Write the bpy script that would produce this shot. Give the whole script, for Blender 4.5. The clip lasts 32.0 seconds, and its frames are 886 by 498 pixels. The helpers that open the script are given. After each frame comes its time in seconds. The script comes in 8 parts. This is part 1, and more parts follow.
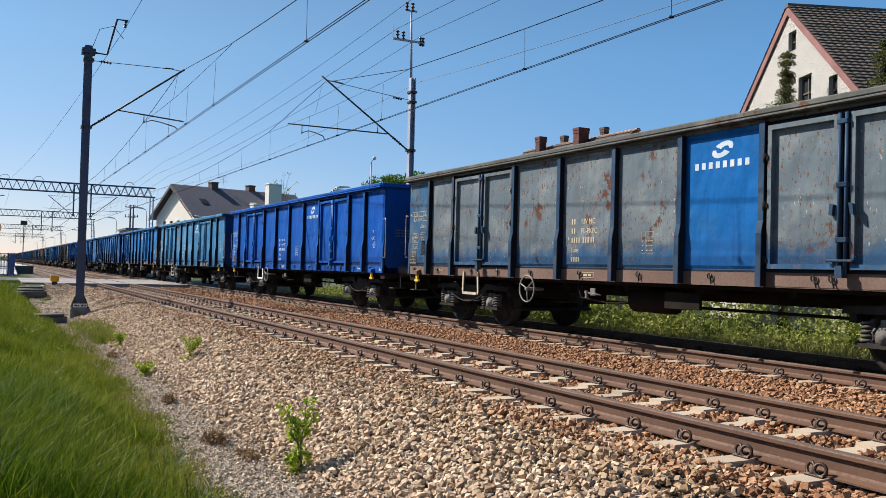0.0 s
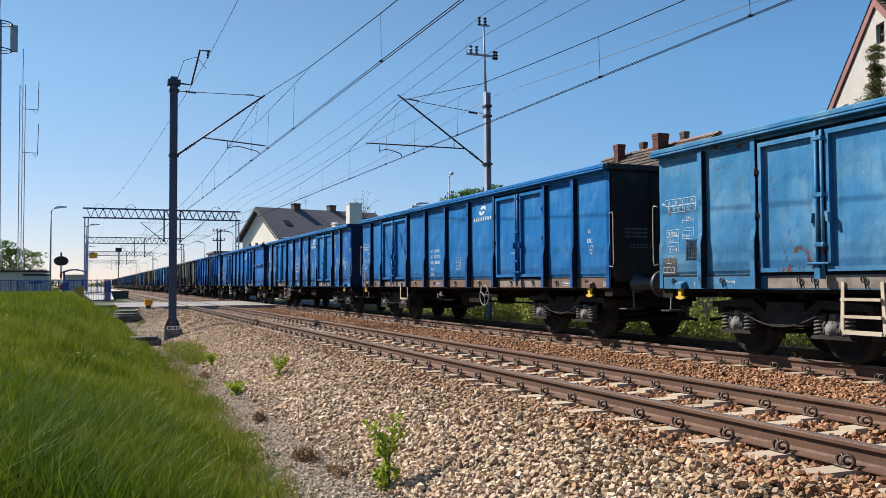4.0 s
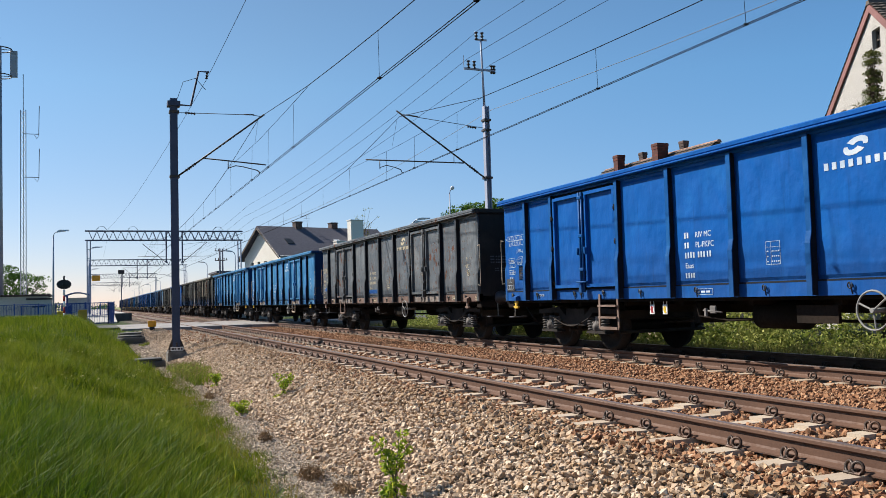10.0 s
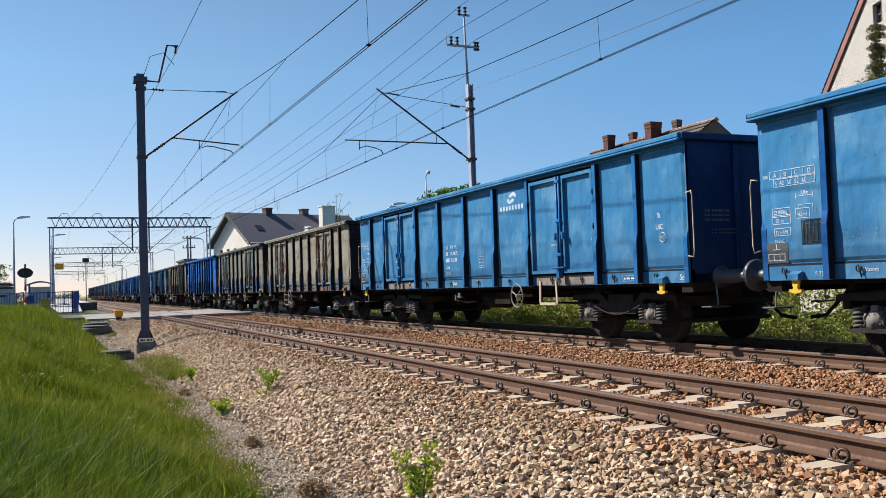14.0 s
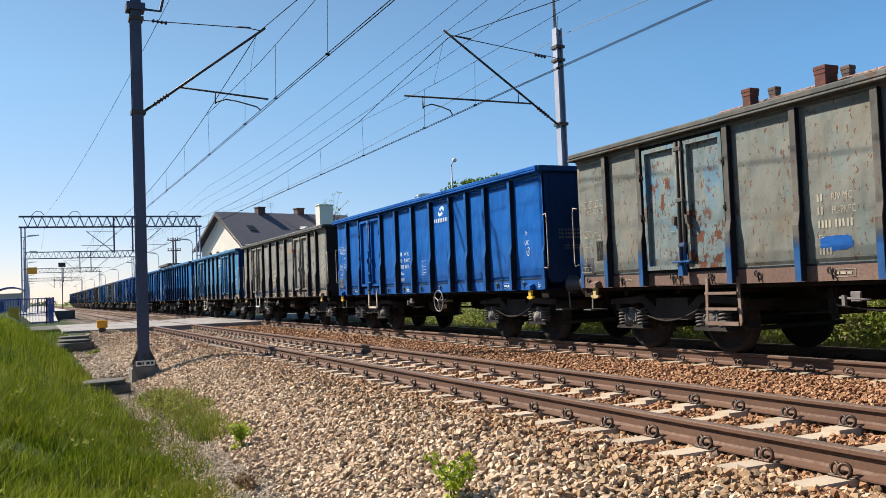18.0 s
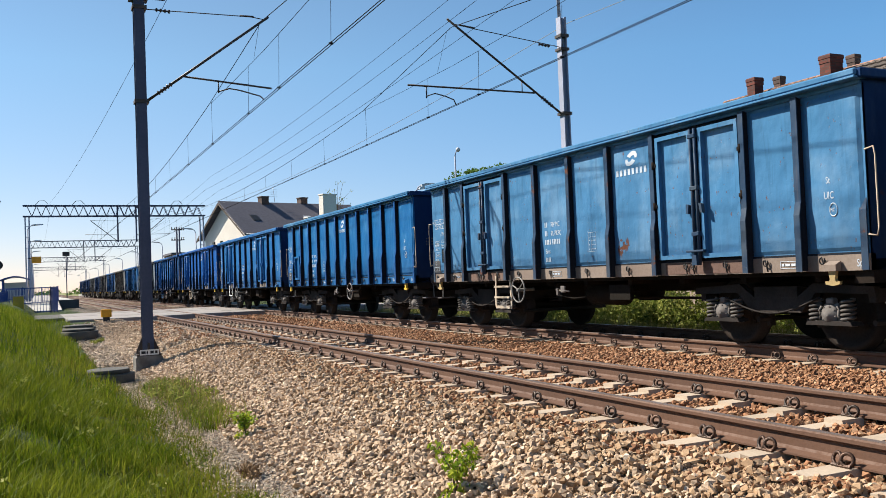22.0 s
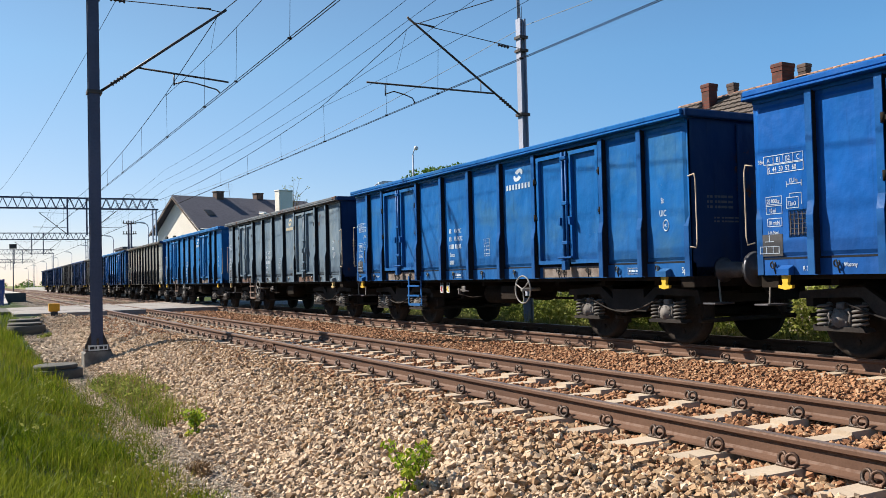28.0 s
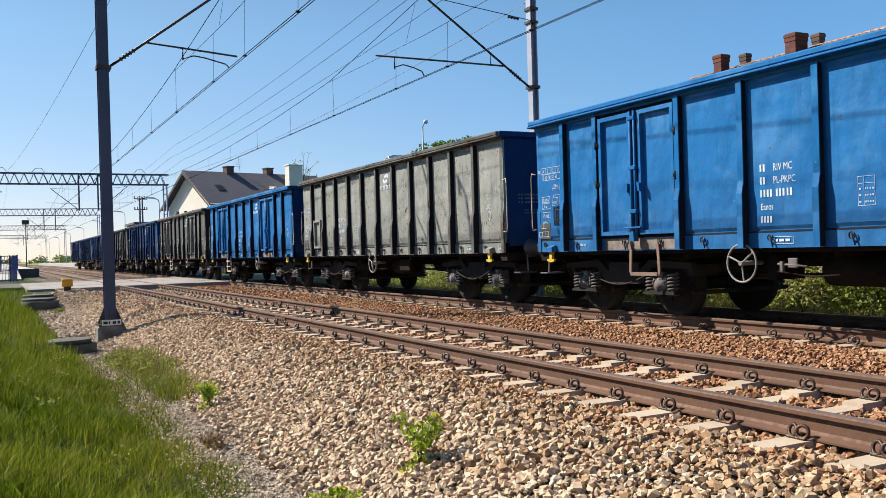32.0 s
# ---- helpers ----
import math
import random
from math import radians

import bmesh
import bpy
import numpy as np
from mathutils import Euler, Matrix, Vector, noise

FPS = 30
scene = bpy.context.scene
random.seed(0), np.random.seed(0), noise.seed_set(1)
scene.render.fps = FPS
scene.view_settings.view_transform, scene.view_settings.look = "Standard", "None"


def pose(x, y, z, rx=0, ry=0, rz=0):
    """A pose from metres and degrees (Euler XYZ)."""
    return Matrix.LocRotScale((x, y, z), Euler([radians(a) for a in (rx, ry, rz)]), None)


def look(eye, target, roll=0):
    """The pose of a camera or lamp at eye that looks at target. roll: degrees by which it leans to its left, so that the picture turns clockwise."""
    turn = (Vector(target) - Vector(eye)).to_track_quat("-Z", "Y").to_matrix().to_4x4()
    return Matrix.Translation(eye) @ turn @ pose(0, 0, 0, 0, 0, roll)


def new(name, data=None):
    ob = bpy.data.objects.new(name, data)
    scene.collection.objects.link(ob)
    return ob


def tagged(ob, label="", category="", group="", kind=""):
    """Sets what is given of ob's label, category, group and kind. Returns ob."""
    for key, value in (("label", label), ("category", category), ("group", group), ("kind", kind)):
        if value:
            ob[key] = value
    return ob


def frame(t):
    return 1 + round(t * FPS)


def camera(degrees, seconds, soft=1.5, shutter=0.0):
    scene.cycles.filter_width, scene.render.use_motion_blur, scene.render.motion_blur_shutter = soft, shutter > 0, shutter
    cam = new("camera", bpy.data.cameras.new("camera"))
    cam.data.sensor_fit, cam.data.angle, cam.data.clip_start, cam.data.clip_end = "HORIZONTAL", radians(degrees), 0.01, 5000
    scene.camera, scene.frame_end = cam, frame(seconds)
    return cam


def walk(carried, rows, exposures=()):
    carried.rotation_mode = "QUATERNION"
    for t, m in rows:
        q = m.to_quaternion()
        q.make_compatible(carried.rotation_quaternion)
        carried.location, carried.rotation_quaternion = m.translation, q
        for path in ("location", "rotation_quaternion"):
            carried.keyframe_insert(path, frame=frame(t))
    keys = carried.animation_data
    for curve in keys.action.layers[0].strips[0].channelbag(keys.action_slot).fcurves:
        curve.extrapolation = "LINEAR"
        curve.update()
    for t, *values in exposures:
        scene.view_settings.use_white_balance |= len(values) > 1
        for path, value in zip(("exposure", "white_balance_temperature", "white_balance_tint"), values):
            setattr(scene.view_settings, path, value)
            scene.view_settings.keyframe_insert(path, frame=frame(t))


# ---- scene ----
FOV = 54.23
cam = camera(FOV, 32.0, soft=0.1)
CAM_ROWS = [
    (0, pose(-0.174, -4.926, 1.099, 91.381, 0, -27.594) @ pose(0, 0, 0, 0, 0, 1.459)),
    (0.5, pose(-0.174, -4.926, 1.099, 91.656, 0, -29.236) @ pose(0, 0, 0, 0, 0, 1.518)),
    (1, pose(-0.174, -4.926, 1.099, 91.699, 0, -29.029) @ pose(0, 0, 0, 0, 0, 0.790)),
    (1.5, pose(-0.174, -4.926, 1.099, 91.770, 0, -25.897) @ pose(0, 0, 0, 0, 0, 0.281)),
    (2, pose(-0.174, -4.926, 1.099, 92.012, 0, -22.941) @ pose(0, 0, 0, 0, 0, -0.334)),
    (2.5, pose(-0.174, -4.926, 1.099, 92.173, 0, -21.452) @ pose(0, 0, 0, 0, 0, -0.389)),
    (3, pose(-0.174, -4.926, 1.099, 92.151, 0, -21.558) @ pose(0, 0, 0, 0, 0, -0.243)),
    (3.5, pose(-0.174, -4.926, 1.099, 92.150, 0, -22.275) @ pose(0, 0, 0, 0, 0, -0.188)),
    (5.5, pose(-0.174, -4.926, 1.099, 92.556, 0, -21.957) @ pose(0, 0, 0, 0, 0, -0.879)),
    (6, pose(-0.174, -4.926, 1.099, 92.610, 0, -22.131) @ pose(0, 0, 0, 0, 0, -1.020)),
    (6.5, pose(-0.174, -4.926, 1.099, 92.674, 0, -22.317) @ pose(0, 0, 0, 0, 0, -1.198)),
    (7, pose(-0.174, -4.926, 1.099, 92.725, 0, -21.910) @ pose(0, 0, 0, 0, 0, -1.278)),
    (7.5, pose(-0.174, -4.926, 1.099, 92.750, 0, -21.965) @ pose(0, 0, 0, 0, 0, -1.373)),
    (8, pose(-0.174, -4.926, 1.099, 92.864, 0, -21.744) @ pose(0, 0, 0, 0, 0, -1.420)),
    (8.5, pose(-0.174, -4.926, 1.099, 93.031, 0, -21.701) @ pose(0, 0, 0, 0, 0, -1.466)),
    (9, pose(-0.174, -4.926, 1.099, 93.182, 0, -21.803) @ pose(0, 0, 0, 0, 0, -1.566)),
    (9.5, pose(-0.174, -4.926, 1.099, 93.219, 0, -21.948) @ pose(0, 0, 0, 0, 0, -1.562)),
    (10, pose(-0.174, -4.926, 1.099, 93.215, 0, -22.153) @ pose(0, 0, 0, 0, 0, -1.658)),
    (10.5, pose(-0.174, -4.926, 1.099, 92.388, 0, -22.077) @ pose(0, 0, 0, 0, 0, -1.657)),
    (11, pose(-0.174, -4.926, 1.099, 91.361, 0, -22.448) @ pose(0, 0, 0, 0, 0, -1.670)),
    (11.5, pose(-0.174, -4.926, 1.099, 91.403, 0, -22.781) @ pose(0, 0, 0, 0, 0, -1.789)),
    (12, pose(-0.174, -4.926, 1.099, 91.502, 0, -22.939) @ pose(0, 0, 0, 0, 0, -1.821)),
    (12.5, pose(-0.174, -4.926, 1.099, 91.669, 0, -23.001) @ pose(0, 0, 0, 0, 0, -1.809)),
    (13, pose(-0.174, -4.926, 1.099, 92.068, 0, -23.441) @ pose(0, 0, 0, 0, 0, -1.787)),
    (13.5, pose(-0.174, -4.926, 1.099, 92.141, 0, -23.187) @ pose(0, 0, 0, 0, 0, -1.966)),
    (15.5, pose(0.127, 4.097, 1.088, 92.792, 0, -29.447) @ pose(0, 0, 0, 0, 0, -2.132)),
    (16, pose(0.127, 4.097, 1.088, 92.782, 0, -28.097) @ pose(0, 0, 0, 0, 0, -2.147)),
    (16.5, pose(0.127, 4.097, 1.088, 92.789, 0, -27.662) @ pose(0, 0, 0, 0, 0, -2.270)),
    (17, pose(0.127, 4.097, 1.088, 92.738, 0, -27.647) @ pose(0, 0, 0, 0, 0, -2.316)),
    (17.5, pose(0.127, 4.097, 1.088, 92.683, 0, -26.752) @ pose(0, 0, 0, 0, 0, -2.420)),
    (18, pose(0.127, 4.097, 1.088, 92.573, 0, -25.502) @ pose(0, 0, 0, 0, 0, -2.344)),
    (18.5, pose(0.127, 4.097, 1.088, 92.180, 0, -25.210) @ pose(0, 0, 0, 0, 0, -2.291)),
    (19, pose(0.127, 4.097, 1.088, 92.136, 0, -25.542) @ pose(0, 0, 0, 0, 0, -2.269)),
    (19.5, pose(0.127, 4.097, 1.088, 92.108, 0, -25.850) @ pose(0, 0, 0, 0, 0, -2.356)),
    (20, pose(0.127, 4.097, 1.088, 92.021, 0, -25.808) @ pose(0, 0, 0, 0, 0, -2.366)),
    (20.5, pose(0.127, 4.097, 1.088, 91.980, 0, -25.788) @ pose(0, 0, 0, 0, 0, -2.382)),
    (21, pose(0.127, 4.097, 1.088, 91.937, 0, -25.625) @ pose(0, 0, 0, 0, 0, -2.328)),
    (21.5, pose(0.127, 4.097, 1.088, 91.905, 0, -25.861) @ pose(0, 0, 0, 0, 0, -2.341)),
    (22, pose(0.127, 4.097, 1.088, 91.895, 0, -25.251) @ pose(0, 0, 0, 0, 0, -2.274)),
    (22.5, pose(0.127, 4.097, 1.088, 91.843, 0, -25.604) @ pose(0, 0, 0, 0, 0, -2.245)),
    (23, pose(0.127, 4.097, 1.088, 91.893, 0, -24.744) @ pose(0, 0, 0, 0, 0, -2.275)),
    (23.5, pose(0.127, 4.097, 1.088, 91.880, 0, -25.039) @ pose(0, 0, 0, 0, 0, -2.370)),
    (24, pose(0.127, 4.097, 1.088, 91.932, 0, -24.882) @ pose(0, 0, 0, 0, 0, -2.438)),
    (24.5, pose(0.127, 4.097, 1.088, 91.949, 0, -25.031) @ pose(0, 0, 0, 0, 0, -2.349)),
    (25, pose(0.127, 4.097, 1.088, 91.926, 0, -26.171) @ pose(0, 0, 0, 0, 0, -2.009)),
    (25.5, pose(0.127, 4.097, 1.088, 91.935, 0, -26.137) @ pose(0, 0, 0, 0, 0, -1.885)),
    (27.5, pose(0.127, 4.097, 1.088, 91.825, 0, -28.172) @ pose(0, 0, 0, 0, 0, -1.337)),
    (28, pose(0.127, 4.097, 1.088, 91.717, 0, -28.131) @ pose(0, 0, 0, 0, 0, -1.450)),
    (28.5, pose(0.127, 4.097, 1.088, 91.617, 0, -28.335) @ pose(0, 0, 0, 0, 0, -1.522)),
    (29, pose(0.127, 4.097, 1.088, 91.619, 0, -27.702) @ pose(0, 0, 0, 0, 0, -1.666)),
    (29.5, pose(0.127, 4.097, 1.088, 91.643, 0, -27.934) @ pose(0, 0, 0, 0, 0, -1.788)),
    (30, pose(0.127, 4.097, 1.088, 91.704, 0, -27.718) @ pose(0, 0, 0, 0, 0, -1.736)),
    (30.5, pose(0.127, 4.097, 1.088, 91.700, 0, -27.613) @ pose(0, 0, 0, 0, 0, -1.782)),
    (31, pose(0.127, 4.097, 1.088, 91.455, 0, -28.016) @ pose(0, 0, 0, 0, 0, -1.560)),
    (31.5, pose(0.127, 4.097, 1.088, 90.143, 0, -27.984) @ pose(0, 0, 0, 0, 0, -1.583)),
    (32, pose(0.127, 4.097, 1.088, 90.008, 0, -27.403) @ pose(0, 0, 0, 0, 0, -1.711)),
]
walk(cam, CAM_ROWS, [(0.0, 0.55, 6600, 10), (13.5, 0.55, 6600, 10), (15.5, 0.72, 6850, 10), (32.0, 0.72, 6850, 10)])

# ---- world and sun ----
SUN_TO = Vector((-0.52, 0.54, 0.67)).normalized()
world = bpy.data.worlds.new("sky")
scene.world = world
world.use_nodes = True
wn = world.node_tree.nodes
wl = world.node_tree.links
sky = wn.new("ShaderNodeTexSky")
sky.sky_type = 'NISHITA'
sky.sun_disc = False
sky.sun_elevation = math.asin(SUN_TO.z)
sky.sun_rotation = math.atan2(SUN_TO.x, SUN_TO.y)
sky.altitude = 100
sky.air_density = 0.8
sky.dust_density = 0.0
sky.ozone_density = 3.0
tint = wn.new("ShaderNodeMix")
tint.data_type, tint.blend_type = 'RGBA', 'MULTIPLY'
tint.inputs[0].default_value = 1.0
# a greyer haze low over the land, the same all round
where = wn.new("ShaderNodeTexCoord")
split = wn.new("ShaderNodeSeparateXYZ")
haze = wn.new("ShaderNodeMapRange")
haze.inputs[1].default_value, haze.inputs[2].default_value = 0.0, 0.24
low_high = wn.new("ShaderNodeMix")
low_high.data_type = 'RGBA'
low_high.inputs[6].default_value = (0.80, 0.665, 0.735, 1)
low_high.inputs[7].default_value = (0.90, 1.06, 1.04, 1)
wl.new(where.outputs["Generated"], split.inputs[0])
wl.new(split.outputs[2], haze.inputs[0])
wl.new(haze.outputs[0], low_high.inputs[0])
# a deeper blue away from the sun, milky towards it
round_sun = wn.new("ShaderNodeVectorMath")
round_sun.operation = 'DOT_PRODUCT'
round_sun.inputs[1].default_value = SUN_TO
deep = wn.new("ShaderNodeMapRange")
deep.inputs[1].default_value, deep.inputs[2].default_value = 0.10, 0.60
deep_tint = wn.new("ShaderNodeMix")
deep_tint.data_type = 'RGBA'
deep_tint.inputs[6].default_value = (0.76, 0.985, 1.12, 1)
deep_tint.inputs[7].default_value = (1.06, 1.0, 0.965, 1)
both = wn.new("ShaderNodeMix")
both.data_type, both.blend_type = 'RGBA', 'MULTIPLY'
both.inputs[0].default_value = 1.0
wl.new(where.outputs["Generated"], round_sun.inputs[0])
wl.new(round_sun.outputs[1], deep.inputs[0])
wl.new(deep.outputs[0], deep_tint.inputs[0])
wl.new(low_high.outputs[2], both.inputs[6])
wl.new(deep_tint.outputs[2], both.inputs[7])
wl.new(both.outputs[2], tint.inputs[7])
wl.new(sky.outputs[0], tint.inputs[6])
wl.new(tint.outputs[2], wn["Background"].inputs[0])
wn["Background"].inputs[1].default_value = 0.092
sun_data = bpy.data.lights.new("sun", 'SUN')
sun_data.energy = 6.3
sun_data.angle = radians(0.53)
sun_data.color = (1.0, 0.955, 0.88)
sun = new("sun", sun_data)
sun.matrix_world = look(SUN_TO * 60, (0, 0, 0))


# ---- materials ----
class Nodes:
    """A small builder of node materials."""

    def __init__(self, name):
        self.mat = bpy.data.materials.new(name)
        self.mat.use_nodes = True
        self.t = self.mat.node_tree
        self.bsdf = self.t.nodes["Principled BSDF"]

    def add(self, kind, **props):
        n = self.t.nodes.new(kind)
        for k, v in props.items():
            if k == "blend":
                n.blend_type = v
            elif k == "op":
                n.operation = v
            elif k == "data":
                n.data_type = v
            elif k == "feature":
                n.feature = v
        return n

    def link(self, a, b):
        self.t.links.new(a, b)

    def put(self, sock, v):
        if hasattr(v, "is_output"):
            self.link(v, sock)
        elif isinstance(v, (tuple, list)) and len(v) == 3 and sock.type == 'RGBA':
            sock.default_value = (*v, 1)
        else:
            sock.default_value = v

    def coords(self, own=True):
        """Position on the object, shifted by chance from object to object."""
        tc = self.add("ShaderNodeTexCoord")
        if not own:
            return tc.outputs["Object"]
        oi = self.add("ShaderNodeObjectInfo")
        m = self.math('MULTIPLY', oi.outputs["Random"], 91.0)
        v = self.add("ShaderNodeVectorMath", op='ADD')
        self.link(tc.outputs["Object"], v.inputs[0])
        self.link(m, v.inputs[1])
        return v.outputs[0]

    def noise(self, vec, scale, detail=3, rough=0.55, out=0):
        n = self.add("ShaderNodeTexNoise")
        self.link(vec, n.inputs["Vector"])
        n.inputs["Scale"].default_value = scale
        n.inputs["Detail"].default_value = detail
        n.inputs["Roughness"].default_value = rough
        return n.outputs[out]

    def voronoi(self, vec, scale, feature='F1', out="Distance"):
        n = self.add("ShaderNodeTexVoronoi", feature=feature)
        self.link(vec, n.inputs["Vector"])
        n.inputs["Scale"].default_value = scale
        return n.outputs[out]

    def stretch(self, vec, x, y, z):
        m = self.add("ShaderNodeMapping")
        self.link(vec, m.inputs["Vector"])
        m.inputs["Scale"].default_value = (x, y, z)
        return m.outputs[0]

    def math(self, op, a, b=0.0, clamp=False):
        n = self.add("ShaderNodeMath", op=op)
        n.use_clamp = clamp
        self.put(n.inputs[0], a)
        self.put(n.inputs[1], b)
        return n.outputs[0]

    def step(self, v, lo, hi, a=0.0, b=1.0):
        n = self.add("ShaderNodeMapRange")
        n.interpolation_type = 'SMOOTHSTEP'
        self.put(n.inputs[0], v)
        for k, q in enumerate((lo, hi, a, b)):
            n.inputs[1 + k].default_value = q
        return n.outputs[0]

    def mix(self, f, a, b, blend='MIX'):
        n = self.add("ShaderNodeMix", data='RGBA', blend=blend)
        n.data_type = 'RGBA'
        n.blend_type = blend
        self.put(n.inputs[0], f)
        self.put(n.inputs[6], a)
        self.put(n.inputs[7], b)
        return n.outputs[2]

    def ramp(self, f, stops):
        n = self.add("ShaderNodeValToRGB")
        el = n.color_ramp.elements
        el[0].position, el[0].color = stops[0][0], (*stops[0][1], 1)
        el[1].position, el[1].color = stops[-1][0], (*stops[-1][1], 1)
        for p, c in stops[1:-1]:
            e = el.new(p)
            e.color = (*c, 1)
        self.put(n.inputs[0], f)
        return n.outputs[0]

    def bump(self, h, strength, dist):
        n = self.add("ShaderNodeBump")
        n.inputs["Strength"].default_value = strength
        n.inputs["Distance"].default_value = dist
        self.link(h, n.inputs["Height"])
        self.link(n.outputs[0], self.bsdf.inputs["Normal"])

    def done(self, color, rough=0.6, metal=0.0, spec=None):
        self.put(self.bsdf.inputs["Base Color"], color)
        self.put(self.bsdf.inputs["Roughness"], rough)
        self.put(self.bsdf.inputs["Metallic"], metal)
        if spec is not None:
            self.bsdf.inputs["Specular IOR Level"].default_value = spec
        return self.mat


def worn(name, base, dark, rough=0.6, metal=0.0, scale=6.0, bump=0.3, own=True, spec=0.3):
    """Plain worn surface: two scales of stain and a fine grain."""
    n = Nodes(name)
    c = n.coords(own)
    big = n.step(n.noise(c, scale * 0.35, 3), 0.35, 0.7)
    fine = n.step(n.noise(c, scale * 9, 4, 0.7), 0.35, 0.75)
    col = n.mix(n.math('MULTIPLY', big, 0.75), base, dark)
    col = n.mix(n.math('MULTIPLY', fine, 0.3), col, tuple(v * 0.5 for v in base))
    n.bump(n.noise(c, scale * 12, 3), bump, 0.004)
    return n.done(col, n.step(fine, 0, 1, rough - 0.08, min(1, rough + 0.12)), metal, spec)


RUST = (0.085, 0.032, 0.019)
RUST_LIGHT = (0.125, 0.053, 0.034)


def wagon_paint(name, base, fade, fade_amt, rust, chips, low=None, low_z=1.6, blotch=None, gloss=0.45, scars=0.0, warm=None):
    """Old wagon paint: faded and grimy clouds, streaks that run down, rust spots and pale scratches."""
    n = Nodes(name)
    tc = n.coords(False)
    c = n.coords(True)
    sep = n.add("ShaderNodeSeparateXYZ")
    n.link(tc, sep.inputs[0])
    z = sep.outputs[2]
    cloud = n.noise(c, 1.3, 4, 0.6)
    col = n.mix(n.step(cloud, 0.62 - 0.3 * fade_amt, 0.85 - 0.25 * fade_amt), base, fade)
    if low is not None:
        zz = n.math('ADD', z, n.math('MULTIPLY', n.noise(c, 3.0, 4, 0.7), 0.5))
        col = n.mix(n.step(zz, low_z + 0.12, low_z + 0.36, 1.0, 0.0), col, low)
    if blotch is not None:
        b = n.math('MULTIPLY', n.step(n.noise(n.stretch(c, 1.0, 1.3, 0.75), 2.6, 4, 0.6), 0.50, 0.66), 0.72)
        col = n.mix(b, col, blotch)
    streak = n.noise(n.stretch(c, 7.0, 7.0, 0.55), 1.6, 4, 0.65)
    col = n.mix(n.step(streak, 0.52, 0.8, 0.0, 0.5), col, tuple(v * 0.45 for v in base))
    light = n.noise(n.stretch(c, 10.0, 10.0, 0.8), 2.1, 3, 0.6)
    col = n.mix(n.step(light, 0.62, 0.85, 0.0, 0.15 + 0.25 * min(1, chips)), col, tuple(min(1, v * 1.3 + 0.02) for v in fade))
    grime = n.step(z, 1.0, 2.2, 0.35, 0.0)
    col = n.mix(n.math('MULTIPLY', grime, n.noise(c, 4.0, 4)), col, (0.05, 0.045, 0.04))
    # pale scratches and chips
    sc = n.step(n.noise(n.stretch(c, 30.0, 30.0, 13.0), 1.0, 4, 0.6), 0.74 - 0.09 * chips, 0.77 - 0.09 * chips)
    sc = n.math('MULTIPLY', sc, n.step(n.noise(c, 1.9, 3, 0.5), 0.48, 0.62))
    col = n.mix(n.math('MULTIPLY', sc, 0.35 + 0.35 * min(1, chips)), col, tuple(min(1, v * 0.6 + 0.33) for v in fade))
    # rust: flakes gathered in patches
    gather = n.step(n.noise(c, 1.15, 3, 0.5), 0.655 - (0.2 if rust < 0.95 else 0.27) * rust, 0.73 - (0.2 if rust < 0.95 else 0.27) * rust)
    flake = n.step(n.noise(n.stretch(c, 1.2, 1.2, 0.9), 6.0 if rust < 0.95 else 4.2, 5, 0.6), 0.575 - 0.05 * rust, 0.60 - 0.05 * rust)
    rf = n.math('MULTIPLY', gather, flake)
    rcol = n.mix(n.noise(c, 23.0, 3), RUST, RUST_LIGHT)
    if rust > 0:
        rim = n.math('MULTIPLY', gather, n.step(n.noise(n.stretch(c, 1.2, 1.2, 0.9), 6.0 if rust < 0.95 else 4.2, 5, 0.6), 0.555 - 0.05 * rust, 0.575 - 0.05 * rust))
        col = n.mix(n.math('MULTIPLY', rim, 0.6), col, (0.035, 0.02, 0.014))
        col = n.mix(rf, col, rcol)
    if warm is not None:
        col = n.mix(n.step(n.noise(c, 1.1, 3, 0.6), 0.5, 0.68, 0.0, 0.7), col, warm)
    if rust >= 0.25 or scars > 0:
        # long rusty scars that run down, and thin stains below them
        scar = n.step(n.noise(n.stretch(c, 21.0, 21.0, 11.0), 1.0, 4, 0.6), 0.66 - 0.05 * rust - 0.05 * scars, 0.675 - 0.05 * rust - 0.05 * scars)
        where = n.step(n.noise(c, 1.7, 2, 0.5), 0.45 - 0.15 * scars, 0.6 - 0.15 * scars)
        scar = n.math('MULTIPLY', scar, where)
        col = n.mix(n.math('MULTIPLY', scar, 0.85), col, n.mix(n.noise(c, 9.0, 2), (0.075, 0.036, 0.022), (0.17, 0.078, 0.04)))
        wash = n.step(n.noise(n.stretch(c, 8.0, 8.0, 0.5), 1.3, 4, 0.6), 0.55, 0.78, 0.0, 0.55 * rust)
        col = n.mix(wash, col, (0.20, 0.12, 0.075))
        rf = n.math('MAXIMUM', rf, scar)
    dents = n.noise(n.stretch(c, 1, 1, 0.6), 1.7, 2, 0.45)
    h = n.math('ADD', n.math('MULTIPLY', dents, 8.0), n.math('MULTIPLY', rf, -0.25))
    h = n.math('ADD', h, n.math('MULTIPLY', n.noise(n.stretch(c, 1, 1, 0.7), 5.5, 2, 0.5), 1.3))
    h = n.math('ADD', h, n.math('MULTIPLY', n.noise(c, 40.0, 2), 0.12))
    n.bump(h, 0.55, 0.02)
    return n.done(col, n.math('ADD', n.math('MULTIPLY', rf, 0.4), gloss), 0.0, 0.10)


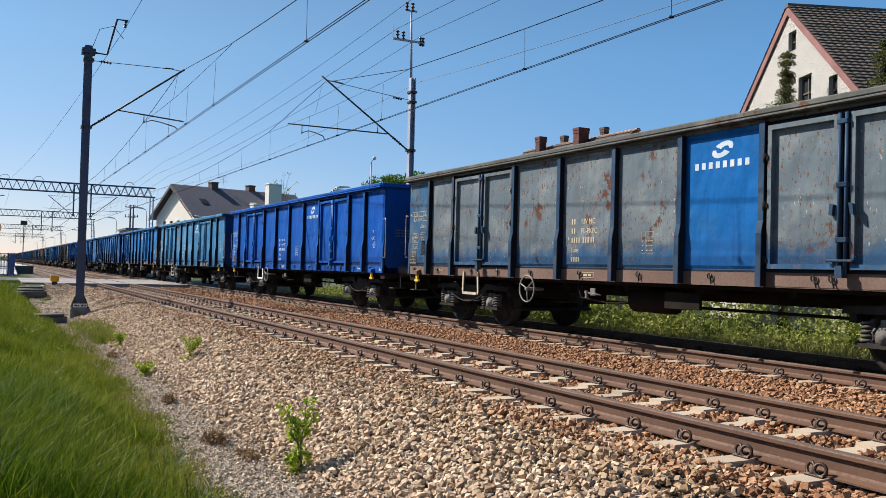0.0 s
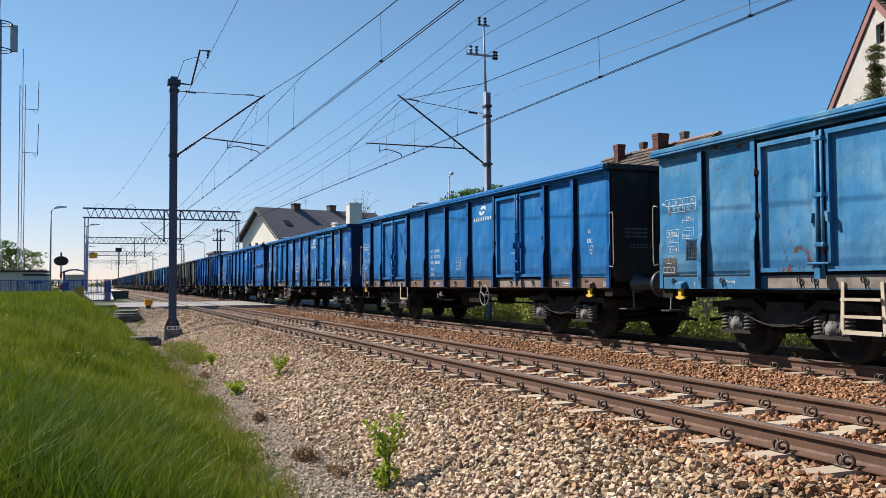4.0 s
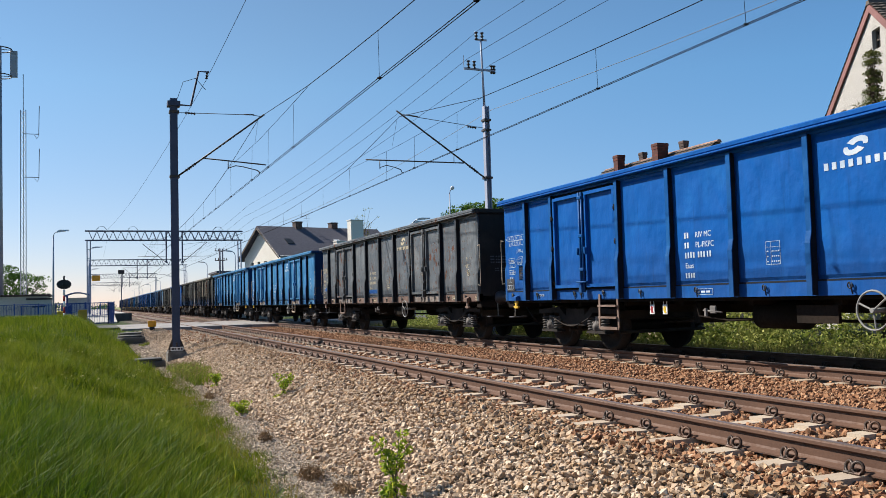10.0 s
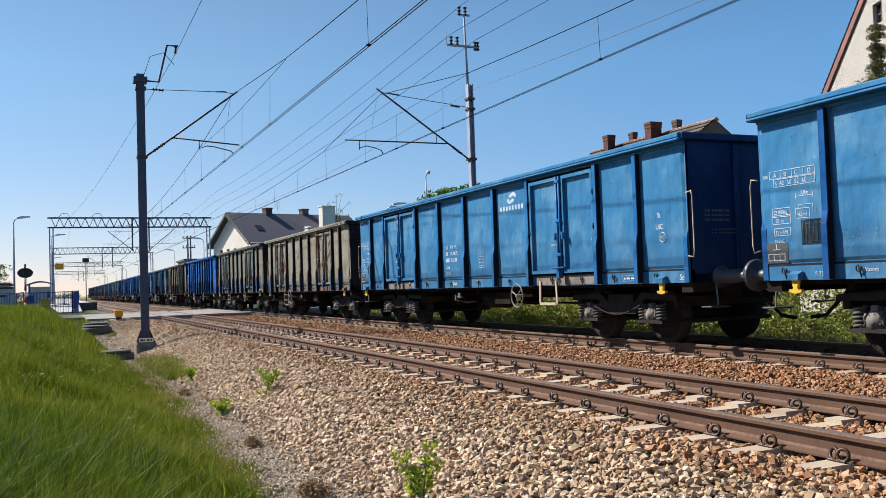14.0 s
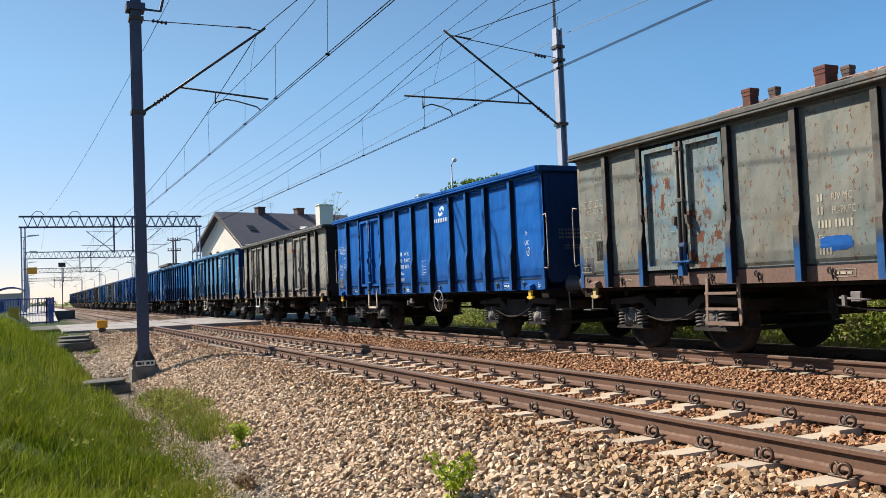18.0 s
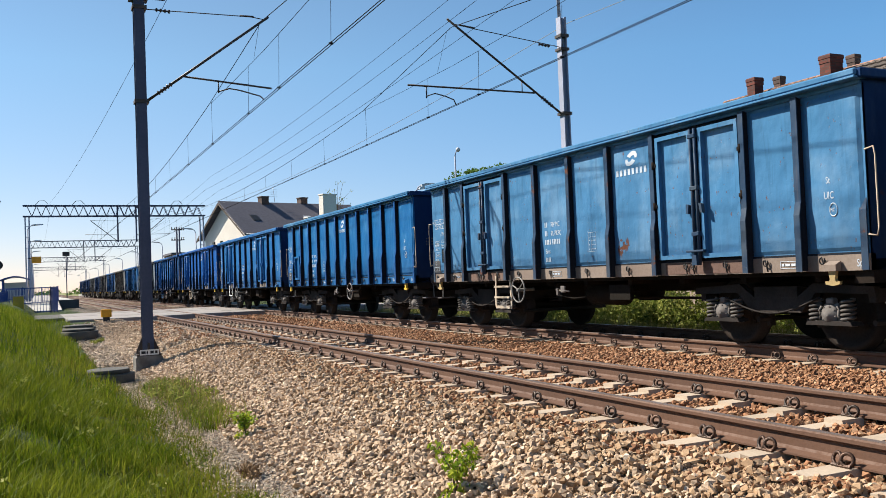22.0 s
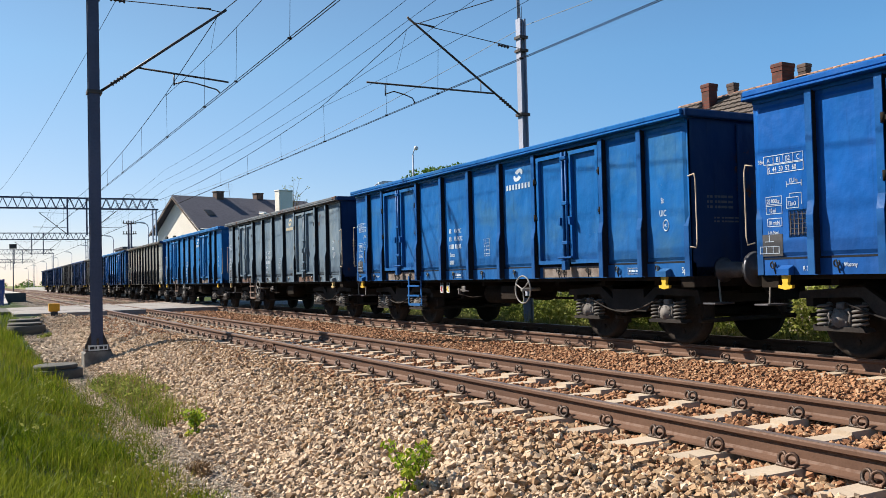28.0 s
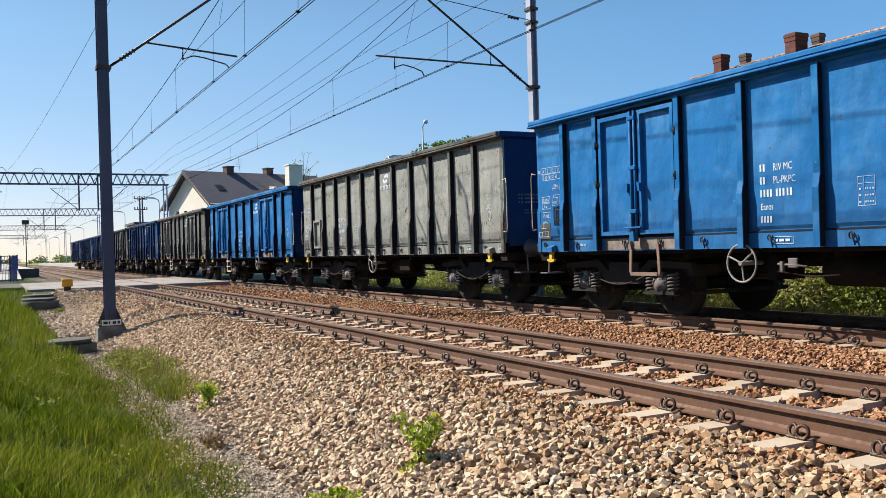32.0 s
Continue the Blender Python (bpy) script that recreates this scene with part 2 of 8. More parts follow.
def ground_material():
    """Grass soil, grit, pale ballast, rusty ballast and the far verge, by distance from the track."""
    n = Nodes("ground_soil_and_ballast")
    g = n.add("ShaderNodeNewGeometry").outputs["Position"]
    sep = n.add("ShaderNodeSeparateXYZ")
    n.link(g, sep.inputs[0])
    jit = n.math('MULTIPLY', n.math('SUBTRACT', n.noise(g, 1.1, 4, 0.6), 0.5), 1.3)
    x = n.math('ADD', sep.outputs[0], jit)
    grass = n.ramp(n.noise(g, 2.5, 5, 0.65), [(0.3, (0.016, 0.030, 0.005)), (0.55, (0.032, 0.052, 0.007)), (0.75, (0.062, 0.075, 0.014))])
    cell = n.voronoi(g, 22.0, out="Color")
    dist = n.voronoi(g, 22.0)
    sepc = n.add("ShaderNodeSeparateColor")
    n.link(cell, sepc.inputs[0])
    pick = sepc.outputs[0]
    grit = n.ramp(n.noise(g, 60.0, 4, 0.7), [(0.25, (0.11, 0.09, 0.07)), (0.5, (0.24, 0.2, 0.16)), (0.8, (0.36, 0.31, 0.26))])
    pale = n.ramp(pick, [(0.0, (0.11, 0.085, 0.062)), (0.35, (0.21, 0.165, 0.12)), (0.7, (0.28, 0.23, 0.18)), (1.0, (0.36, 0.32, 0.27))])
    rusty = n.ramp(pick, [(0.0, (0.075, 0.038, 0.024)), (0.4, (0.17, 0.088, 0.05)), (0.8, (0.23, 0.128, 0.078)), (1.0, (0.28, 0.2, 0.14))])
    # dark soil between the stones, deepened to stand for the shade there
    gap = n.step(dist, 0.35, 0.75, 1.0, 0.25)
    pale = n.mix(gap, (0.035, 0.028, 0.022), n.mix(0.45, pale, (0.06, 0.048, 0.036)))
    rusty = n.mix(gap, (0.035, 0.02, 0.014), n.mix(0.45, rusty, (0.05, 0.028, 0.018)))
    slant = n.math('SUBTRACT', x, n.math('MULTIPLY', n.math('MAXIMUM', sep.outputs[1], 0.0), 0.02))
    col = n.mix(n.step(slant, 1.35, 1.7), grass, grit)
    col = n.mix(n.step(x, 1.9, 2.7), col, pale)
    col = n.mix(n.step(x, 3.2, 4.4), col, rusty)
    col = n.mix(n.step(x, 11.4, 12.4), col, grass)
    far = n.step(sep.outputs[1], 90.0, 200.0)
    dry = n.mix(n.noise(g, 0.05, 3), (0.12, 0.15, 0.05), (0.2, 0.18, 0.08))
    inside = n.math('MULTIPLY', n.step(x, -2.0, 1.0), n.step(x, 12.0, 14.0, 1.0, 0.0))
    col = n.mix(n.math('MULTIPLY', far, n.math('SUBTRACT', 1.0, inside)), col, dry)
    n.bump(n.math('ADD', n.math('MULTIPLY', dist, -1.0), n.noise(g, 90.0, 3)), 0.8, 0.03)
    return n.done(col, 0.9, 0.0, 0.2)


def stone_material(name, stops):
    """Broken stone, its colour by chance from stone to stone, with dust and grain."""
    n = Nodes(name)
    geo = n.add("ShaderNodeNewGeometry")
    r = geo.outputs["Random Per Island"]
    col = n.ramp(r, stops)
    g = geo.outputs["Position"]
    col = n.mix(n.step(n.noise(g, 55.0, 4, 0.7), 0.4, 0.75, 0.0, 0.55), col, tuple(v * 0.45 for v in stops[1][1]))
    col = n.mix(n.step(n.noise(g, 0.8, 3), 0.45, 0.7, 0.0, 0.35), col, tuple(v * 0.7 for v in stops[2][1]))
    n.bump(n.noise(g, 120.0, 3), 0.5, 0.006)
    return n.done(col, 0.88, 0.0, 0.25)


def leaf_material(name, stops, shine=0.65):
    n = Nodes(name)
    geo = n.add("ShaderNodeNewGeometry")
    col = n.ramp(geo.outputs["Random Per Island"], stops)
    col = n.mix(n.step(n.noise(geo.outputs["Position"], 0.9, 3), 0.4, 0.7, 0.0, 0.5), col, stops[-1][1])
    n.bsdf.inputs["Subsurface Weight"].default_value = 0.0
    mat = n.done(col, shine, 0.0, 0.12)
    tr = n.add("ShaderNodeBsdfTranslucent")
    n.link(col, tr.inputs[0])
    mx = n.add("ShaderNodeMixShader")
    mx.inputs[0].default_value = 0.38
    n.link(n.bsdf.outputs[0], mx.inputs[1])
    n.link(tr.outputs[0], mx.inputs[2])
    out = [q for q in n.t.nodes if q.type == 'OUTPUT_MATERIAL'][0]
    n.link(mx.outputs[0], out.inputs[0])
    return mat


def roughcast(name, light, dark):
    """Coarse thrown render: pale lumps and dark hollows, with damp clouds."""
    n = Nodes(name)
    c = n.coords(False)
    lump = n.noise(c, 58.0, 4, 0.7)
    col = n.mix(n.step(lump, 0.42, 0.60), dark, light)
    col = n.mix(n.step(n.noise(c, 0.7, 4, 0.6), 0.45, 0.75, 0.0, 0.4), col, tuple(v * 0.75 for v in light))
    n.bump(lump, 0.9, 0.03)
    return n.done(col, 0.95, 0.0, 0.15)


M_GROUND = ground_material()
M_STONE_PALE = stone_material("broken_stone_pale", [(0.0, (0.242, 0.176, 0.122)), (0.25, (0.407, 0.294, 0.200)), (0.6, (0.520, 0.382, 0.265)), (0.85, (0.608, 0.461, 0.329)), (1.0, (0.711, 0.568, 0.423))])
M_STONE_TAN = stone_material("broken_stone_tan", [(0.0, (0.158, 0.095, 0.055)), (0.25, (0.322, 0.203, 0.115)), (0.7, (0.403, 0.266, 0.158)), (1.0, (0.509, 0.360, 0.235))])
M_STONE_RUSTY = stone_material("broken_stone_rusty", [(0.0, (0.150, 0.066, 0.034)), (0.28, (0.275, 0.128, 0.063)), (0.7, (0.365, 0.188, 0.098)), (1.0, (0.460, 0.285, 0.170))])
M_STONE_GREY = stone_material("broken_stone_grey", [(0.0, (0.190, 0.145, 0.108)), (0.3, (0.390, 0.300, 0.222)), (0.7, (0.540, 0.425, 0.316)), (1.0, (0.700, 0.565, 0.430))])
M_GRASS = leaf_material("grass_blades", [(0.0, (0.030, 0.062, 0.003)), (0.4, (0.068, 0.115, 0.004)), (0.8, (0.135, 0.180, 0.008)), (1.0, (0.250, 0.260, 0.030))])
M_GRASS_EDGE = leaf_material("short_olive_grass_blades", [(0.0, (0.056, 0.068, 0.004)), (0.5, (0.120, 0.125, 0.008)), (0.85, (0.190, 0.165, 0.018)), (1.0, (0.270, 0.215, 0.048))])
M_GRASS_LUSH = leaf_material("lush_long_grass_blades", [(0.0, (0.016, 0.041, 0.002)), (0.5, (0.039, 0.090, 0.003)), (0.85, (0.078, 0.140, 0.006)), (1.0, (0.208, 0.244, 0.022))])
M_GRASS_DRY = leaf_material("dry_grass_blades", [(0.0, (0.088, 0.104, 0.024)), (0.4, (0.160, 0.152, 0.048)), (0.8, (0.240, 0.192, 0.080)), (1.0, (0.288, 0.216, 0.104))], 0.8)
M_GRASS_VERGE = leaf_material("verge_grass_blades", [(0.0, (0.065, 0.080, 0.016)), (0.4, (0.145, 0.155, 0.034)), (0.8, (0.245, 0.225, 0.065)), (1.0, (0.350, 0.285, 0.120))])
M_LEAF = leaf_material("tree_leaves", [(0.0, (0.024, 0.057, 0.011)), (0.5, (0.052, 0.114, 0.019)), (1.0, (0.104, 0.180, 0.033))])
M_LEAF_BRIGHT = leaf_material("sapling_leaves", [(0.0, (0.103, 0.190, 0.016)), (0.5, (0.230, 0.320, 0.024)), (1.0, (0.437, 0.440, 0.056))])
M_LEAF_WEED = leaf_material("weed_leaves", [(0.0, (0.085, 0.125, 0.020)), (0.5, (0.17, 0.21, 0.035)), (1.0, (0.34, 0.33, 0.09))])
M_BRAMBLE = leaf_material("bramble_leaves", [(0.0, (0.060, 0.098, 0.018)), (0.5, (0.165, 0.205, 0.040)), (1.0, (0.34, 0.34, 0.10))])
M_NEEDLE = leaf_material("spruce_needles", [(0.0, (0.030, 0.045, 0.014)), (0.5, (0.075, 0.095, 0.024)), (1.0, (0.17, 0.16, 0.05))])
M_CONE = worn("spruce_cones", (0.14, 0.09, 0.055), (0.06, 0.04, 0.03), 0.9)
M_DRYWEED = worn("dead_stems", (0.30, 0.195, 0.105), (0.16, 0.10, 0.06), 0.95)
M_BARK = worn("bark", (0.13, 0.10, 0.075), (0.06, 0.05, 0.04), 0.95, 0, 4, 1.0)
M_RAIL = worn("rail_side_rusty_steel", (0.112, 0.057, 0.035), (0.074, 0.037, 0.024), 0.75, 0.0, 3, 0.5)
M_RAIL_TOP = worn("rail_running_band_steel", (0.24, 0.18, 0.155), (0.17, 0.125, 0.10), 0.42, 0.5, 3, 0.1)
M_CONCRETE = worn("sleeper_concrete", (0.420, 0.338, 0.255), (0.300, 0.232, 0.172), 0.85, 0, 5, 0.6)
M_CONCRETE_GREY = worn("grey_concrete", (0.40, 0.385, 0.36), (0.25, 0.235, 0.22), 0.9, 0, 2, 0.6)
M_CONCRETE_DARK = worn("damp_concrete", (0.100, 0.095, 0.085), (0.050, 0.048, 0.043), 0.9, 0, 4, 0.6)
M_CONCRETE_BLOTCHED = worn("stained_plinth_concrete", (0.21, 0.20, 0.185), (0.065, 0.06, 0.055), 0.9, 0, 9, 0.8)
M_PANEL = worn("crossing_slab_concrete", (0.262, 0.240, 0.226), (0.190, 0.172, 0.160), 0.85, 0, 1, 0.3)
M_CLIP = worn("spring_clip_black_steel", (0.045, 0.035, 0.03), (0.10, 0.05, 0.03), 0.5, 0.5, 20)
M_MAST = worn("mast_grey_paint", (0.069, 0.081, 0.129), (0.047, 0.054, 0.084), 0.6, 0.0, 2, 0.1, True, 0.2)
M_MAST_LIGHT = worn("mast_galvanised", (0.338, 0.362, 0.448), (0.237, 0.256, 0.320), 0.6, 0.0, 2, 0.1, True, 0.2)
M_STEEL_DARK = worn("catenary_dark_steel", (0.05, 0.045, 0.042), (0.09, 0.06, 0.045), 0.6, 0.3, 6)
M_WIRE = worn("copper_wire_dark", (0.010, 0.010, 0.013), (0.006, 0.006, 0.008), 0.8, 0.0, 6, 0.1, True, 0.03)
M_WIRE_ALU = worn("aluminium_wire", (0.120, 0.126, 0.135), (0.099, 0.102, 0.108), 0.7, 0.2, 6)
M_INSULATOR = worn("insulator_brown_glaze", (0.04, 0.025, 0.02), (0.02, 0.015, 0.012), 0.25, 0, 6)
M_WHITE = worn("white_paint", (0.74, 0.74, 0.72), (0.55, 0.54, 0.5), 0.6, 0, 6)
M_MARK = worn("white_marking_paint", (0.50, 0.55, 0.60), (0.27, 0.36, 0.48), 0.6, 0, 9)
M_MARK_FADED = worn("rubbed_cream_marking_paint", (0.33, 0.295, 0.225), (0.22, 0.20, 0.155), 0.7, 0, 14)
M_MARK_RUSTY = worn("rubbed_orange_emblem_paint", (0.36, 0.22, 0.12), (0.24, 0.19, 0.13), 0.7, 0, 14)
M_MARK_OCHRE = worn("ochre_marking_paint", (0.48, 0.40, 0.27), (0.34, 0.30, 0.22), 0.7, 0, 9)
M_BLACK = worn("black_enamel", (0.015, 0.015, 0.017), (0.03, 0.03, 0.03), 0.4, 0, 6)
M_YELLOW = worn("yellow_paint", (0.62, 0.40, 0.03), (0.42, 0.26, 0.04), 0.6, 0, 6)
M_YELLOW_BOX = worn("yellow_box_paint", (0.72, 0.34, 0.02), (0.52, 0.24, 0.02), 0.6, 0, 6)
M_FENCE = worn("blue_fence_paint", (0.03, 0.07, 0.26), (0.05, 0.09, 0.24), 0.5, 0.1, 4)
M_UNDER = worn("underframe_grimy_black", (0.014, 0.012, 0.010), (0.032, 0.022, 0.017), 0.9, 0.0, 3, 0.5, True, 0.06)
M_BOGIE = worn("bogie_dusty_iron", (0.026, 0.023, 0.022), (0.058, 0.048, 0.042), 0.9, 0.0, 4, 0.6, True, 0.08)
M_AXLEBOX = worn("axlebox_grey_dust", (0.170, 0.155, 0.147), (0.050, 0.045, 0.042), 0.85, 0.0, 9, 0.8, True, 0.15)
M_WHEEL = worn("wheel_dark_steel", (0.022, 0.018, 0.016), (0.045, 0.034, 0.027), 0.8, 0.1, 3, 0.3, True, 0.1)
M_BUFFER = worn("buffer_steel", (0.085, 0.088, 0.100), (0.055, 0.042, 0.038), 0.5, 0.5, 5, 0.2)
M_FIELD = worn("brake_field_dark_grey", (0.06, 0.06, 0.065), (0.04, 0.04, 0.045), 0.7, 0, 6)
# near-black for sill seams, and for shade coloured onto post webs and door gaps
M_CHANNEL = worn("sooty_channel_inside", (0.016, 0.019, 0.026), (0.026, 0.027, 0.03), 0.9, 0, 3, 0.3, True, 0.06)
M_THRESHOLD = worn("scraped_threshold_steel", (0.215, 0.180, 0.160), (0.085, 0.058, 0.046), 0.75, 0.0, 11, 0.8)
M_SPRING = worn("spring_dusty_steel", (0.120, 0.110, 0.103), (0.05, 0.045, 0.042), 0.85, 0.0, 8, 0.4, True, 0.15)
M_STEP = worn("cream_step_paint", (0.46, 0.38, 0.29), (0.3, 0.23, 0.16), 0.7, 0, 9)
M_STEP_DARK = worn("step_rusty_grey", (0.2, 0.14, 0.11), (0.12, 0.07, 0.05), 0.8, 0.1, 9)
M_HANDWHEEL = worn("brake_wheel_pale_paint", (0.223, 0.217, 0.205), (0.149, 0.136, 0.124), 0.6, 0.0, 9)
M_SILL_RUST = worn("sill_rust_brown", (0.115, 0.068, 0.053), (0.165, 0.108, 0.084), 0.85, 0, 3, 0.6)
M_SILL_PALE = worn("sill_scuffed_beige", (0.220, 0.174, 0.142), (0.147, 0.105, 0.084), 0.8, 0, 3, 0.5)
M_TAG_RED = worn("worn_red_enamel", (0.30, 0.03, 0.03), (0.16, 0.02, 0.02), 0.5, 0, 9)
M_NOTE = worn("dim_grey_lettering", (0.115, 0.125, 0.14), (0.07, 0.075, 0.085), 0.8, 0, 9)
M_HOOK = worn("faded_ochre_paint", (0.42, 0.31, 0.13), (0.24, 0.17, 0.09), 0.7, 0, 6)
M_RUST_PATCH = worn("ochre_rust_patch", (0.30, 0.155, 0.07), (0.17, 0.075, 0.035), 0.85, 0, 9, 0.6)
M_PLASTER = worn("cream_render", (0.720, 0.675, 0.600), (0.630, 0.585, 0.510), 0.9, 0, 1.0, 0.5)
M_PLASTER_WHITE = roughcast("roughcast_white", (0.500, 0.472, 0.440), (0.31, 0.29, 0.268))
M_ROOF_FELT = worn("grey_roof_felt", (0.097, 0.093, 0.114), (0.068, 0.067, 0.083), 0.85, 0, 0.5, 0.3)
M_ROOF_TILE = worn("brown_weathered_tiles", (0.140, 0.110, 0.092), (0.055, 0.046, 0.041), 0.85, 0, 1.2, 1.0)
M_TILE_RED = worn("faded_red_tiles", (0.40, 0.215, 0.155), (0.22, 0.105, 0.070), 0.85, 0, 3, 0.6)
M_BARGE = worn("maroon_barge_board", (0.235, 0.110, 0.100), (0.16, 0.075, 0.068), 0.7, 0, 3)


def brickwork(name, a, b, joint):
    """Coursed brick with recessed mortar, for walls that stay far off."""
    n = Nodes(name)
    g = n.coords(False)
    sep = n.add("ShaderNodeSeparateXYZ")
    n.link(g, sep.inputs[0])
    comb = n.add("ShaderNodeCombineXYZ")
    n.link(n.math('ADD', sep.outputs[0], sep.outputs[1]), comb.inputs[0])
    n.link(sep.outputs[2], comb.inputs[1])
    br = n.add("ShaderNodeTexBrick")
    n.link(comb.outputs[0], br.inputs["Vector"])
    br.inputs["Scale"].default_value = 1.0
    br.inputs["Brick Width"].default_value = 0.26
    br.inputs["Row Height"].default_value = 0.077
    br.inputs["Mortar Size"].default_value = 0.008
    n.put(br.inputs["Color1"], a)
    n.put(br.inputs["Color2"], b)
    n.put(br.inputs["Mortar"], joint)
    col = n.mix(n.step(n.noise(g, 3.0, 4), 0.4, 0.7, 0.0, 0.6), br.outputs["Color"], tuple(v * 0.4 for v in a))
    n.bump(br.outputs["Fac"], -0.5, 0.01)
    return n.done(col, 0.9)


M_BRICK = brickwork("chimney_brick", (0.135, 0.030, 0.018), (0.070, 0.019, 0.013), (0.055, 0.034, 0.029))
M_BRICK_DARK = brickwork("sooty_brick", (0.10, 0.055, 0.042), (0.06, 0.04, 0.035), (0.09, 0.07, 0.06))
M_WINDOW = worn("window_glass_dark", (0.02, 0.022, 0.026), (0.03, 0.035, 0.04), 0.12, 0, 1, 0.02)
M_WOOD = worn("window_wood", (0.12, 0.09, 0.07), (0.08, 0.06, 0.05), 0.8)
M_PALE_WALL = worn("beige_panel_wall", (0.60, 0.53, 0.44), (0.52, 0.45, 0.36), 0.9, 0, 0.6, 0.3)
M_GREY_METAL = worn("grey_sheet_metal", (0.33, 0.34, 0.36), (0.25, 0.26, 0.28), 0.5, 0.3, 3, 0.1)
M_ORANGE = worn("orange_board", (0.75, 0.33, 0.03), (0.6, 0.26, 0.03), 0.6)
M_LAMP_GLASS = worn("lamp_cover", (0.62, 0.64, 0.66), (0.5, 0.52, 0.54), 0.3)
M_BRICK_HOUSE = worn("grey_brown_wall", (0.36, 0.28, 0.24), (0.26, 0.2, 0.17), 0.9, 0, 1.5)


# ---- mesh tools ----
def part(name, bm, material, parent, label=""):
    """Links a bmesh as one mesh object under a thing or a part."""
    me = bm if isinstance(bm, bpy.types.Mesh) else bpy.data.meshes.new(name)
    if me is not bm:
        bm.to_mesh(me)
        bm.free()
        if material is not None:
            me.materials.append(material)
    ob = new(name, me)
    ob.parent = parent
    if label:
        tagged(ob, label)
    return ob


def mesh_of(name, bm, material=None):
    me = bpy.data.meshes.new(name)
    bm.to_mesh(me)
    bm.free()
    if material is not None:
        me.materials.append(material)
    return me


def paint_own(ob, material):
    """Its own paint on a shared mesh."""
    ob.material_slots[0].link = 'OBJECT'
    ob.material_slots[0].material = material
    return ob


def thing(name, label, category, group="", m=None, kind=""):
    e = new(name)
    e.empty_display_size = 0.3
    if m is not None:
        e.matrix_world = m
    return tagged(e, label, category, group, kind)


def B():
    return bmesh.new()


def box(bm, x0, x1, y0, y1, z0, z1, bevel=0.0):
    """A box between two corners; bevel cuts its upright and level edges."""
    vs = [bm.verts.new((x, y, z)) for x in (x0, x1) for y in (y0, y1) for z in (z0, z1)]
    fs = []
    for q in ((0, 1, 3, 2), (4, 6, 7, 5), (0, 4, 5, 1), (2, 3, 7, 6), (0, 2, 6, 4), (1, 5, 7, 3)):
        fs.append(bm.faces.new([vs[i] for i in q]))
    if bevel > 0:
        es = list({e for f in fs for e in f.edges})
        bmesh.ops.bevel(bm, geom=es, offset=bevel, segments=1, affect='EDGES')
    return bm


def prism(bm, pts, axis, a, b):
    """Extrudes a polygon. axis 'x': points (y, z); 'y': (x, z); 'z': (x, y)."""
    def at(p, v):
        return (v, p[0], p[1]) if axis == 'x' else (p[0], v, p[1]) if axis == 'y' else (p[0], p[1], v)
    lo = [bm.verts.new(at(p, a)) for p in pts]
    hi = [bm.verts.new(at(p, b)) for p in pts]
    n = len(pts)
    fs = [bm.faces.new(lo), bm.faces.new(hi[::-1])]
    for i in range(n):
        fs.append(bm.faces.new((lo[i], hi[i], hi[(i + 1) % n], lo[(i + 1) % n])))
    bmesh.ops.recalc_face_normals(bm, faces=fs)
    return bm


def rod(bm, p, q, r, seg=8, r2=None, cap=True):
    """A round bar from p to q."""
    p, q = Vector(p), Vector(q)
    d = (q - p).normalized()
    u = d.orthogonal().normalized()
    v = d.cross(u)
    r2 = r if r2 is None else r2
    a = [bm.verts.new(p + (u * math.cos(k * math.tau / seg) + v * math.sin(k * math.tau / seg)) * r) for k in range(seg)]
    b = [bm.verts.new(q + (u * math.cos(k * math.tau / seg) + v * math.sin(k * math.tau / seg)) * r2) for k in range(seg)]
    for k in range(seg):
        f = bm.faces.new((a[k], a[(k + 1) % seg], b[(k + 1) % seg], b[k]))
        f.smooth = seg > 6
    if cap:
        bm.faces.new(a[::-1])
        bm.faces.new(b)
    return bm


def pipe(bm, pts, r, seg=6):
    """A bent bar along points."""
    pts = [Vector(p) for p in pts]
    rings = []
    for i, p in enumerate(pts):
        d = (pts[min(i + 1, len(pts) - 1)] - pts[max(i - 1, 0)]).normalized()
        u = d.cross(Vector((0.31, 0.17, 0.93))).normalized()
        v = d.cross(u)
        rings.append([bm.verts.new(p + (u * math.cos(k * math.tau / seg) + v * math.sin(k * math.tau / seg)) * r) for k in range(seg)])
    for a, b in zip(rings, rings[1:]):
        for k in range(seg):
            bm.faces.new((a[k], a[(k + 1) % seg], b[(k + 1) % seg], b[k])).smooth = True
    bm.faces.new(rings[0][::-1])
    bm.faces.new(rings[-1])
    return bm


def ring(bm, c, axis, R, r, n=16, seg=6):
    """A torus round an axis."""
    c, ax = Vector(c), Vector(axis).normalized()
    u = ax.orthogonal().normalized()
    v = ax.cross(u)
    rows = []
    for i in range(n):
        t = i * math.tau / n
        out = u * math.cos(t) + v * math.sin(t)
        rows.append([bm.verts.new(c + out * (R + r * math.cos(k * math.tau / seg)) + ax * r * math.sin(k * math.tau / seg)) for k in range(seg)])
    for i in range(n):
        a, b = rows[i], rows[(i + 1) % n]
        for k in range(seg):
            bm.faces.new((a[k], b[k], b[(k + 1) % seg], a[(k + 1) % seg])).smooth = True
    return bm


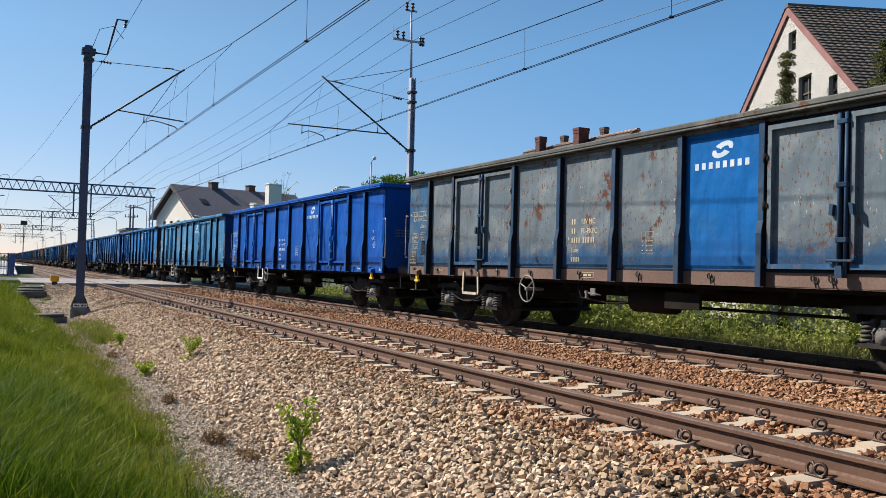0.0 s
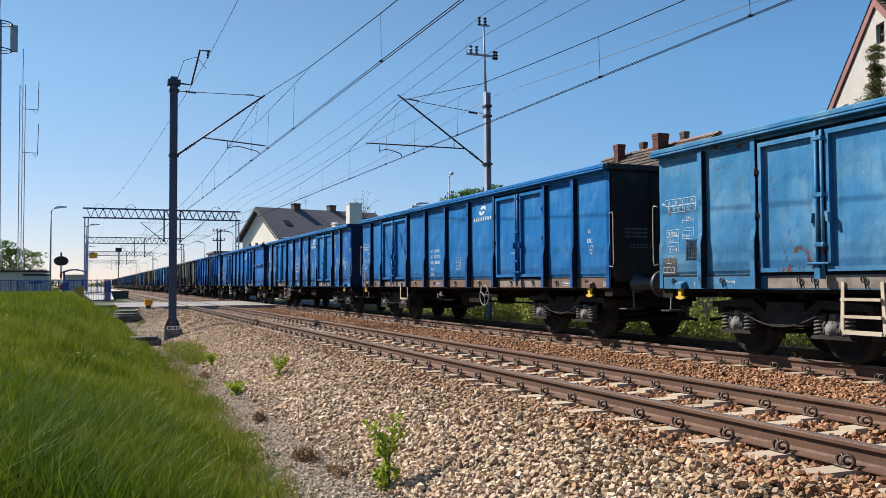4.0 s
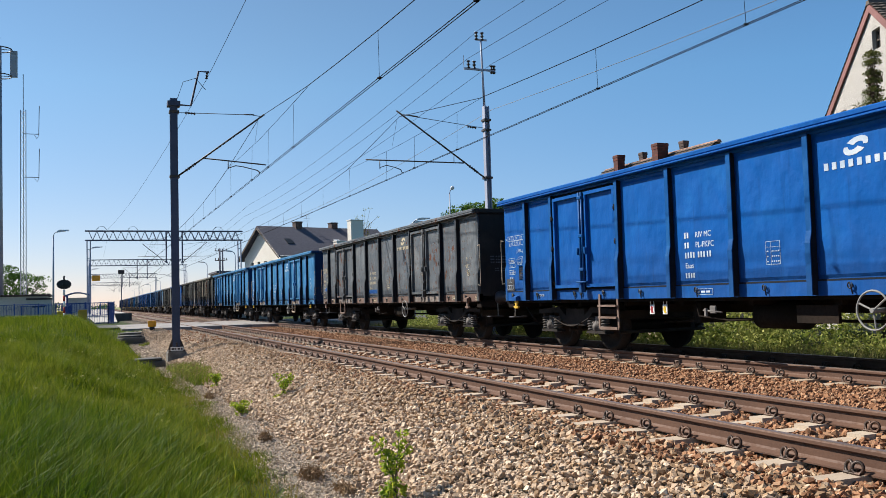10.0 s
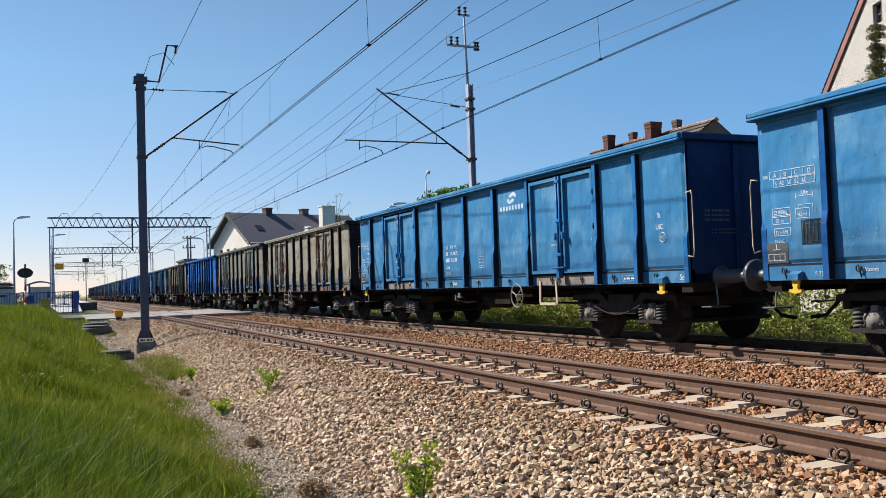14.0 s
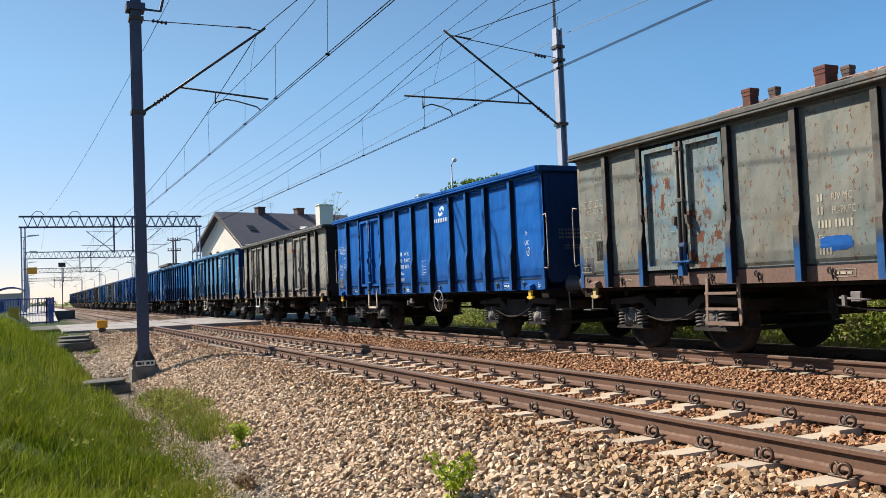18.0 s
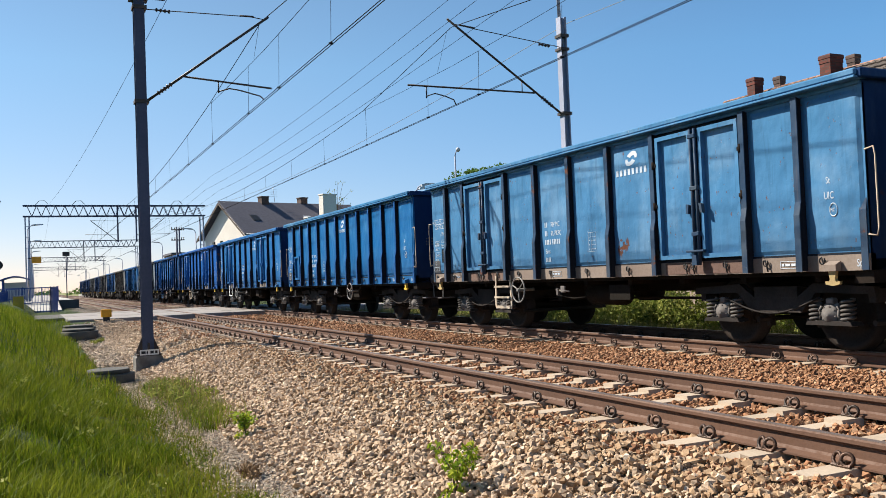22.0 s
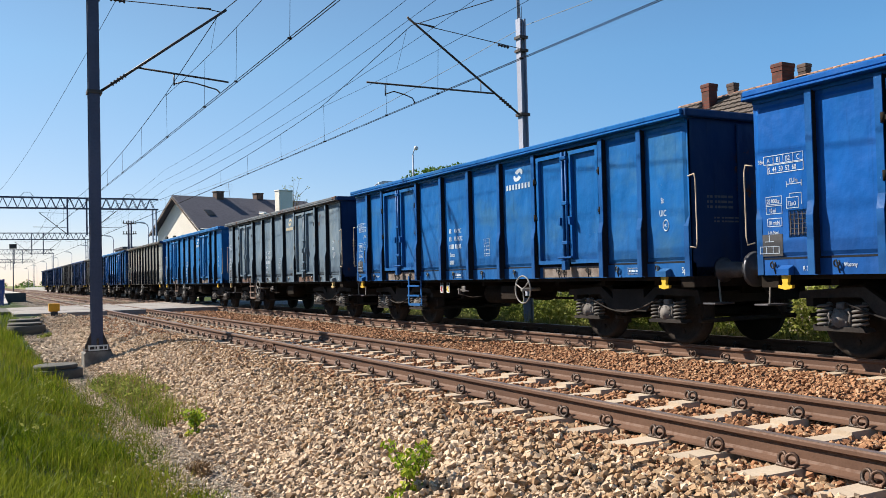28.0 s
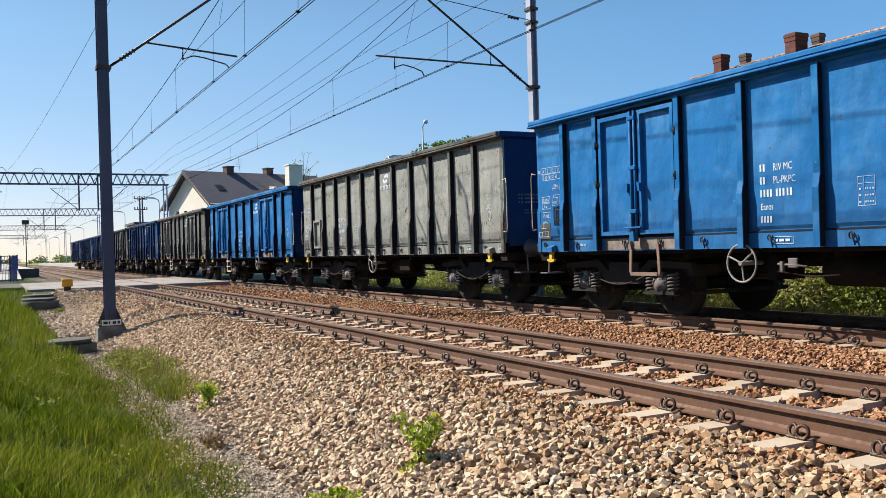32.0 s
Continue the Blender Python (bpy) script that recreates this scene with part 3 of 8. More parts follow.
def lathe(bm, c, axis, prof, seg=16):
    """Turns a profile of (along, radius) round an axis through c."""
    c, ax = Vector(c), Vector(axis).normalized()
    u = ax.orthogonal().normalized()
    v = ax.cross(u)
    rows = [[bm.verts.new(c + ax * a + (u * math.cos(k * math.tau / seg) + v * math.sin(k * math.tau / seg)) * r) for k in range(seg)] for a, r in prof]
    for a, b in zip(rows, rows[1:]):
        for k in range(seg):
            bm.faces.new((a[k], a[(k + 1) % seg], b[(k + 1) % seg], b[k])).smooth = True
    bm.faces.new(rows[0][::-1])
    bm.faces.new(rows[-1])
    return bm


def raw_mesh(name, verts, faces, material):
    """A mesh straight from arrays; faces all have the same number of corners."""
    me = bpy.data.meshes.new(name)
    n, k = faces.shape
    me.vertices.add(len(verts))
    me.vertices.foreach_set("co", np.ascontiguousarray(verts, dtype=np.float32).ravel())
    me.loops.add(n * k)
    me.loops.foreach_set("vertex_index", np.ascontiguousarray(faces, dtype=np.int32).ravel())
    me.polygons.add(n)
    me.polygons.foreach_set("loop_start", np.arange(0, n * k, k, dtype=np.int32))
    me.materials.append(material)
    me.update(calc_edges=True)
    return me


TEXTS = {}


def text_mesh(words, size, material):
    key = (words, size, material.name)
    if key not in TEXTS:
        cu = bpy.data.curves.new("lettering", 'FONT')
        cu.body = words
        cu.size = size
        cu.extrude = 0.0015
        cu.resolution_u = 3
        tmp = bpy.data.objects.new("lettering", cu)
        scene.collection.objects.link(tmp)
        me = bpy.data.meshes.new_from_object(tmp.evaluated_get(bpy.context.evaluated_depsgraph_get()))
        bpy.data.objects.remove(tmp)
        me.materials.clear()
        me.materials.append(material)
        TEXTS[key] = me
    return TEXTS[key]


# ---- ground ----
NEAR_X, FAR_X = 5.44, 9.89      # middles of the two tracks
RAIL = 0.7525                   # from a track's middle to a rail's middle
rng = np.random.default_rng(7)


def smooth(v, a, b):
    t = np.clip((v - a) / (b - a), 0, 1)
    return t * t * (3 - 2 * t)


def ground_z(x, y):
    """Height of the ground: grass bank, ditch, ballast shoulder, track bed, far verge."""
    x, y = np.asarray(x, float), np.asarray(y, float)
    bank = -0.12 + 0.72 * smooth(y, 2, 28)
    z = bank + (-0.72 - bank) * smooth(x, -1.3, 1.55)
    z = z + 0.475 * smooth(x, 2.0, 3.7) + 0.045 * smooth(x, 3.3, 3.9) * (1 - smooth(x, 4.2, 4.5)) + 0.04 * smooth(x, 6.4, 6.7) * (1 - smooth(x, 8.6, 8.9))
    z = z - 0.395 * smooth(x, 11.4, 13.4) + 0.35 * smooth(x, 15, 26)
    lift = smooth(y, 36, 41) * smooth(x, -6, 0.5) * (1 - smooth(x, 3.0, 3.7))
    z = z + lift * np.maximum(-0.10 - z, 0)
    return z


def build_ground():
    xs = np.concatenate([[-2500, -900, -300, -120, -60, -35, -22], np.arange(-14, -2, 1.0), np.arange(-2, 4.2, 0.2),
                         np.arange(4.5, 11.2, 1.0), np.arange(11.3, 15, 0.3), [16, 18, 21, 26, 35, 60, 120, 300, 900, 2500]])
    ys = np.concatenate([[-400, -120, -50, -25], np.arange(-14, 60, 0.6), [62, 66, 72, 80, 95, 120, 160, 230, 350, 600, 1200, 3500]])
    X, Y = np.meshgrid(xs, ys, indexing='ij')
    Z = ground_z(X, Y)
    near = (np.abs(X) < 40) & (np.abs(Y) < 70)
    Z = Z + near * 0.03 * np.sin(X * 3.1 + Y * 1.3) * np.sin(Y * 2.3 - X) * (X < 1.0)
    v = np.stack([X, Y, Z], -1).reshape(-1, 3)
    nx, ny = X.shape
    i, j = np.meshgrid(np.arange(nx - 1), np.arange(ny - 1), indexing='ij')
    a = (i * ny + j).ravel()
    f = np.stack([a, a + ny, a + ny + 1, a + 1], 1)
    me = raw_mesh("ground", v, f, M_GROUND)
    me.polygons.foreach_set("use_smooth", np.ones(len(me.polygons), dtype=bool))
    tagged(new("ground", me), "grass bank, gravel ditch and stone track bed reaching the horizon", "ground", "", "structure")


build_ground()

# a squat lump: two squares, one turned by half a right angle
BLOCK = np.array([(math.cos(k * math.pi / 2 + q * math.pi / 4), math.sin(k * math.pi / 2 + q * math.pi / 4), 0.56 * (2 * q - 1)) for q in (0, 1) for k in range(4)]) * 0.98
BLOCK_F = np.array([(0, 2, 1), (0, 3, 2), (4, 5, 6), (4, 6, 7)] + [f for k in range(4) for f in ((k, (k + 1) % 4, 4 + k), ((k + 1) % 4, 4 + (k + 1) % 4, 4 + k))])


def turns(n):
    """Random turns in space."""
    q = rng.normal(size=(n, 4))
    q /= np.linalg.norm(q, axis=1)[:, None]
    w, x, y, z = q.T
    return np.stack([1 - 2 * (y * y + z * z), 2 * (x * y - z * w), 2 * (x * z + y * w), 2 * (x * y + z * w), 1 - 2 * (x * x + z * z),
                     2 * (y * z - x * w), 2 * (x * z - y * w), 2 * (y * z + x * w), 1 - 2 * (x * x + y * y)], 1).reshape(n, 3, 3)


SHARD = np.array([(1, 0, 0), (-1, 0, 0), (0, 1, 0), (0, -1, 0), (0, 0, 1), (0, 0, -1)], float)
SHARD_F = np.array([(0, 2, 4), (2, 1, 4), (1, 3, 4), (3, 0, 4), (2, 0, 5), (1, 2, 5), (3, 1, 5), (0, 3, 5)])


def stones(name, label, material, x, y, size, lift=0.25, shards=False):
    """A layer of angular broken stones lying on the ground; shards are the cheaper, sharper kind."""
    n = len(x)
    form, faces = (SHARD, SHARD_F) if shards else (BLOCK, BLOCK_F)
    m = len(form)
    kinds = form[None] * rng.uniform(0.78, 1.14, (96, m, 1)) + rng.normal(0, 0.10, (96, m, 3))
    shape = kinds[rng.integers(0, 96, n)] * rng.uniform(0.6, 1.25, (n, 1, 3))
    v = np.einsum('nij,nkj->nki', turns(n), shape) * size[:, None, None] * (0.56 if shards else 0.5)
    v[:, :, 2] *= 0.85
    z = ground_z(x, y) + size * (lift + rng.uniform(-0.3, 0.5, n))
    v += np.stack([x, y, z], 1)[:, None]
    f = (faces[None] + m * np.arange(n)[:, None, None]).reshape(-1, 3)
    me = raw_mesh(name, v.reshape(-1, 3), f, material)
    me.polygons.foreach_set("use_smooth", np.zeros(len(me.polygons), dtype=bool))
    ob = new(name, me)
    return tagged(ob, label, "ballast", "", "stuff")


def off_sleepers(x, y):
    """Leaves out stones that would lie on a sleeper."""
    d = np.abs((y - 0.12 + 0.3) % 0.6 - 0.3)
    on = (d < 0.105) & ((np.abs(x - NEAR_X) < 1.25) | (np.abs(x - FAR_X) < 1.25))
    return x[~on], y[~on]


def scatter(n, x0, x1, y0, y1):
    return rng.uniform(x0, x1, n), rng.uniform(y0, y1, n)


def keep(x, y, chance):
    k = rng.uniform(size=len(x)) < chance
    return x[k], y[k]


def build_ballast():
    # pale shoulder; towards the rails rust-stained stones take over
    def pale(x):
        return smooth(x, 2.0, 2.6) * (1 - 0.9 * smooth(x, 2.9, 4.0))
    x, y = scatter(56000, 1.9, 4.6, -1.2, 16)
    x, y = keep(x, y, pale(x) * smooth(y, -1.2, -0.4))
    x, y = off_sleepers(x, y)
    stones("ballast_pale", "pale beige and grey broken ballast stones", M_STONE_PALE, x, y, 0.024 + 0.048 * rng.uniform(0, 1, len(x)) ** 1.3)
    x, y = scatter(24000, 1.9, 4.6, 16, 26)
    x, y = keep(x, y, pale(x))
    stones("ballast_pale_middle", "pale beige and grey broken ballast stones", M_STONE_PALE, x, y, rng.uniform(0.034, 0.074, len(x)), 0.25, True)
    x, y = scatter(38000, 2.1, 5.2, -1.6, 16)
    x, y = keep(x, y, (0.15 + 0.85 * smooth(x, 2.7, 3.7)) * smooth(y, -1.6, -0.6))
    x, y = off_sleepers(x, y)
    stones("ballast_tan", "tan and ochre broken ballast stones", M_STONE_TAN, x, y, 0.024 + 0.048 * rng.uniform(0, 1, len(x)) ** 1.3)
    x, y = scatter(14000, 2.1, 5.2, 16, 26)
    x, y = keep(x, y, 0.15 + 0.85 * smooth(x, 2.7, 3.7))
    x, y = off_sleepers(x, y)
    stones("ballast_tan_middle", "tan and ochre broken ballast stones", M_STONE_TAN, x, y, rng.uniform(0.034, 0.074, len(x)), 0.25, True)
    x, y = scatter(52000, 3.6, 9.1, 2, 17)
    x, y = keep(x, y, smooth(x, 3.6, 4.6))
    x, y = off_sleepers(x, y)
    stones("ballast_rusty", "rust-brown broken ballast stones between the rails", M_STONE_RUSTY, x, y, rng.uniform(0.024, 0.062, len(x)), 0.42)
    x, y = scatter(26000, 3.6, 9.1, 17, 28)
    x, y = keep(x, y, smooth(x, 3.6, 4.6))
    x, y = off_sleepers(x, y)
    stones("ballast_rusty_middle", "rust-brown broken ballast stones between the rails", M_STONE_RUSTY, x, y, rng.uniform(0.028, 0.062, len(x)), 0.35, True)
    x, y = scatter(11500, 3.8, 9.1, -2.2, 2.05)
    x, y = off_sleepers(x, y)
    stones("ballast_rusty_near", "rust-brown broken ballast stones between the rails", M_STONE_RUSTY, x, y, rng.uniform(0.026, 0.068, len(x)), 0.45)
    x, y = scatter(7000, 2.2, 4.2, 26.5, 41)
    x, y = keep(x, y, 1 - 0.7 * smooth(x, 2.9, 4.0))
    stones("ballast_pale_far", "pale beige and grey broken ballast stones", M_STONE_PALE, x, y, rng.uniform(0.05, 0.1, len(x)), 0.2, True)
    x, y = scatter(10000, 3.2, 9.1, 27, 41)
    x, y = off_sleepers(x, y)
    stones("ballast_far", "rust-brown broken ballast stones", M_STONE_RUSTY, x, y, rng.uniform(0.05, 0.1, len(x)), 0.1, True)
    x, y = scatter(5200, 1.4, 2.5, 26, 40)
    stones("ballast_grey_heap", "grey crushed stone beside the manholes", M_STONE_GREY, x, y, rng.uniform(0.04, 0.1, len(x)), 0.25, True)
    x, y = scatter(34000, 1.4, 2.6, 0, 27)
    x, y = keep(x, y, smooth(x, 1.4, 1.6) * (1 - 0.6 * smooth(x, 2.3, 2.7)))
    stones("grit", "fine grey-brown grit along the foot of the ballast", M_STONE_GREY, x, y, rng.uniform(0.012, 0.038, len(x)), 0.2, True)


build_ballast()


# ---- grass and low plants ----
def blades(name, label, material, x, y, length, width, lean=0.45, z=None):
    """Tapered, bent grass blades standing on the ground."""
    n = len(x)
    z = ground_z(x, y) if z is None else z
    a = rng.uniform(0, math.tau, n)
    face = rng.uniform(0, math.tau, n)
    bend = np.abs(rng.normal(0, lean, n)) * length
    base = np.stack([x, y, z - 0.02], 1)
    side = np.stack([np.cos(face), np.sin(face), np.zeros(n)], 1) * width[:, None] * 0.5
    way = np.stack([np.cos(a), np.sin(a), np.zeros(n)], 1) * bend[:, None]
    up = np.array([0, 0, 1.0]) * length[:, None]
    mid = base + up * 0.55 + way * 0.3
    tip = base + up * 0.97 + way
    v = np.stack([base - side, base + side, mid - side * 0.75, mid + side * 0.75, tip], 1).reshape(-1, 3)
    o = 5 * np.arange(n)[:, None]
    f = np.concatenate([o + np.array([[0, 1, 3]]), o + np.array([[0, 3, 2]]), o + np.array([[2, 3, 4]])], 0)
    return tagged(new(name, raw_mesh(name, v, f, material)), label, "grass", "", "stuff")


def build_grass():
    def side(y):
        return 0.022 * np.clip(y - 2, 0, 12) - 0.055 * np.clip(y - 15, 0, 9)

    def edge(x, y):
        return 1 - smooth(x - side(y) + 0.12 * np.sin(y * 2.1) + 0.08 * np.sin(y * 5.3 + 1), 1.3, 1.6)
    x, y = scatter(215000, -4.0, 2.2, -2.0, 18)
    x, y = keep(x, y, edge(x, y) * (0.1 + 0.9 * smooth(x, -4.0, -1.2)) * (0.1 + 0.9 * smooth(y, -2.0, 0.5)))
    n = len(x)
    tall = (0.8 + 0.45 * np.sin(x * 1.7 + 0.6 * y) * np.sin(y * 0.9) + 0.2 * np.sin(x * 5.1 + 2 * np.sin(y * 3.3))) * (1 - 0.68 * smooth(x - 0.022 * y, 0.2, 1.3))
    blades("meadow_grass", "lush green unmown grass on the bank", M_GRASS, x, y, rng.uniform(0.12, 0.38, n) * tall, rng.uniform(0.005, 0.012, n), 0.6)
    x, y = scatter(36000, -14.0, 1.3, -14.0, 20)
    n = len(x)
    blades("meadow_grass_sparse", "lush green unmown grass on the bank", M_GRASS, x, y, rng.uniform(0.12, 0.3, n), rng.uniform(0.008, 0.016, n), 0.7)
    x, y = scatter(70000, -16, 2.4, 18, 42)
    x, y = keep(x, y, 1 - smooth(x - side(y) + 0.1 * np.sin(y * 1.7), 1.25, 1.55))
    n = len(x)
    blades("meadow_grass_far", "lush green unmown grass on the bank", M_GRASS, x, y, rng.uniform(0.12, 0.34, n), rng.uniform(0.008, 0.016, n))
    x, y = scatter(90000, -4, 1.9, -2, 30)
    x, y = keep(x, y, (0.06 + 0.94 * smooth(x - side(y), 0.3, 1.1)) * (1 - smooth(x - side(y), 1.42, 1.68)))
    n = len(x)
    blades("dry_grass", "dry straw-coloured grass along the bank's foot", M_GRASS_EDGE, x, y, rng.uniform(0.05, 0.17, n), rng.uniform(0.004, 0.009, n), 0.9)
    # longer, darker grass low on the bank
    x, y = scatter(46000, -3.2, 1.0, 0.2, 6.0)
    x, y = keep(x, y, (1 - smooth(x, -0.4, 0.9)) * (1 - smooth(y, 3.6, 6.0)))
    n = len(x)
    blades("long_grass", "long dark green arching grass on the bank", M_GRASS_LUSH, x, y, rng.uniform(0.24, 0.52, n), rng.uniform(0.005, 0.011, n), 0.75)
    # verge behind the far track
    x, y = scatter(26000, 11.8, 17, -14, 50)
    x, y = np.concatenate([x, rng.uniform(12.6, 14.6, 26000)]), np.concatenate([y, rng.uniform(-6, 45, 26000)])
    n = len(x)
    blades("verge_grass", "half-dry tall grass on the verge behind the train", M_GRASS_VERGE, x, y, rng.uniform(0.14, 0.55, n), rng.uniform(0.010, 0.024, n), 0.6)
    x, y = scatter(24000, 11.8, 15.5, -8, 45)
    n = len(x)
    blades("verge_dry_grass", "straw-coloured dead grass on the verge behind the train", M_GRASS_DRY, x, y, rng.uniform(0.1, 0.4, n), rng.uniform(0.012, 0.026, n), 0.7)


build_grass()


def leaf_cloud(centres, radii, per, size, flat=0.7):
    """Vertices and faces of many small leaves gathered in uneven clumps."""
    c = np.repeat(np.asarray(centres, float), per, 0)
    r = np.repeat(np.asarray(radii, float), per)
    n = len(c)
    d = rng.normal(size=(n, 3))
    d /= np.linalg.norm(d, axis=1)[:, None]
    p = c + d * (r * rng.uniform(0.35, 1.0, n) ** 0.5)[:, None] * np.array([1, 1, flat])
    t = turns(n)
    s = size * rng.uniform(0.6, 1.3, n)[:, None]
    u, w = t[:, :, 0] * s, t[:, :, 1] * s * 0.55
    v = np.stack([p - u, p - w * 0.9, p + u, p + w], 1).reshape(-1, 3)
    f = 4 * np.arange(n)[:, None] + np.array([[0, 1, 2, 3]])
    return v, f


def bush(name, label, category, material, centres, radii, per, size, stems=(), stem_material=None, group=""):
    e = thing(name, label, category, group)
    v, f = leaf_cloud(centres, radii, per, size)
    part("leaves", raw_mesh("leaves", v, f, material), None, e)
    if stems:
        bm = B()
        for p, q, r in stems:
            rod(bm, p, q, r, 6, r * 0.5)
        tagged(part("stem", bm, stem_material or M_BARK, e), "", "", "", "stuff")
    return e


def sapling(x, y, tall, seed, lobes=2):
    """A shoot with leaves set in sprays: a dense foot and, on bare stems, an airy head."""
    r = random.Random(seed)
    g = float(ground_z(x, y)) - 0.03
    centres, radii, stems = [], [], []
    for k in range(6):
        a = r.uniform(0, 6.28)
        top = Vector((x + math.cos(a) * 0.13, y + math.sin(a) * 0.13, g + tall * r.uniform(0.68, 0.98)))
        neck = Vector((x + r.uniform(-.02, .02), y + r.uniform(-.02, .02), g + tall * 0.42))
        stems += [((x + r.uniform(-.03, .03), y + r.uniform(-.03, .03), g), neck, 0.006), (neck, top, 0.004)]
        for j in range(4):
            p = neck.lerp(top, 0.25 + 0.25 * j)
            centres.append((p.x + r.uniform(-.03, .03), p.y + r.uniform(-.03, .03), p.z))
            radii.append(0.062)
    for k in range(16 if lobes == 2 else 8):
        a, d = r.uniform(0, 6.28), 0.12 * math.sqrt(r.uniform(0, 1))
        centres.append((x + math.cos(a) * d, y + math.sin(a) * d, g + tall * r.uniform(.06, .36)))
        radii.append(0.062)
    return bush("sapling", "young bright green ash sapling growing in the ballast", "plant", M_LEAF_BRIGHT, centres, radii, 13, 0.026, stems, M_BARK, "saplings in the ballast")


def weed(x, y, wide, tall, seed, dry=False):
    r = random.Random(seed)
    g = float(ground_z(x, y)) - 0.02
    centres = [(x + r.gauss(0, wide * .4), y + r.gauss(0, wide * .8), g + tall * r.uniform(0.2, 0.7)) for k in range(46)]
    stems = [((c[0], c[1], g), (c[0] + r.uniform(-.05, .05), c[1] + r.uniform(-.05, .05), g + tall * r.uniform(.7, 1.1)), 0.004) for c in centres]
    return bush("weed_tuft" if not dry else "dead_weed", "low green weeds sprawling at the ballast's foot" if not dry else "brown dead weed at the ballast's foot",
                "plant", M_LEAF_WEED if not dry else M_DRYWEED, centres, [tall * .35] * len(centres), 34 if not dry else 12, 0.026 if not dry else 0.018,
                stems, M_DRYWEED, "weeds along the ballast")


sapling(2.26, 2.32, 0.68, 1)
sapling(2.81, 9.75, 0.40, 2, 1)
sapling(2.08, 9.5, 0.25, 12, 1)
sapling(2.3, 14.3, 0.32, 13, 1)
weed(2.12, 19.6, 0.5, 0.30, 3)
weed(2.2, 18.0, 0.5, 0.34, 4)
weed(2.22, 16.4, 0.4, 0.2, 5)
weed(2.05, 36.0, 0.25, 0.25, 9)
weed(1.92, 12.4, 0.10, 0.15, 10, True)
weed(1.94, 6.7, 0.09, 0.15, 7, True)
weed(1.90, 3.9, 0.13, 0.17, 8, True)
weed(2.02, 3.1, 0.10, 0.12, 14, True)


def build_tufts():
    """Half-dry grass standing among the weeds at the ballast's foot."""
    x, y = rng.normal(2.15, 0.2, 1000), rng.uniform(15.2, 20.6, 1000)
    n = len(x)
    blades("dry_tufts", "half-dry grass among the weeds at the ballast's foot", M_GRASS_DRY, x, y, rng.uniform(0.08, 0.36, n), rng.uniform(0.006, 0.012, n), 0.6)
    x, y = rng.normal(2.17, 0.17, 1300), rng.uniform(15.0, 20.4, 1300)
    n = len(x)
    blades("green_tufts", "yellow-green grass among the weeds at the ballast's foot", M_GRASS, x, y, rng.uniform(0.08, 0.32, n), rng.uniform(0.007, 0.013, n), 0.7)


build_tufts()


def build_undergrowth():
    # broad leaves of dock and dandelion among the grass
    cen, rad = [], []
    r = random.Random(5)
    for k in range(34):
        px_, py_ = r.uniform(-2.2, 1.1), r.uniform(1, 20)
        g0 = float(ground_z(px_, py_))
        for j in range(3):
            cen.append((px_ + r.gauss(0, .08), py_ + r.gauss(0, .1), g0 + r.uniform(.1, .24)))
            rad.append(0.09)
    v, f = leaf_cloud(cen, rad, 9, 0.024)
    tagged(new("broad_leaf_weeds", raw_mesh("broad_leaf_weeds", v, f, M_LEAF_WEED)), "pale green broad-leaved weeds among the grass", "weeds", "", "stuff")
    centres, radii = [], []
    r = random.Random(11)
    for k in range(150):
        y = r.uniform(-14, 62)
        x = 16.2 + r.gauss(0, .5)
        tall = r.uniform(0.4, 1.35)
        g = float(ground_z(x, y))
        for j in range(5):
            centres.append((x + r.gauss(0, .5), y + r.gauss(0, .6), g + tall * r.uniform(.2, .9)))
            radii.append(0.42)
    for k in range(230):
        y = r.uniform(-6, 27.0)
        x = (17.3 if y < 9.0 or (k % 2 and y < 14.5) else 14.6) + r.gauss(0, .25)
        tall = r.uniform(1.3, 2.0) if x > 16 else r.uniform(0.9, 1.8)
        g = float(ground_z(x, y))
        for j in range(5):
            centres.append((x + r.gauss(0, .3), y + r.gauss(0, .4), g + tall * (j + .6) / 5))
            radii.append(0.36)
    v, f = leaf_cloud([c for c in centres if c[0] < 16.4], [q * 0.8 for c, q in zip(centres, radii) if c[0] < 16.4], 9, 0.075)
    tagged(new("nettles", raw_mesh("nettles", v, f, M_LEAF_WEED)), "pale green broad-leaved nettles among the brambles", "weeds", "", "stuff")
    v, f = leaf_cloud(centres, radii, 60, 0.045)
    tagged(new("undergrowth", raw_mesh("undergrowth", v, f, M_BRAMBLE)), "green brambles and shrubs along the verge", "shrub", "", "stuff")


build_undergrowth()


# ---- tracks ----
def rail_profile():
    """Half a flat-bottomed rail, mirrored; its head's top lies at 0."""
    h = [(0.075, -0.172), (0.075, -0.160), (0.022, -0.142), (0.0085, -0.125), (0.0085, -0.055), (0.020, -0.045), (0.036, -0.036), (0.036, -0.012), (0.028, -0.002)]
    return h + [(-x, z) for x, z in h[::-1]]


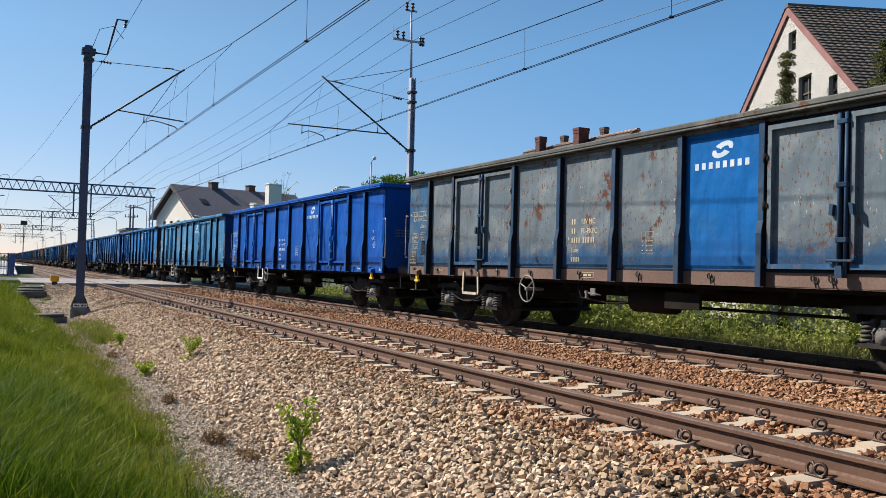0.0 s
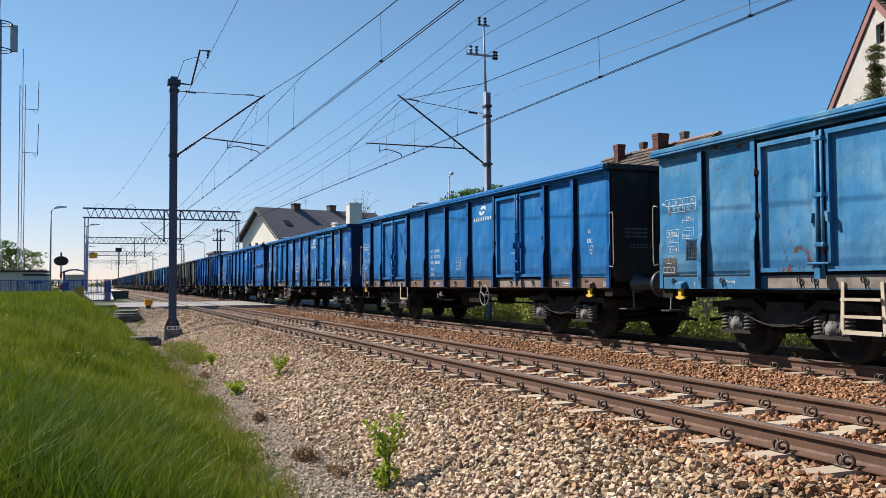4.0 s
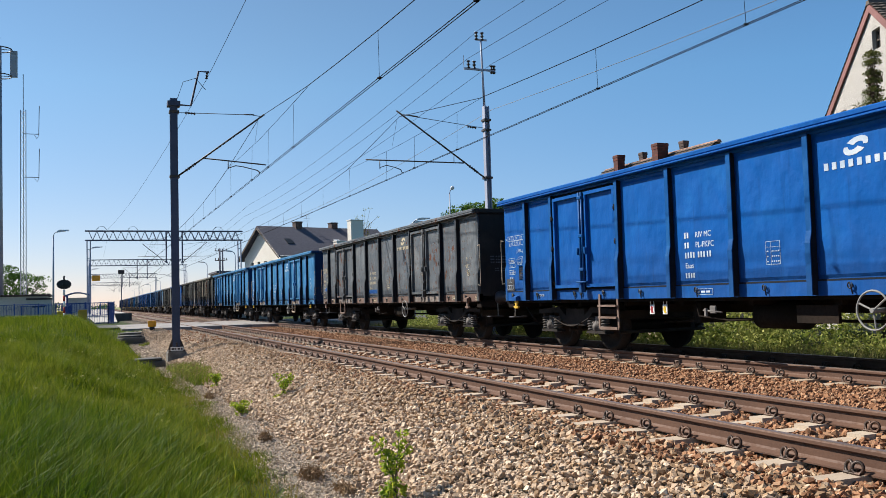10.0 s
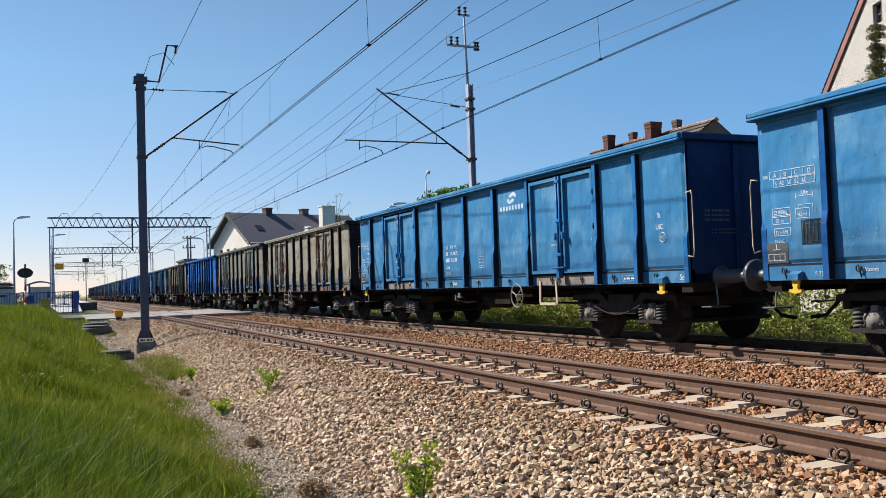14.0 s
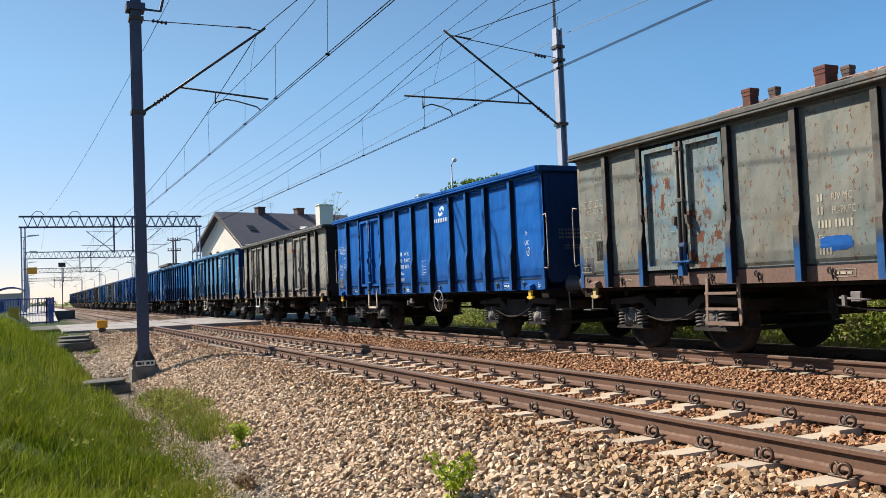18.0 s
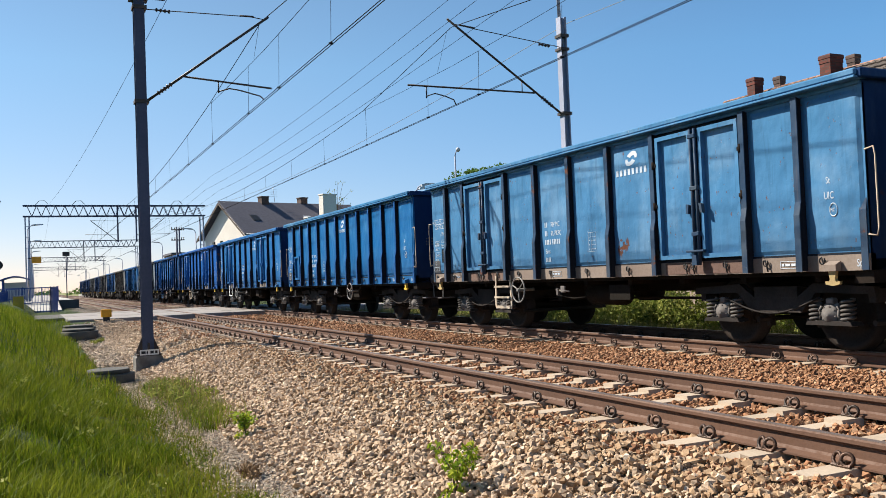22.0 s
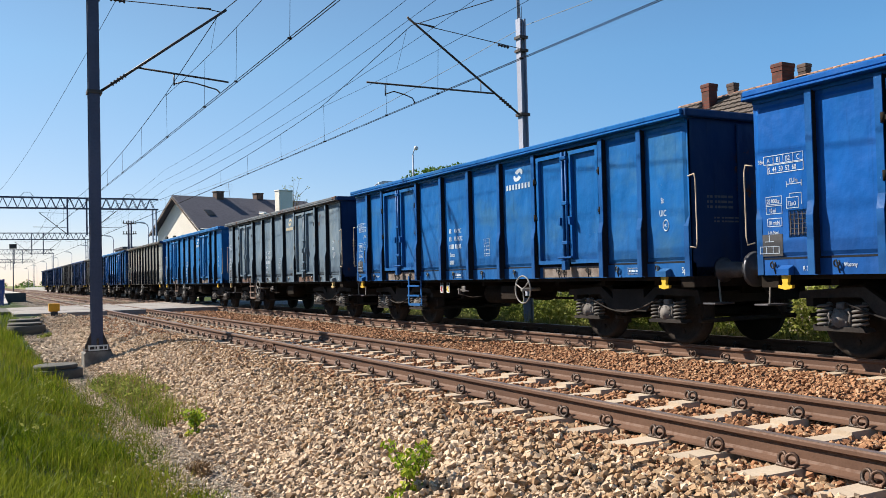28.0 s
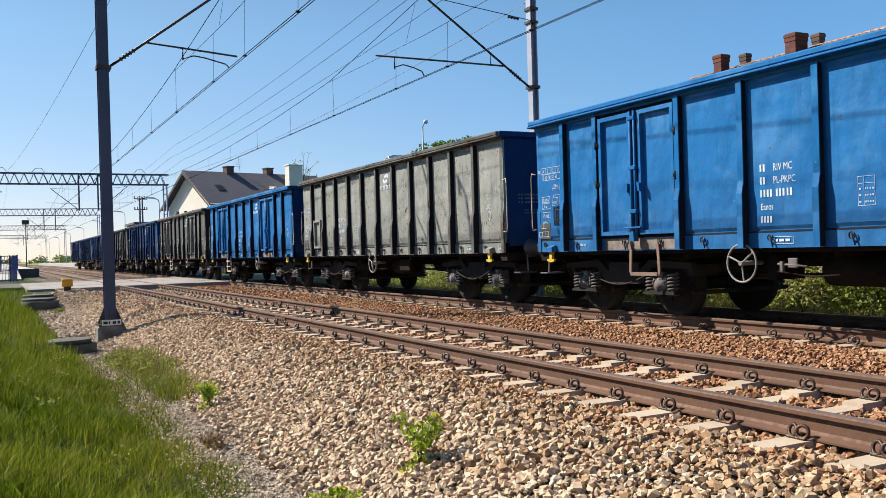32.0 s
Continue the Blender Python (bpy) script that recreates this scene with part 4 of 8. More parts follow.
def build_tracks():
    prof = rail_profile()
    bm = B()
    # sleeper: concrete, waisted, with sloping rail seats
    for a, b, top in ((-1.25, -0.45, -0.17), (-0.45, 0.45, -0.205), (0.45, 1.25, -0.17)):
        prism(bm, [(-0.118, -0.36), (0.118, -0.36), (0.088, top), (-0.088, top)], 'x', a, b)
    sleeper_me = mesh_of("sleeper", bm, M_CONCRETE)
    bm = B()
    for s in (-1, 1):
        for q in (-1, 1):
            ring(bm, (s * 0.108, q * 0.036, -0.122), (s, q * 0.3, 0.25), 0.040, 0.0125, 12, 5)
        box(bm, s * 0.088 - 0.024, s * 0.088 + 0.024, -0.028, 0.028, -0.172, -0.135)
        rod(bm, (s * 0.122, -0.07, -0.162), (s * 0.122, 0.07, -0.162), 0.012, 6)
    clip_me = mesh_of("rail_fastening", bm, M_CLIP)
    for mid, name in ((NEAR_X, "near"), (FAR_X, "far")):
        tr = thing("railway_track", "rusty steel rails on pale concrete sleepers in ballast", "railway track", "the two tracks", None, "structure")
        for s in (-1, 1):
            bm = B()
            prism(bm, [(mid + s * RAIL + x, z) for x, z in prof], 'y', -40, 900)
            part("rail", bm, M_RAIL, tr)
            bm = B()
            box(bm, mid + s * RAIL - 0.026, mid + s * RAIL + 0.026, -40, 900, -0.0035, 0.0015)
            part("running_band", bm, M_RAIL_TOP, tr, "polished steel top of the rail")
        r = random.Random(int(mid * 10))
        for k in range(-14, 68):
            y = k * 0.6 + 0.12
            if y > 40.6:
                break
            sl = part("sleeper", sleeper_me, None, tr)
            sl.location = (mid, y + r.uniform(-.012, .012), 0)
            sl.rotation_euler.z = r.uniform(-.008, .008)
            for s in (-1, 1):
                cl = part("rail_fastening", clip_me, None, sl)
                cl.location = (s * RAIL, 0, 0)
        bm = B()
        for k in range(88, 420):
            prism(bm, [(mid - 1.25, k * 0.6 - .1), (mid + 1.25, k * 0.6 - .1), (mid + 1.25, k * 0.6 + .1), (mid - 1.25, k * 0.6 + .1)], 'z', -0.3, -0.17)
        tagged(part("far_sleepers", bm, M_CONCRETE, tr), "", "", "", "stuff")
    # joint plates on the near rail
    for s, y in ((-1, 19.3), (1, 24.5)):
        bm = B()
        for q in (-1, 1):
            box(bm, NEAR_X + s * RAIL + q * 0.012, NEAR_X + s * RAIL + q * 0.034, y - 0.3, y + 0.3, -0.135, -0.05)
            for j in range(4):
                rod(bm, (NEAR_X + s * RAIL + q * 0.03, y - .22 + j * .147, -0.09), (NEAR_X + s * RAIL + q * 0.06, y - .22 + j * .147, -0.09), 0.018, 6)
        tagged(new("fishplate", mesh_of("fishplate", bm, M_RAIL)), "rusty steel fishplate joining two rail ends", "fishplate", "fishplates")


build_tracks()


# ---- level crossing ----
def build_crossing():
    road = thing("level_crossing", "pale concrete slab road across both tracks", "level crossing", "", None, "structure")
    spans = ((1.2, NEAR_X - RAIL - 0.09), (NEAR_X - RAIL + 0.09, NEAR_X + RAIL - 0.09), (NEAR_X + RAIL + 0.09, FAR_X - RAIL - 0.09),
             (FAR_X - RAIL + 0.09, FAR_X + RAIL - 0.09), (FAR_X + RAIL + 0.09, 15.0))
    for a, b in spans:
        n = max(1, round((b - a) / 1.6))
        for i in range(n):
            for j in range(4):
                bm = B()
                x0, x1 = a + (b - a) * i / n, a + (b - a) * (i + 1) / n
                box(bm, x0 + .01, x1 - .01, 41.2 + 2.9 * j + .01, 41.2 + 2.9 * (j + 1) - .01, -0.3, -0.008 - 0.006 * ((i + j) % 2), 0.012)
                part("slab", bm, M_PANEL, road)
    bm = B()
    box(bm, -30, 1.18, 44.0, 51.0, -0.5, 0.02)
    box(bm, 15.02, 60, 43.0, 50.0, -0.9, -0.05)
    part("asphalt_approach", bm, M_CONCRETE_DARK, road, "dark worn asphalt approach")


build_crossing()


# ---- goods wagons ----
PITCH_A, PITCH_B = 16.528, 12.66       # the two stocks of wagons, over buffers
BODY = 0.911                           # share of the body in that length
BAYS = (0.96, 0.96, 2.0, 1.24, 1.24, 1.24, 1.24, 2.0, 0.96, 0.96)
SINGLE = (1.15, 1.15, 1.8, 1.15, 1.15, 1.15, 1.15, 1.8, 1.15, 1.15)
PLAIN = (1.0667,) * 12
WIDE = (2.01, 1.8, 1.25, 1.25, 1.25, 1.25, 1.8, 2.19)
HW = 1.45                              # half the body's width
Z0, Z1, ZT = 1.17, 3.07, 3.22           # sill top, wall top, cap rail top


def bay_edges(bays):
    u = [0.0]
    for w in bays:
        u.append(u[-1] + w)
    return u


class Stock:
    """The shared meshes of one length of wagon. Far end of the body at +y; the wall towards the bank at -x."""

    def __init__(self, pitch):
        self.bl = BODY * pitch
        self.s = self.bl / 12.8
        s = self.s
        self.panel = {}
        for w in (0.96, 1.24, 1.15, 1.0667, 1.25, 2.01, 2.19):
            self.panel[w] = self.make_panel(w * s)
        self.half_panel = self.make_panel(0.9 * s)
        self.door = {1.8: self.make_leaf(0.9 * s), 2.0: self.make_leaf(1.0 * s)}
        self.post_me = self.make_post()
        self.hatch = self.make_leaf(0.80 * s, 2.02)
        bm = B()
        box(bm, -HW - 0.006, -HW + 0.1, -self.bl / 2, self.bl / 2, 0.985, Z0)
        self.sill = mesh_of("side_sill", bm, M_SILL_RUST)
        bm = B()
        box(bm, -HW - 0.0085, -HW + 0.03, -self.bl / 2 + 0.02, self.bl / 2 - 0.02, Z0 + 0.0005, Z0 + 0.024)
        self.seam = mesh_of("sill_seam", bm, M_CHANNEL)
        bm = B()
        box(bm, -HW - 0.14, -HW + 0.06, -self.bl / 2 - 0.04, self.bl / 2 + 0.04, ZT - 0.08, ZT, 0.016)
        box(bm, -HW - 0.152, -HW + 0.058, -self.bl / 2 - 0.045, self.bl / 2 + 0.045, ZT - 0.115, ZT - 0.084, 0.008)
        box(bm, -HW - 0.02, -HW + 0.056, -self.bl / 2 + 0.01, self.bl / 2 - 0.01, Z1 - 0.01, ZT - 0.12)
        self.cap = mesh_of("cap_rail", bm, M_UNDER)
        # end wall with its ribs
        bm = B()
        box(bm, -HW + 0.02, HW - 0.02, self.bl / 2 - 0.06, self.bl / 2, 0.985, ZT - 0.1)
        self.end = mesh_of("end_wall", bm, M_UNDER)
        bm = B()
        for x in (-0.5, 0.5):
            box(bm, x - 0.05, x + 0.05, self.bl / 2, self.bl / 2 + 0.04, 0.99, Z1, 0.012)
        box(bm, -HW - 0.1, HW + 0.1, self.bl / 2 - 0.02, self.bl / 2 + 0.1, ZT - 0.112, ZT - 0.004, 0.015)
        self.end_rib = mesh_of("end_ribs", bm, M_UNDER)
        bm = B()
        for x in (-HW,):
            q = -1
            pipe(bm, [(x + q * 0.02, self.bl / 2 + 0.02, 2.32), (x + q * 0.02, self.bl / 2 + 0.13, 2.34), (x + q * 0.02, self.bl / 2 + 0.15, 2.25), (x + q * 0.02, self.bl / 2 + 0.15, 1.45),
                      (x + q * 0.02, self.bl / 2 + 0.13, 1.36), (x + q * 0.02, self.bl / 2 + 0.02, 1.38)], 0.010)
        self.grab = mesh_of("grab_rail", bm, M_STEP)
        bm = B()
        box(bm, -HW + 0.08, HW - 0.08, -self.bl / 2 + 0.05, self.bl / 2 - 0.05, 1.12, 1.18)
        self.floor = mesh_of("floor", bm, M_UNDER)
        bm = B()
        box(bm, -0.22, 0.22, -self.bl / 2 + 0.26, self.bl / 2 - 0.26, 0.72, 1.11)
        self.girder = mesh_of("main_girder", bm, M_UNDER)
        bm = B()
        box(bm, -HW + 0.21, HW - 0.21, -0.05, 0.05, 0.86, 1.11)
        self.crossbar = mesh_of("cross_member", bm, M_UNDER)
        bm = B()
        box(bm, -HW + 0.1, -HW + 0.2, -self.bl / 2 + .26, self.bl / 2 - .26, 0.93, 1.1)
        self.solebar = mesh_of("solebar", bm, M_UNDER)
        bm = B()
        box(bm, -HW + 0.05, HW - 0.05, self.bl / 2 - .25, self.bl / 2, 0.84, 1.11)
        self.headstock = mesh_of("headstock", bm, M_UNDER)
        # buffers, coupling and hose
        gap = (pitch - self.bl) / 2
        bm = B()
        lathe(bm, (0, self.bl / 2 + 0.0, 1.06), (0, 1, 0), [(0, 0.17), (0.04, 0.17), (0.05, 0.115), (gap * .55, 0.105), (gap * .56, 0.085), (gap - 0.04, 0.08), (gap - 0.035, 0.21), (gap - 0.012, 0.235), (gap - 0.002, 0.2)], 18)
        self.buffer = mesh_of("buffer", bm, M_BUFFER)
        bm = B()
        box(bm, -0.06, 0.06, self.bl / 2, self.bl / 2 + gap - 0.01, 0.98, 1.08, 0.02)
        self.coupling = mesh_of("coupling", bm, M_UNDER)
        bm = B()
        pipe(bm, [(0.25, self.bl / 2 + .05, 0.95), (0.25, self.bl / 2 + .2, 0.75), (0.2, self.bl / 2 + gap * .7, 0.45), (0.12, self.bl / 2 + gap - .02, 0.42)], 0.028)
        self.air_hose = mesh_of("air_hose", bm, M_UNDER)
        bm = B()
        box(bm, -1.28, -0.92, self.bl / 2 + .02, self.bl / 2 + .24, 0.605, 0.63, 0.006)
        self.tread = mesh_of("shunter_step", bm, M_BUFFER)
        bm = B()
        rod(bm, (-1.22, self.bl / 2 + .05, 0.62), (-1.22, self.bl / 2 + .02, 0.98), 0.014, 6)
        self.tread_rod = mesh_of("step_hanger", bm, M_HANDWHEEL)
        bm = B()
        rod(bm, (-0.75, self.bl / 2 + 0.075, 2.42), (-0.15, self.bl / 2 + 0.075, 2.42), 0.013, 6)
        self.rung = mesh_of("hand_hold", bm, M_HANDWHEEL)
        # running gear
        bm = B()
        self.bogie_y = 4.45 * s
        wb = 0.9
        self.wb = wb
        for x in (-1.02, 1.02):
            prism(bm, [(-1.5, 0.70), (-0.66, 0.72), (-0.42, 0.47), (0.42, 0.47), (0.66, 0.72), (1.5, 0.70), (1.48, 0.79), (0.62, 0.84), (0.36, 0.66), (-0.36, 0.66), (-0.62, 0.84), (-1.48, 0.79)],
                  'x', x - 0.05, x + 0.05)
            box(bm, x - 0.04, x + 0.04, -0.36, 0.36, 0.66, 0.80)
        box(bm, -1.0, 1.0, -0.24, 0.24, 0.48, 0.78)
        for y in (-1.4, 1.4):
            box(bm, -1.0, 1.0, y - 0.05, y + 0.05, 0.60, 0.76)
        for x in (-0.72, 0.72):
            for y in (-0.42, 0.42):
                box(bm, x - 0.05, x + 0.05, y - 0.03, y + 0.03, 0.26, 0.62)
        for y in (-0.42, 0.42, -1.38, 1.38):
            rod(bm, (-0.95, y, 0.36), (0.95, y, 0.36), 0.035, 6)
        self.bogie = mesh_of("bogie", bm, M_BOGIE)
        bm = B()
        n = 44
        pipe(bm, [(0.078 * math.cos(k * 0.72), 0.078 * math.sin(k * 0.72), -0.115 + 0.26 * k / n) for k in range(n + 1)], 0.0175, 5)
        self.spring = mesh_of("coil_spring", bm, M_SPRING)
        bm = B()
        lathe(bm, (0.06, 0, 0), (-1, 0, 0), [(0, 0.115), (0.13, 0.12), (0.145, 0.108), (0.15, 0.09), (0.165, 0.085), (0.17, 0.045), (0.182, 0.04), (0.185, 0.01)], 18)
        box(bm, -0.05, 0.07, -0.115, 0.115, -0.115, 0.135, 0.025)
        for k in range(8):
            a = k * math.tau / 8 + 0.2
            rod(bm, (-0.08, 0.098 * math.cos(a), 0.098 * math.sin(a)), (-0.098, 0.098 * math.cos(a), 0.098 * math.sin(a)), 0.012, 5)
        for q in (-1, 1):
            prism(bm, [(q * .10, .02), (q * .125, .03), (q * .15, -.04), (q * .30, -.105), (q * .31, -.14), (q * .12, -.125), (q * .10, -.08)], 'x', -0.05, 0.03)
            pipe(bm, [(-0.06, q * .115, .10), (-0.075, q * .14, .05), (-0.07, q * .125, -.01), (-0.06, q * .15, -.06)], 0.016, 5)
        box(bm, -0.07, 0.03, -0.055, 0.055, 0.12, 0.2, 0.015)
        self.axlebox = mesh_of("axlebox", bm, M_AXLEBOX)
        bm = B()
        prism(bm, [(-0.34, -0.17), (0.34, -0.17), (0.31, -0.125), (0.15, -0.115), (-0.15, -0.115), (-0.31, -0.125)], 'x', -0.1, 0.1)
        self.seat = mesh_of("spring_seat", bm, M_BOGIE)
        bm = B()
        pipe(bm, [(-1.17, -0.78 + 1.56 * k / 12, 0.66 - 0.2 * math.sin(math.pi * k / 12)) for k in range(13)], 0.013, 5)
        self.hose = mesh_of("cable", bm, M_BOGIE)
        bm = B()
        for x, q in ((-0.755, -1), (0.755, 1)):
            lathe(bm, (x, 0, 0), (q, 0, 0), [(-0.085, 0.02), (-0.085, 0.49), (-0.055, 0.49), (-0.04, 0.462), (0.055, 0.457), (0.062, 0.40), (0.02, 0.37), (0.0, 0.2), (0.06, 0.12), (0.09, 0.1), (0.09, 0.02)], 28)
            for k in range(3):
                a = k * math.tau / 3
                rod(bm, (x + q * 0.0, 0.28 * math.cos(a), 0.28 * math.sin(a)), (x + q * 0.03, 0.28 * math.cos(a), 0.28 * math.sin(a)), 0.035, 6)
        rod(bm, (-1.0, 0, 0), (1.0, 0, 0), 0.075, 10)
        self.wheelset = mesh_of("wheelset", bm, M_WHEEL)
        # brake gear amidships
        bm = B()
        lathe(bm, (-0.75, -0.5 * s, 0.70), (0, 1, 0), [(0, 0.05), (0.02, 0.2), (0.9, 0.2), (0.92, 0.05)], 14)
        lathe(bm, (0.6, 0.4 * s, 0.68), (0, 1, 0), [(0, 0.05), (0.02, 0.17), (0.5, 0.17), (0.52, 0.05)], 14)
        rod(bm, (-0.5, -3.0 * s, 0.62), (-0.5, 3.0 * s, 0.62), 0.022)
        rod(bm, (-0.9, 0.9 * s, 0.62), (-0.5, 2.6 * s, 0.55), 0.02)
        box(bm, -1.1, -0.6, 1.1 * s, 1.25 * s, 0.58, 0.9)
        box(bm, -1.25, -1.2, -1.35 * s, -0.75 * s, 0.62, 0.86)
        pipe(bm, [(-1.3, 1.0 * s, 0.98), (-1.32, 0.9 * s, 0.7), (-1.32, 0.3 * s, 0.64), (-1.32, -0.1 * s, 0.66)], 0.014)
        self.brake = mesh_of("brake_gear", bm, M_UNDER)
        bm = B()
        box(bm, -1.40, -1.37, -0.07, 0.07, 0.74, 0.86, 0.01)
        rod(bm, (-1.39, -0.2, 0.76), (-1.39, 0.22, 0.79), 0.014)
        box(bm, -1.42, -1.38, 0.13, 0.17, 0.70, 0.82)
        self.lever = mesh_of("brake_lever", bm, M_AXLEBOX)
        bm = B()
        ring(bm, (0, 0, 0), (1, 0, 0), 0.235, 0.014, 26, 6)
        for k in range(3):
            a = k * math.tau / 3 + 0.4
            rod(bm, (0, 0, 0), (0, 0.235 * math.cos(a), 0.235 * math.sin(a)), 0.012, 6)
        rod(bm, (-0.03, 0, 0), (0.35, 0, 0), 0.03, 8)
        self.handwheel = mesh_of("brake_wheel", bm, M_HANDWHEEL)
        w = 0.31

        def step_frame(low):
            q_ = B()
            for q in (-1, 1):
                prism(q_, [(q * w * .92 - .024, 1.08), (q * w * .92 + .024, 1.08), (q * w + .024, low + .06), (q * (w - .03) + .024, low), (q * (w - .03) - .024, low), (q * w - .024, low + .06)], 'x', -0.06, -0.042)
            box(q_, -0.075, -0.03, -w + .03, w - .03, low, low + .05)
            return q_
        self.stirrup = mesh_of("step", step_frame(0.62), M_STEP)
        bm = step_frame(0.44)
        for z in (0.64, 0.85):
            box(bm, -0.10, -0.04, -w * .94, w * .94, z, z + .035)
        self.step = mesh_of("step", bm, M_STEP)
        bm = B()
        prism(bm, [(-0.055, 1.00), (0.055, 1.00), (0.035, 0.89), (0.05, 0.865), (0.10, 0.87), (0.095, 0.835), (0, 0.815), (-0.095, 0.835), (-0.10, 0.87), (-0.05, 0.865), (-0.035, 0.89)], 'x', -HW - 0.075, -HW - 0.03)
        self.bracket = mesh_of("tow_hook", bm, M_YELLOW)
        bm = B()
        prism(bm, [(-HW - 0.02, 1.1), (-HW - 0.11, 1.06), (-HW - 0.11, 0.985), (-HW - 0.02, 0.985)], 'y', -0.085, 0.085)
        self.cowl = mesh_of("hook_cowl", bm, M_UNDER)
        bm = B()
        box(bm, -HW - 0.013, -HW - 0.0065, -0.86 * s, 0.86 * s, 1.0, 1.165)
        self.threshold = mesh_of("threshold_plate", bm, M_THRESHOLD)
        bm = B()
        box(bm, -HW - 0.0165, -HW - 0.0125, -0.19, 0.19, 1.21, 1.47)
        self.brake_panel = mesh_of("brake_data_field", bm, M_FIELD)

        bm = B()
        pipe(bm, [(-HW - 0.035, 0.036 * math.cos(a), 1.11 + 0.04 * math.sin(a)) for a in np.linspace(2.4, 7.6, 11)] + [(-HW - 0.045, -0.045, 1.0)], 0.0095, 5)
        self.hook = mesh_of("rope_hook", bm, M_BLACK)
        bm = B()
        box(bm, -HW - 0.012, -HW - 0.004, -0.17, 0.17, 1.42, 1.74)
        self.card = mesh_of("label_holder", bm, M_BLACK)
        bm = B()
        for k in range(6):
            box(bm, -HW - 0.020, -HW - 0.012, -0.142 + k * .056, -0.137 + k * .056, 1.445, 1.715)
        for k in range(5):
            box(bm, -HW - 0.018, -HW - 0.0125, -0.145, 0.145, 1.465 + k * .055, 1.469 + k * .055)
        self.card_grid = mesh_of("label_grid", bm, M_AXLEBOX)
        bm = B()
        box(bm, -HW - 0.09, -HW - 0.002, -0.93 * s, 0.93 * s, 2.06, 2.15, 0.012)
        self.mid_rail = mesh_of("stiffening_rail", bm, M_UNDER)

    def make_panel(self, w):
        """A pressed steel wall field, standing a little proud inside its rim."""
        bm = B()
        box(bm, -HW + 0.01, -HW + 0.05, -w / 2, w / 2, Z0, Z1)
        a, b = w / 2 - 0.03, w / 2 - 0.075
        n = 4
        rim = [(-a, Z0 + .04), (a, Z0 + .04), (a, Z1 - .12), (a - .05, Z1 - .06), (-a + .05, Z1 - .06), (-a, Z1 - .12)]
        inn = [(-b, Z0 + .08), (b, Z0 + .08), (b, Z1 - .16), (b - .05, Z1 - .10), (-b + .05, Z1 - .10), (-b, Z1 - .16)]
        vo = [bm.verts.new((-HW + 0.008, y, z)) for y, z in rim]
        vi = [bm.verts.new((-HW - 0.012, y, z)) for y, z in inn]
        for k in range(6):
            bm.faces.new((vo[k], vo[(k + 1) % 6], vi[(k + 1) % 6], vi[k]))
        bm.faces.new(vi)
        bmesh.ops.recalc_face_normals(bm, faces=bm.faces[:])
        return mesh_of("wall_panel", bm, M_UNDER)

    def make_post(self):
        """A stanchion of T section: a painted front flange, stepping out towards its foot, on a web blackened for
        shade.
        """
        bm = B()
        w, t = 0.044, 0.013
        line = [(0.99, 0.132), (1.66, 0.132), (1.82, 0.098), (Z1, 0.094)]
        front = [(-HW - d, z) for z, d in line]
        prism(bm, front + [(x + t, z) for x, z in front[::-1]], 'y', -w, w)
        flange = len(bm.faces)
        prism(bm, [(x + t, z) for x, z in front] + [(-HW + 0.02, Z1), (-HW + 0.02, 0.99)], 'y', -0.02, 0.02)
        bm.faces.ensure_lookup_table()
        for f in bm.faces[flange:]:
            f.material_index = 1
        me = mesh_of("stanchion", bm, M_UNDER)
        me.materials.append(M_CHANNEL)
        return me

    def make_leaf(self, w, top=3.0):
        """A door leaf: backing, a plate and a deep raised rim round it."""
        bm = B()
        z0, z1 = Z0 + 0.045, top
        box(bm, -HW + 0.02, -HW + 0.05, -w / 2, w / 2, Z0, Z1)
        # the backing takes the black that stands for shade round the leaf
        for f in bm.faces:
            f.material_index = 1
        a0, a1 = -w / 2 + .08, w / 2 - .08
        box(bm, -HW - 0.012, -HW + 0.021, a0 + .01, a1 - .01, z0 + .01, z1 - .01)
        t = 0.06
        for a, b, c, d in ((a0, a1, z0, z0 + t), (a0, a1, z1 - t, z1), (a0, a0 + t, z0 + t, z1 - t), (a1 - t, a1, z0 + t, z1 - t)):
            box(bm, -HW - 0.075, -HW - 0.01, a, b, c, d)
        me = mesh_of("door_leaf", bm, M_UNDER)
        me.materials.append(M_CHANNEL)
        return me


STOCK_A, STOCK_B = Stock(PITCH_A), Stock(PITCH_B)


def lock_mesh():
    bm = B()
    for y in (-0.045, 0.045):
        rod(bm, (-HW - 0.095, y, 1.12), (-HW - 0.095, y, 3.0), 0.022, 8)
    for z in (1.55, 2.18, 2.9):
        box(bm, -HW - 0.125, -HW - 0.06, -0.075, 0.075, z - .03, z + .03, 0.008)
    box(bm, -HW - 0.13, -HW - 0.07, -0.16, 0.2, 1.30, 1.33, 0.008)
    for q in (-1, 1):
        prism(bm, [(q * .14 - .022, 1.83), (q * .14 + .022, 1.84), (q * .125 + .03, 1.97), (q * .125 - .022, 1.955)], 'x', -HW - 0.125, -HW - 0.07)
    prism(bm, [(-0.05, 1.12), (0.05, 1.12), (0.04, 1.26), (-0.04, 1.26)], 'x', -HW - 0.16, -HW - 0.07)
    return mesh_of("door_lock", bm, M_UNDER)


def hinge_mesh():
    bm = B()
    rod(bm, (-HW - 0.08, 0, -.055), (-HW - 0.08, 0, .055), 0.026, 8)
    box(bm, -HW - 0.09, -HW - 0.0, -0.05, 0.05, -.025, .025)
    return mesh_of("hinge", bm, M_UNDER)


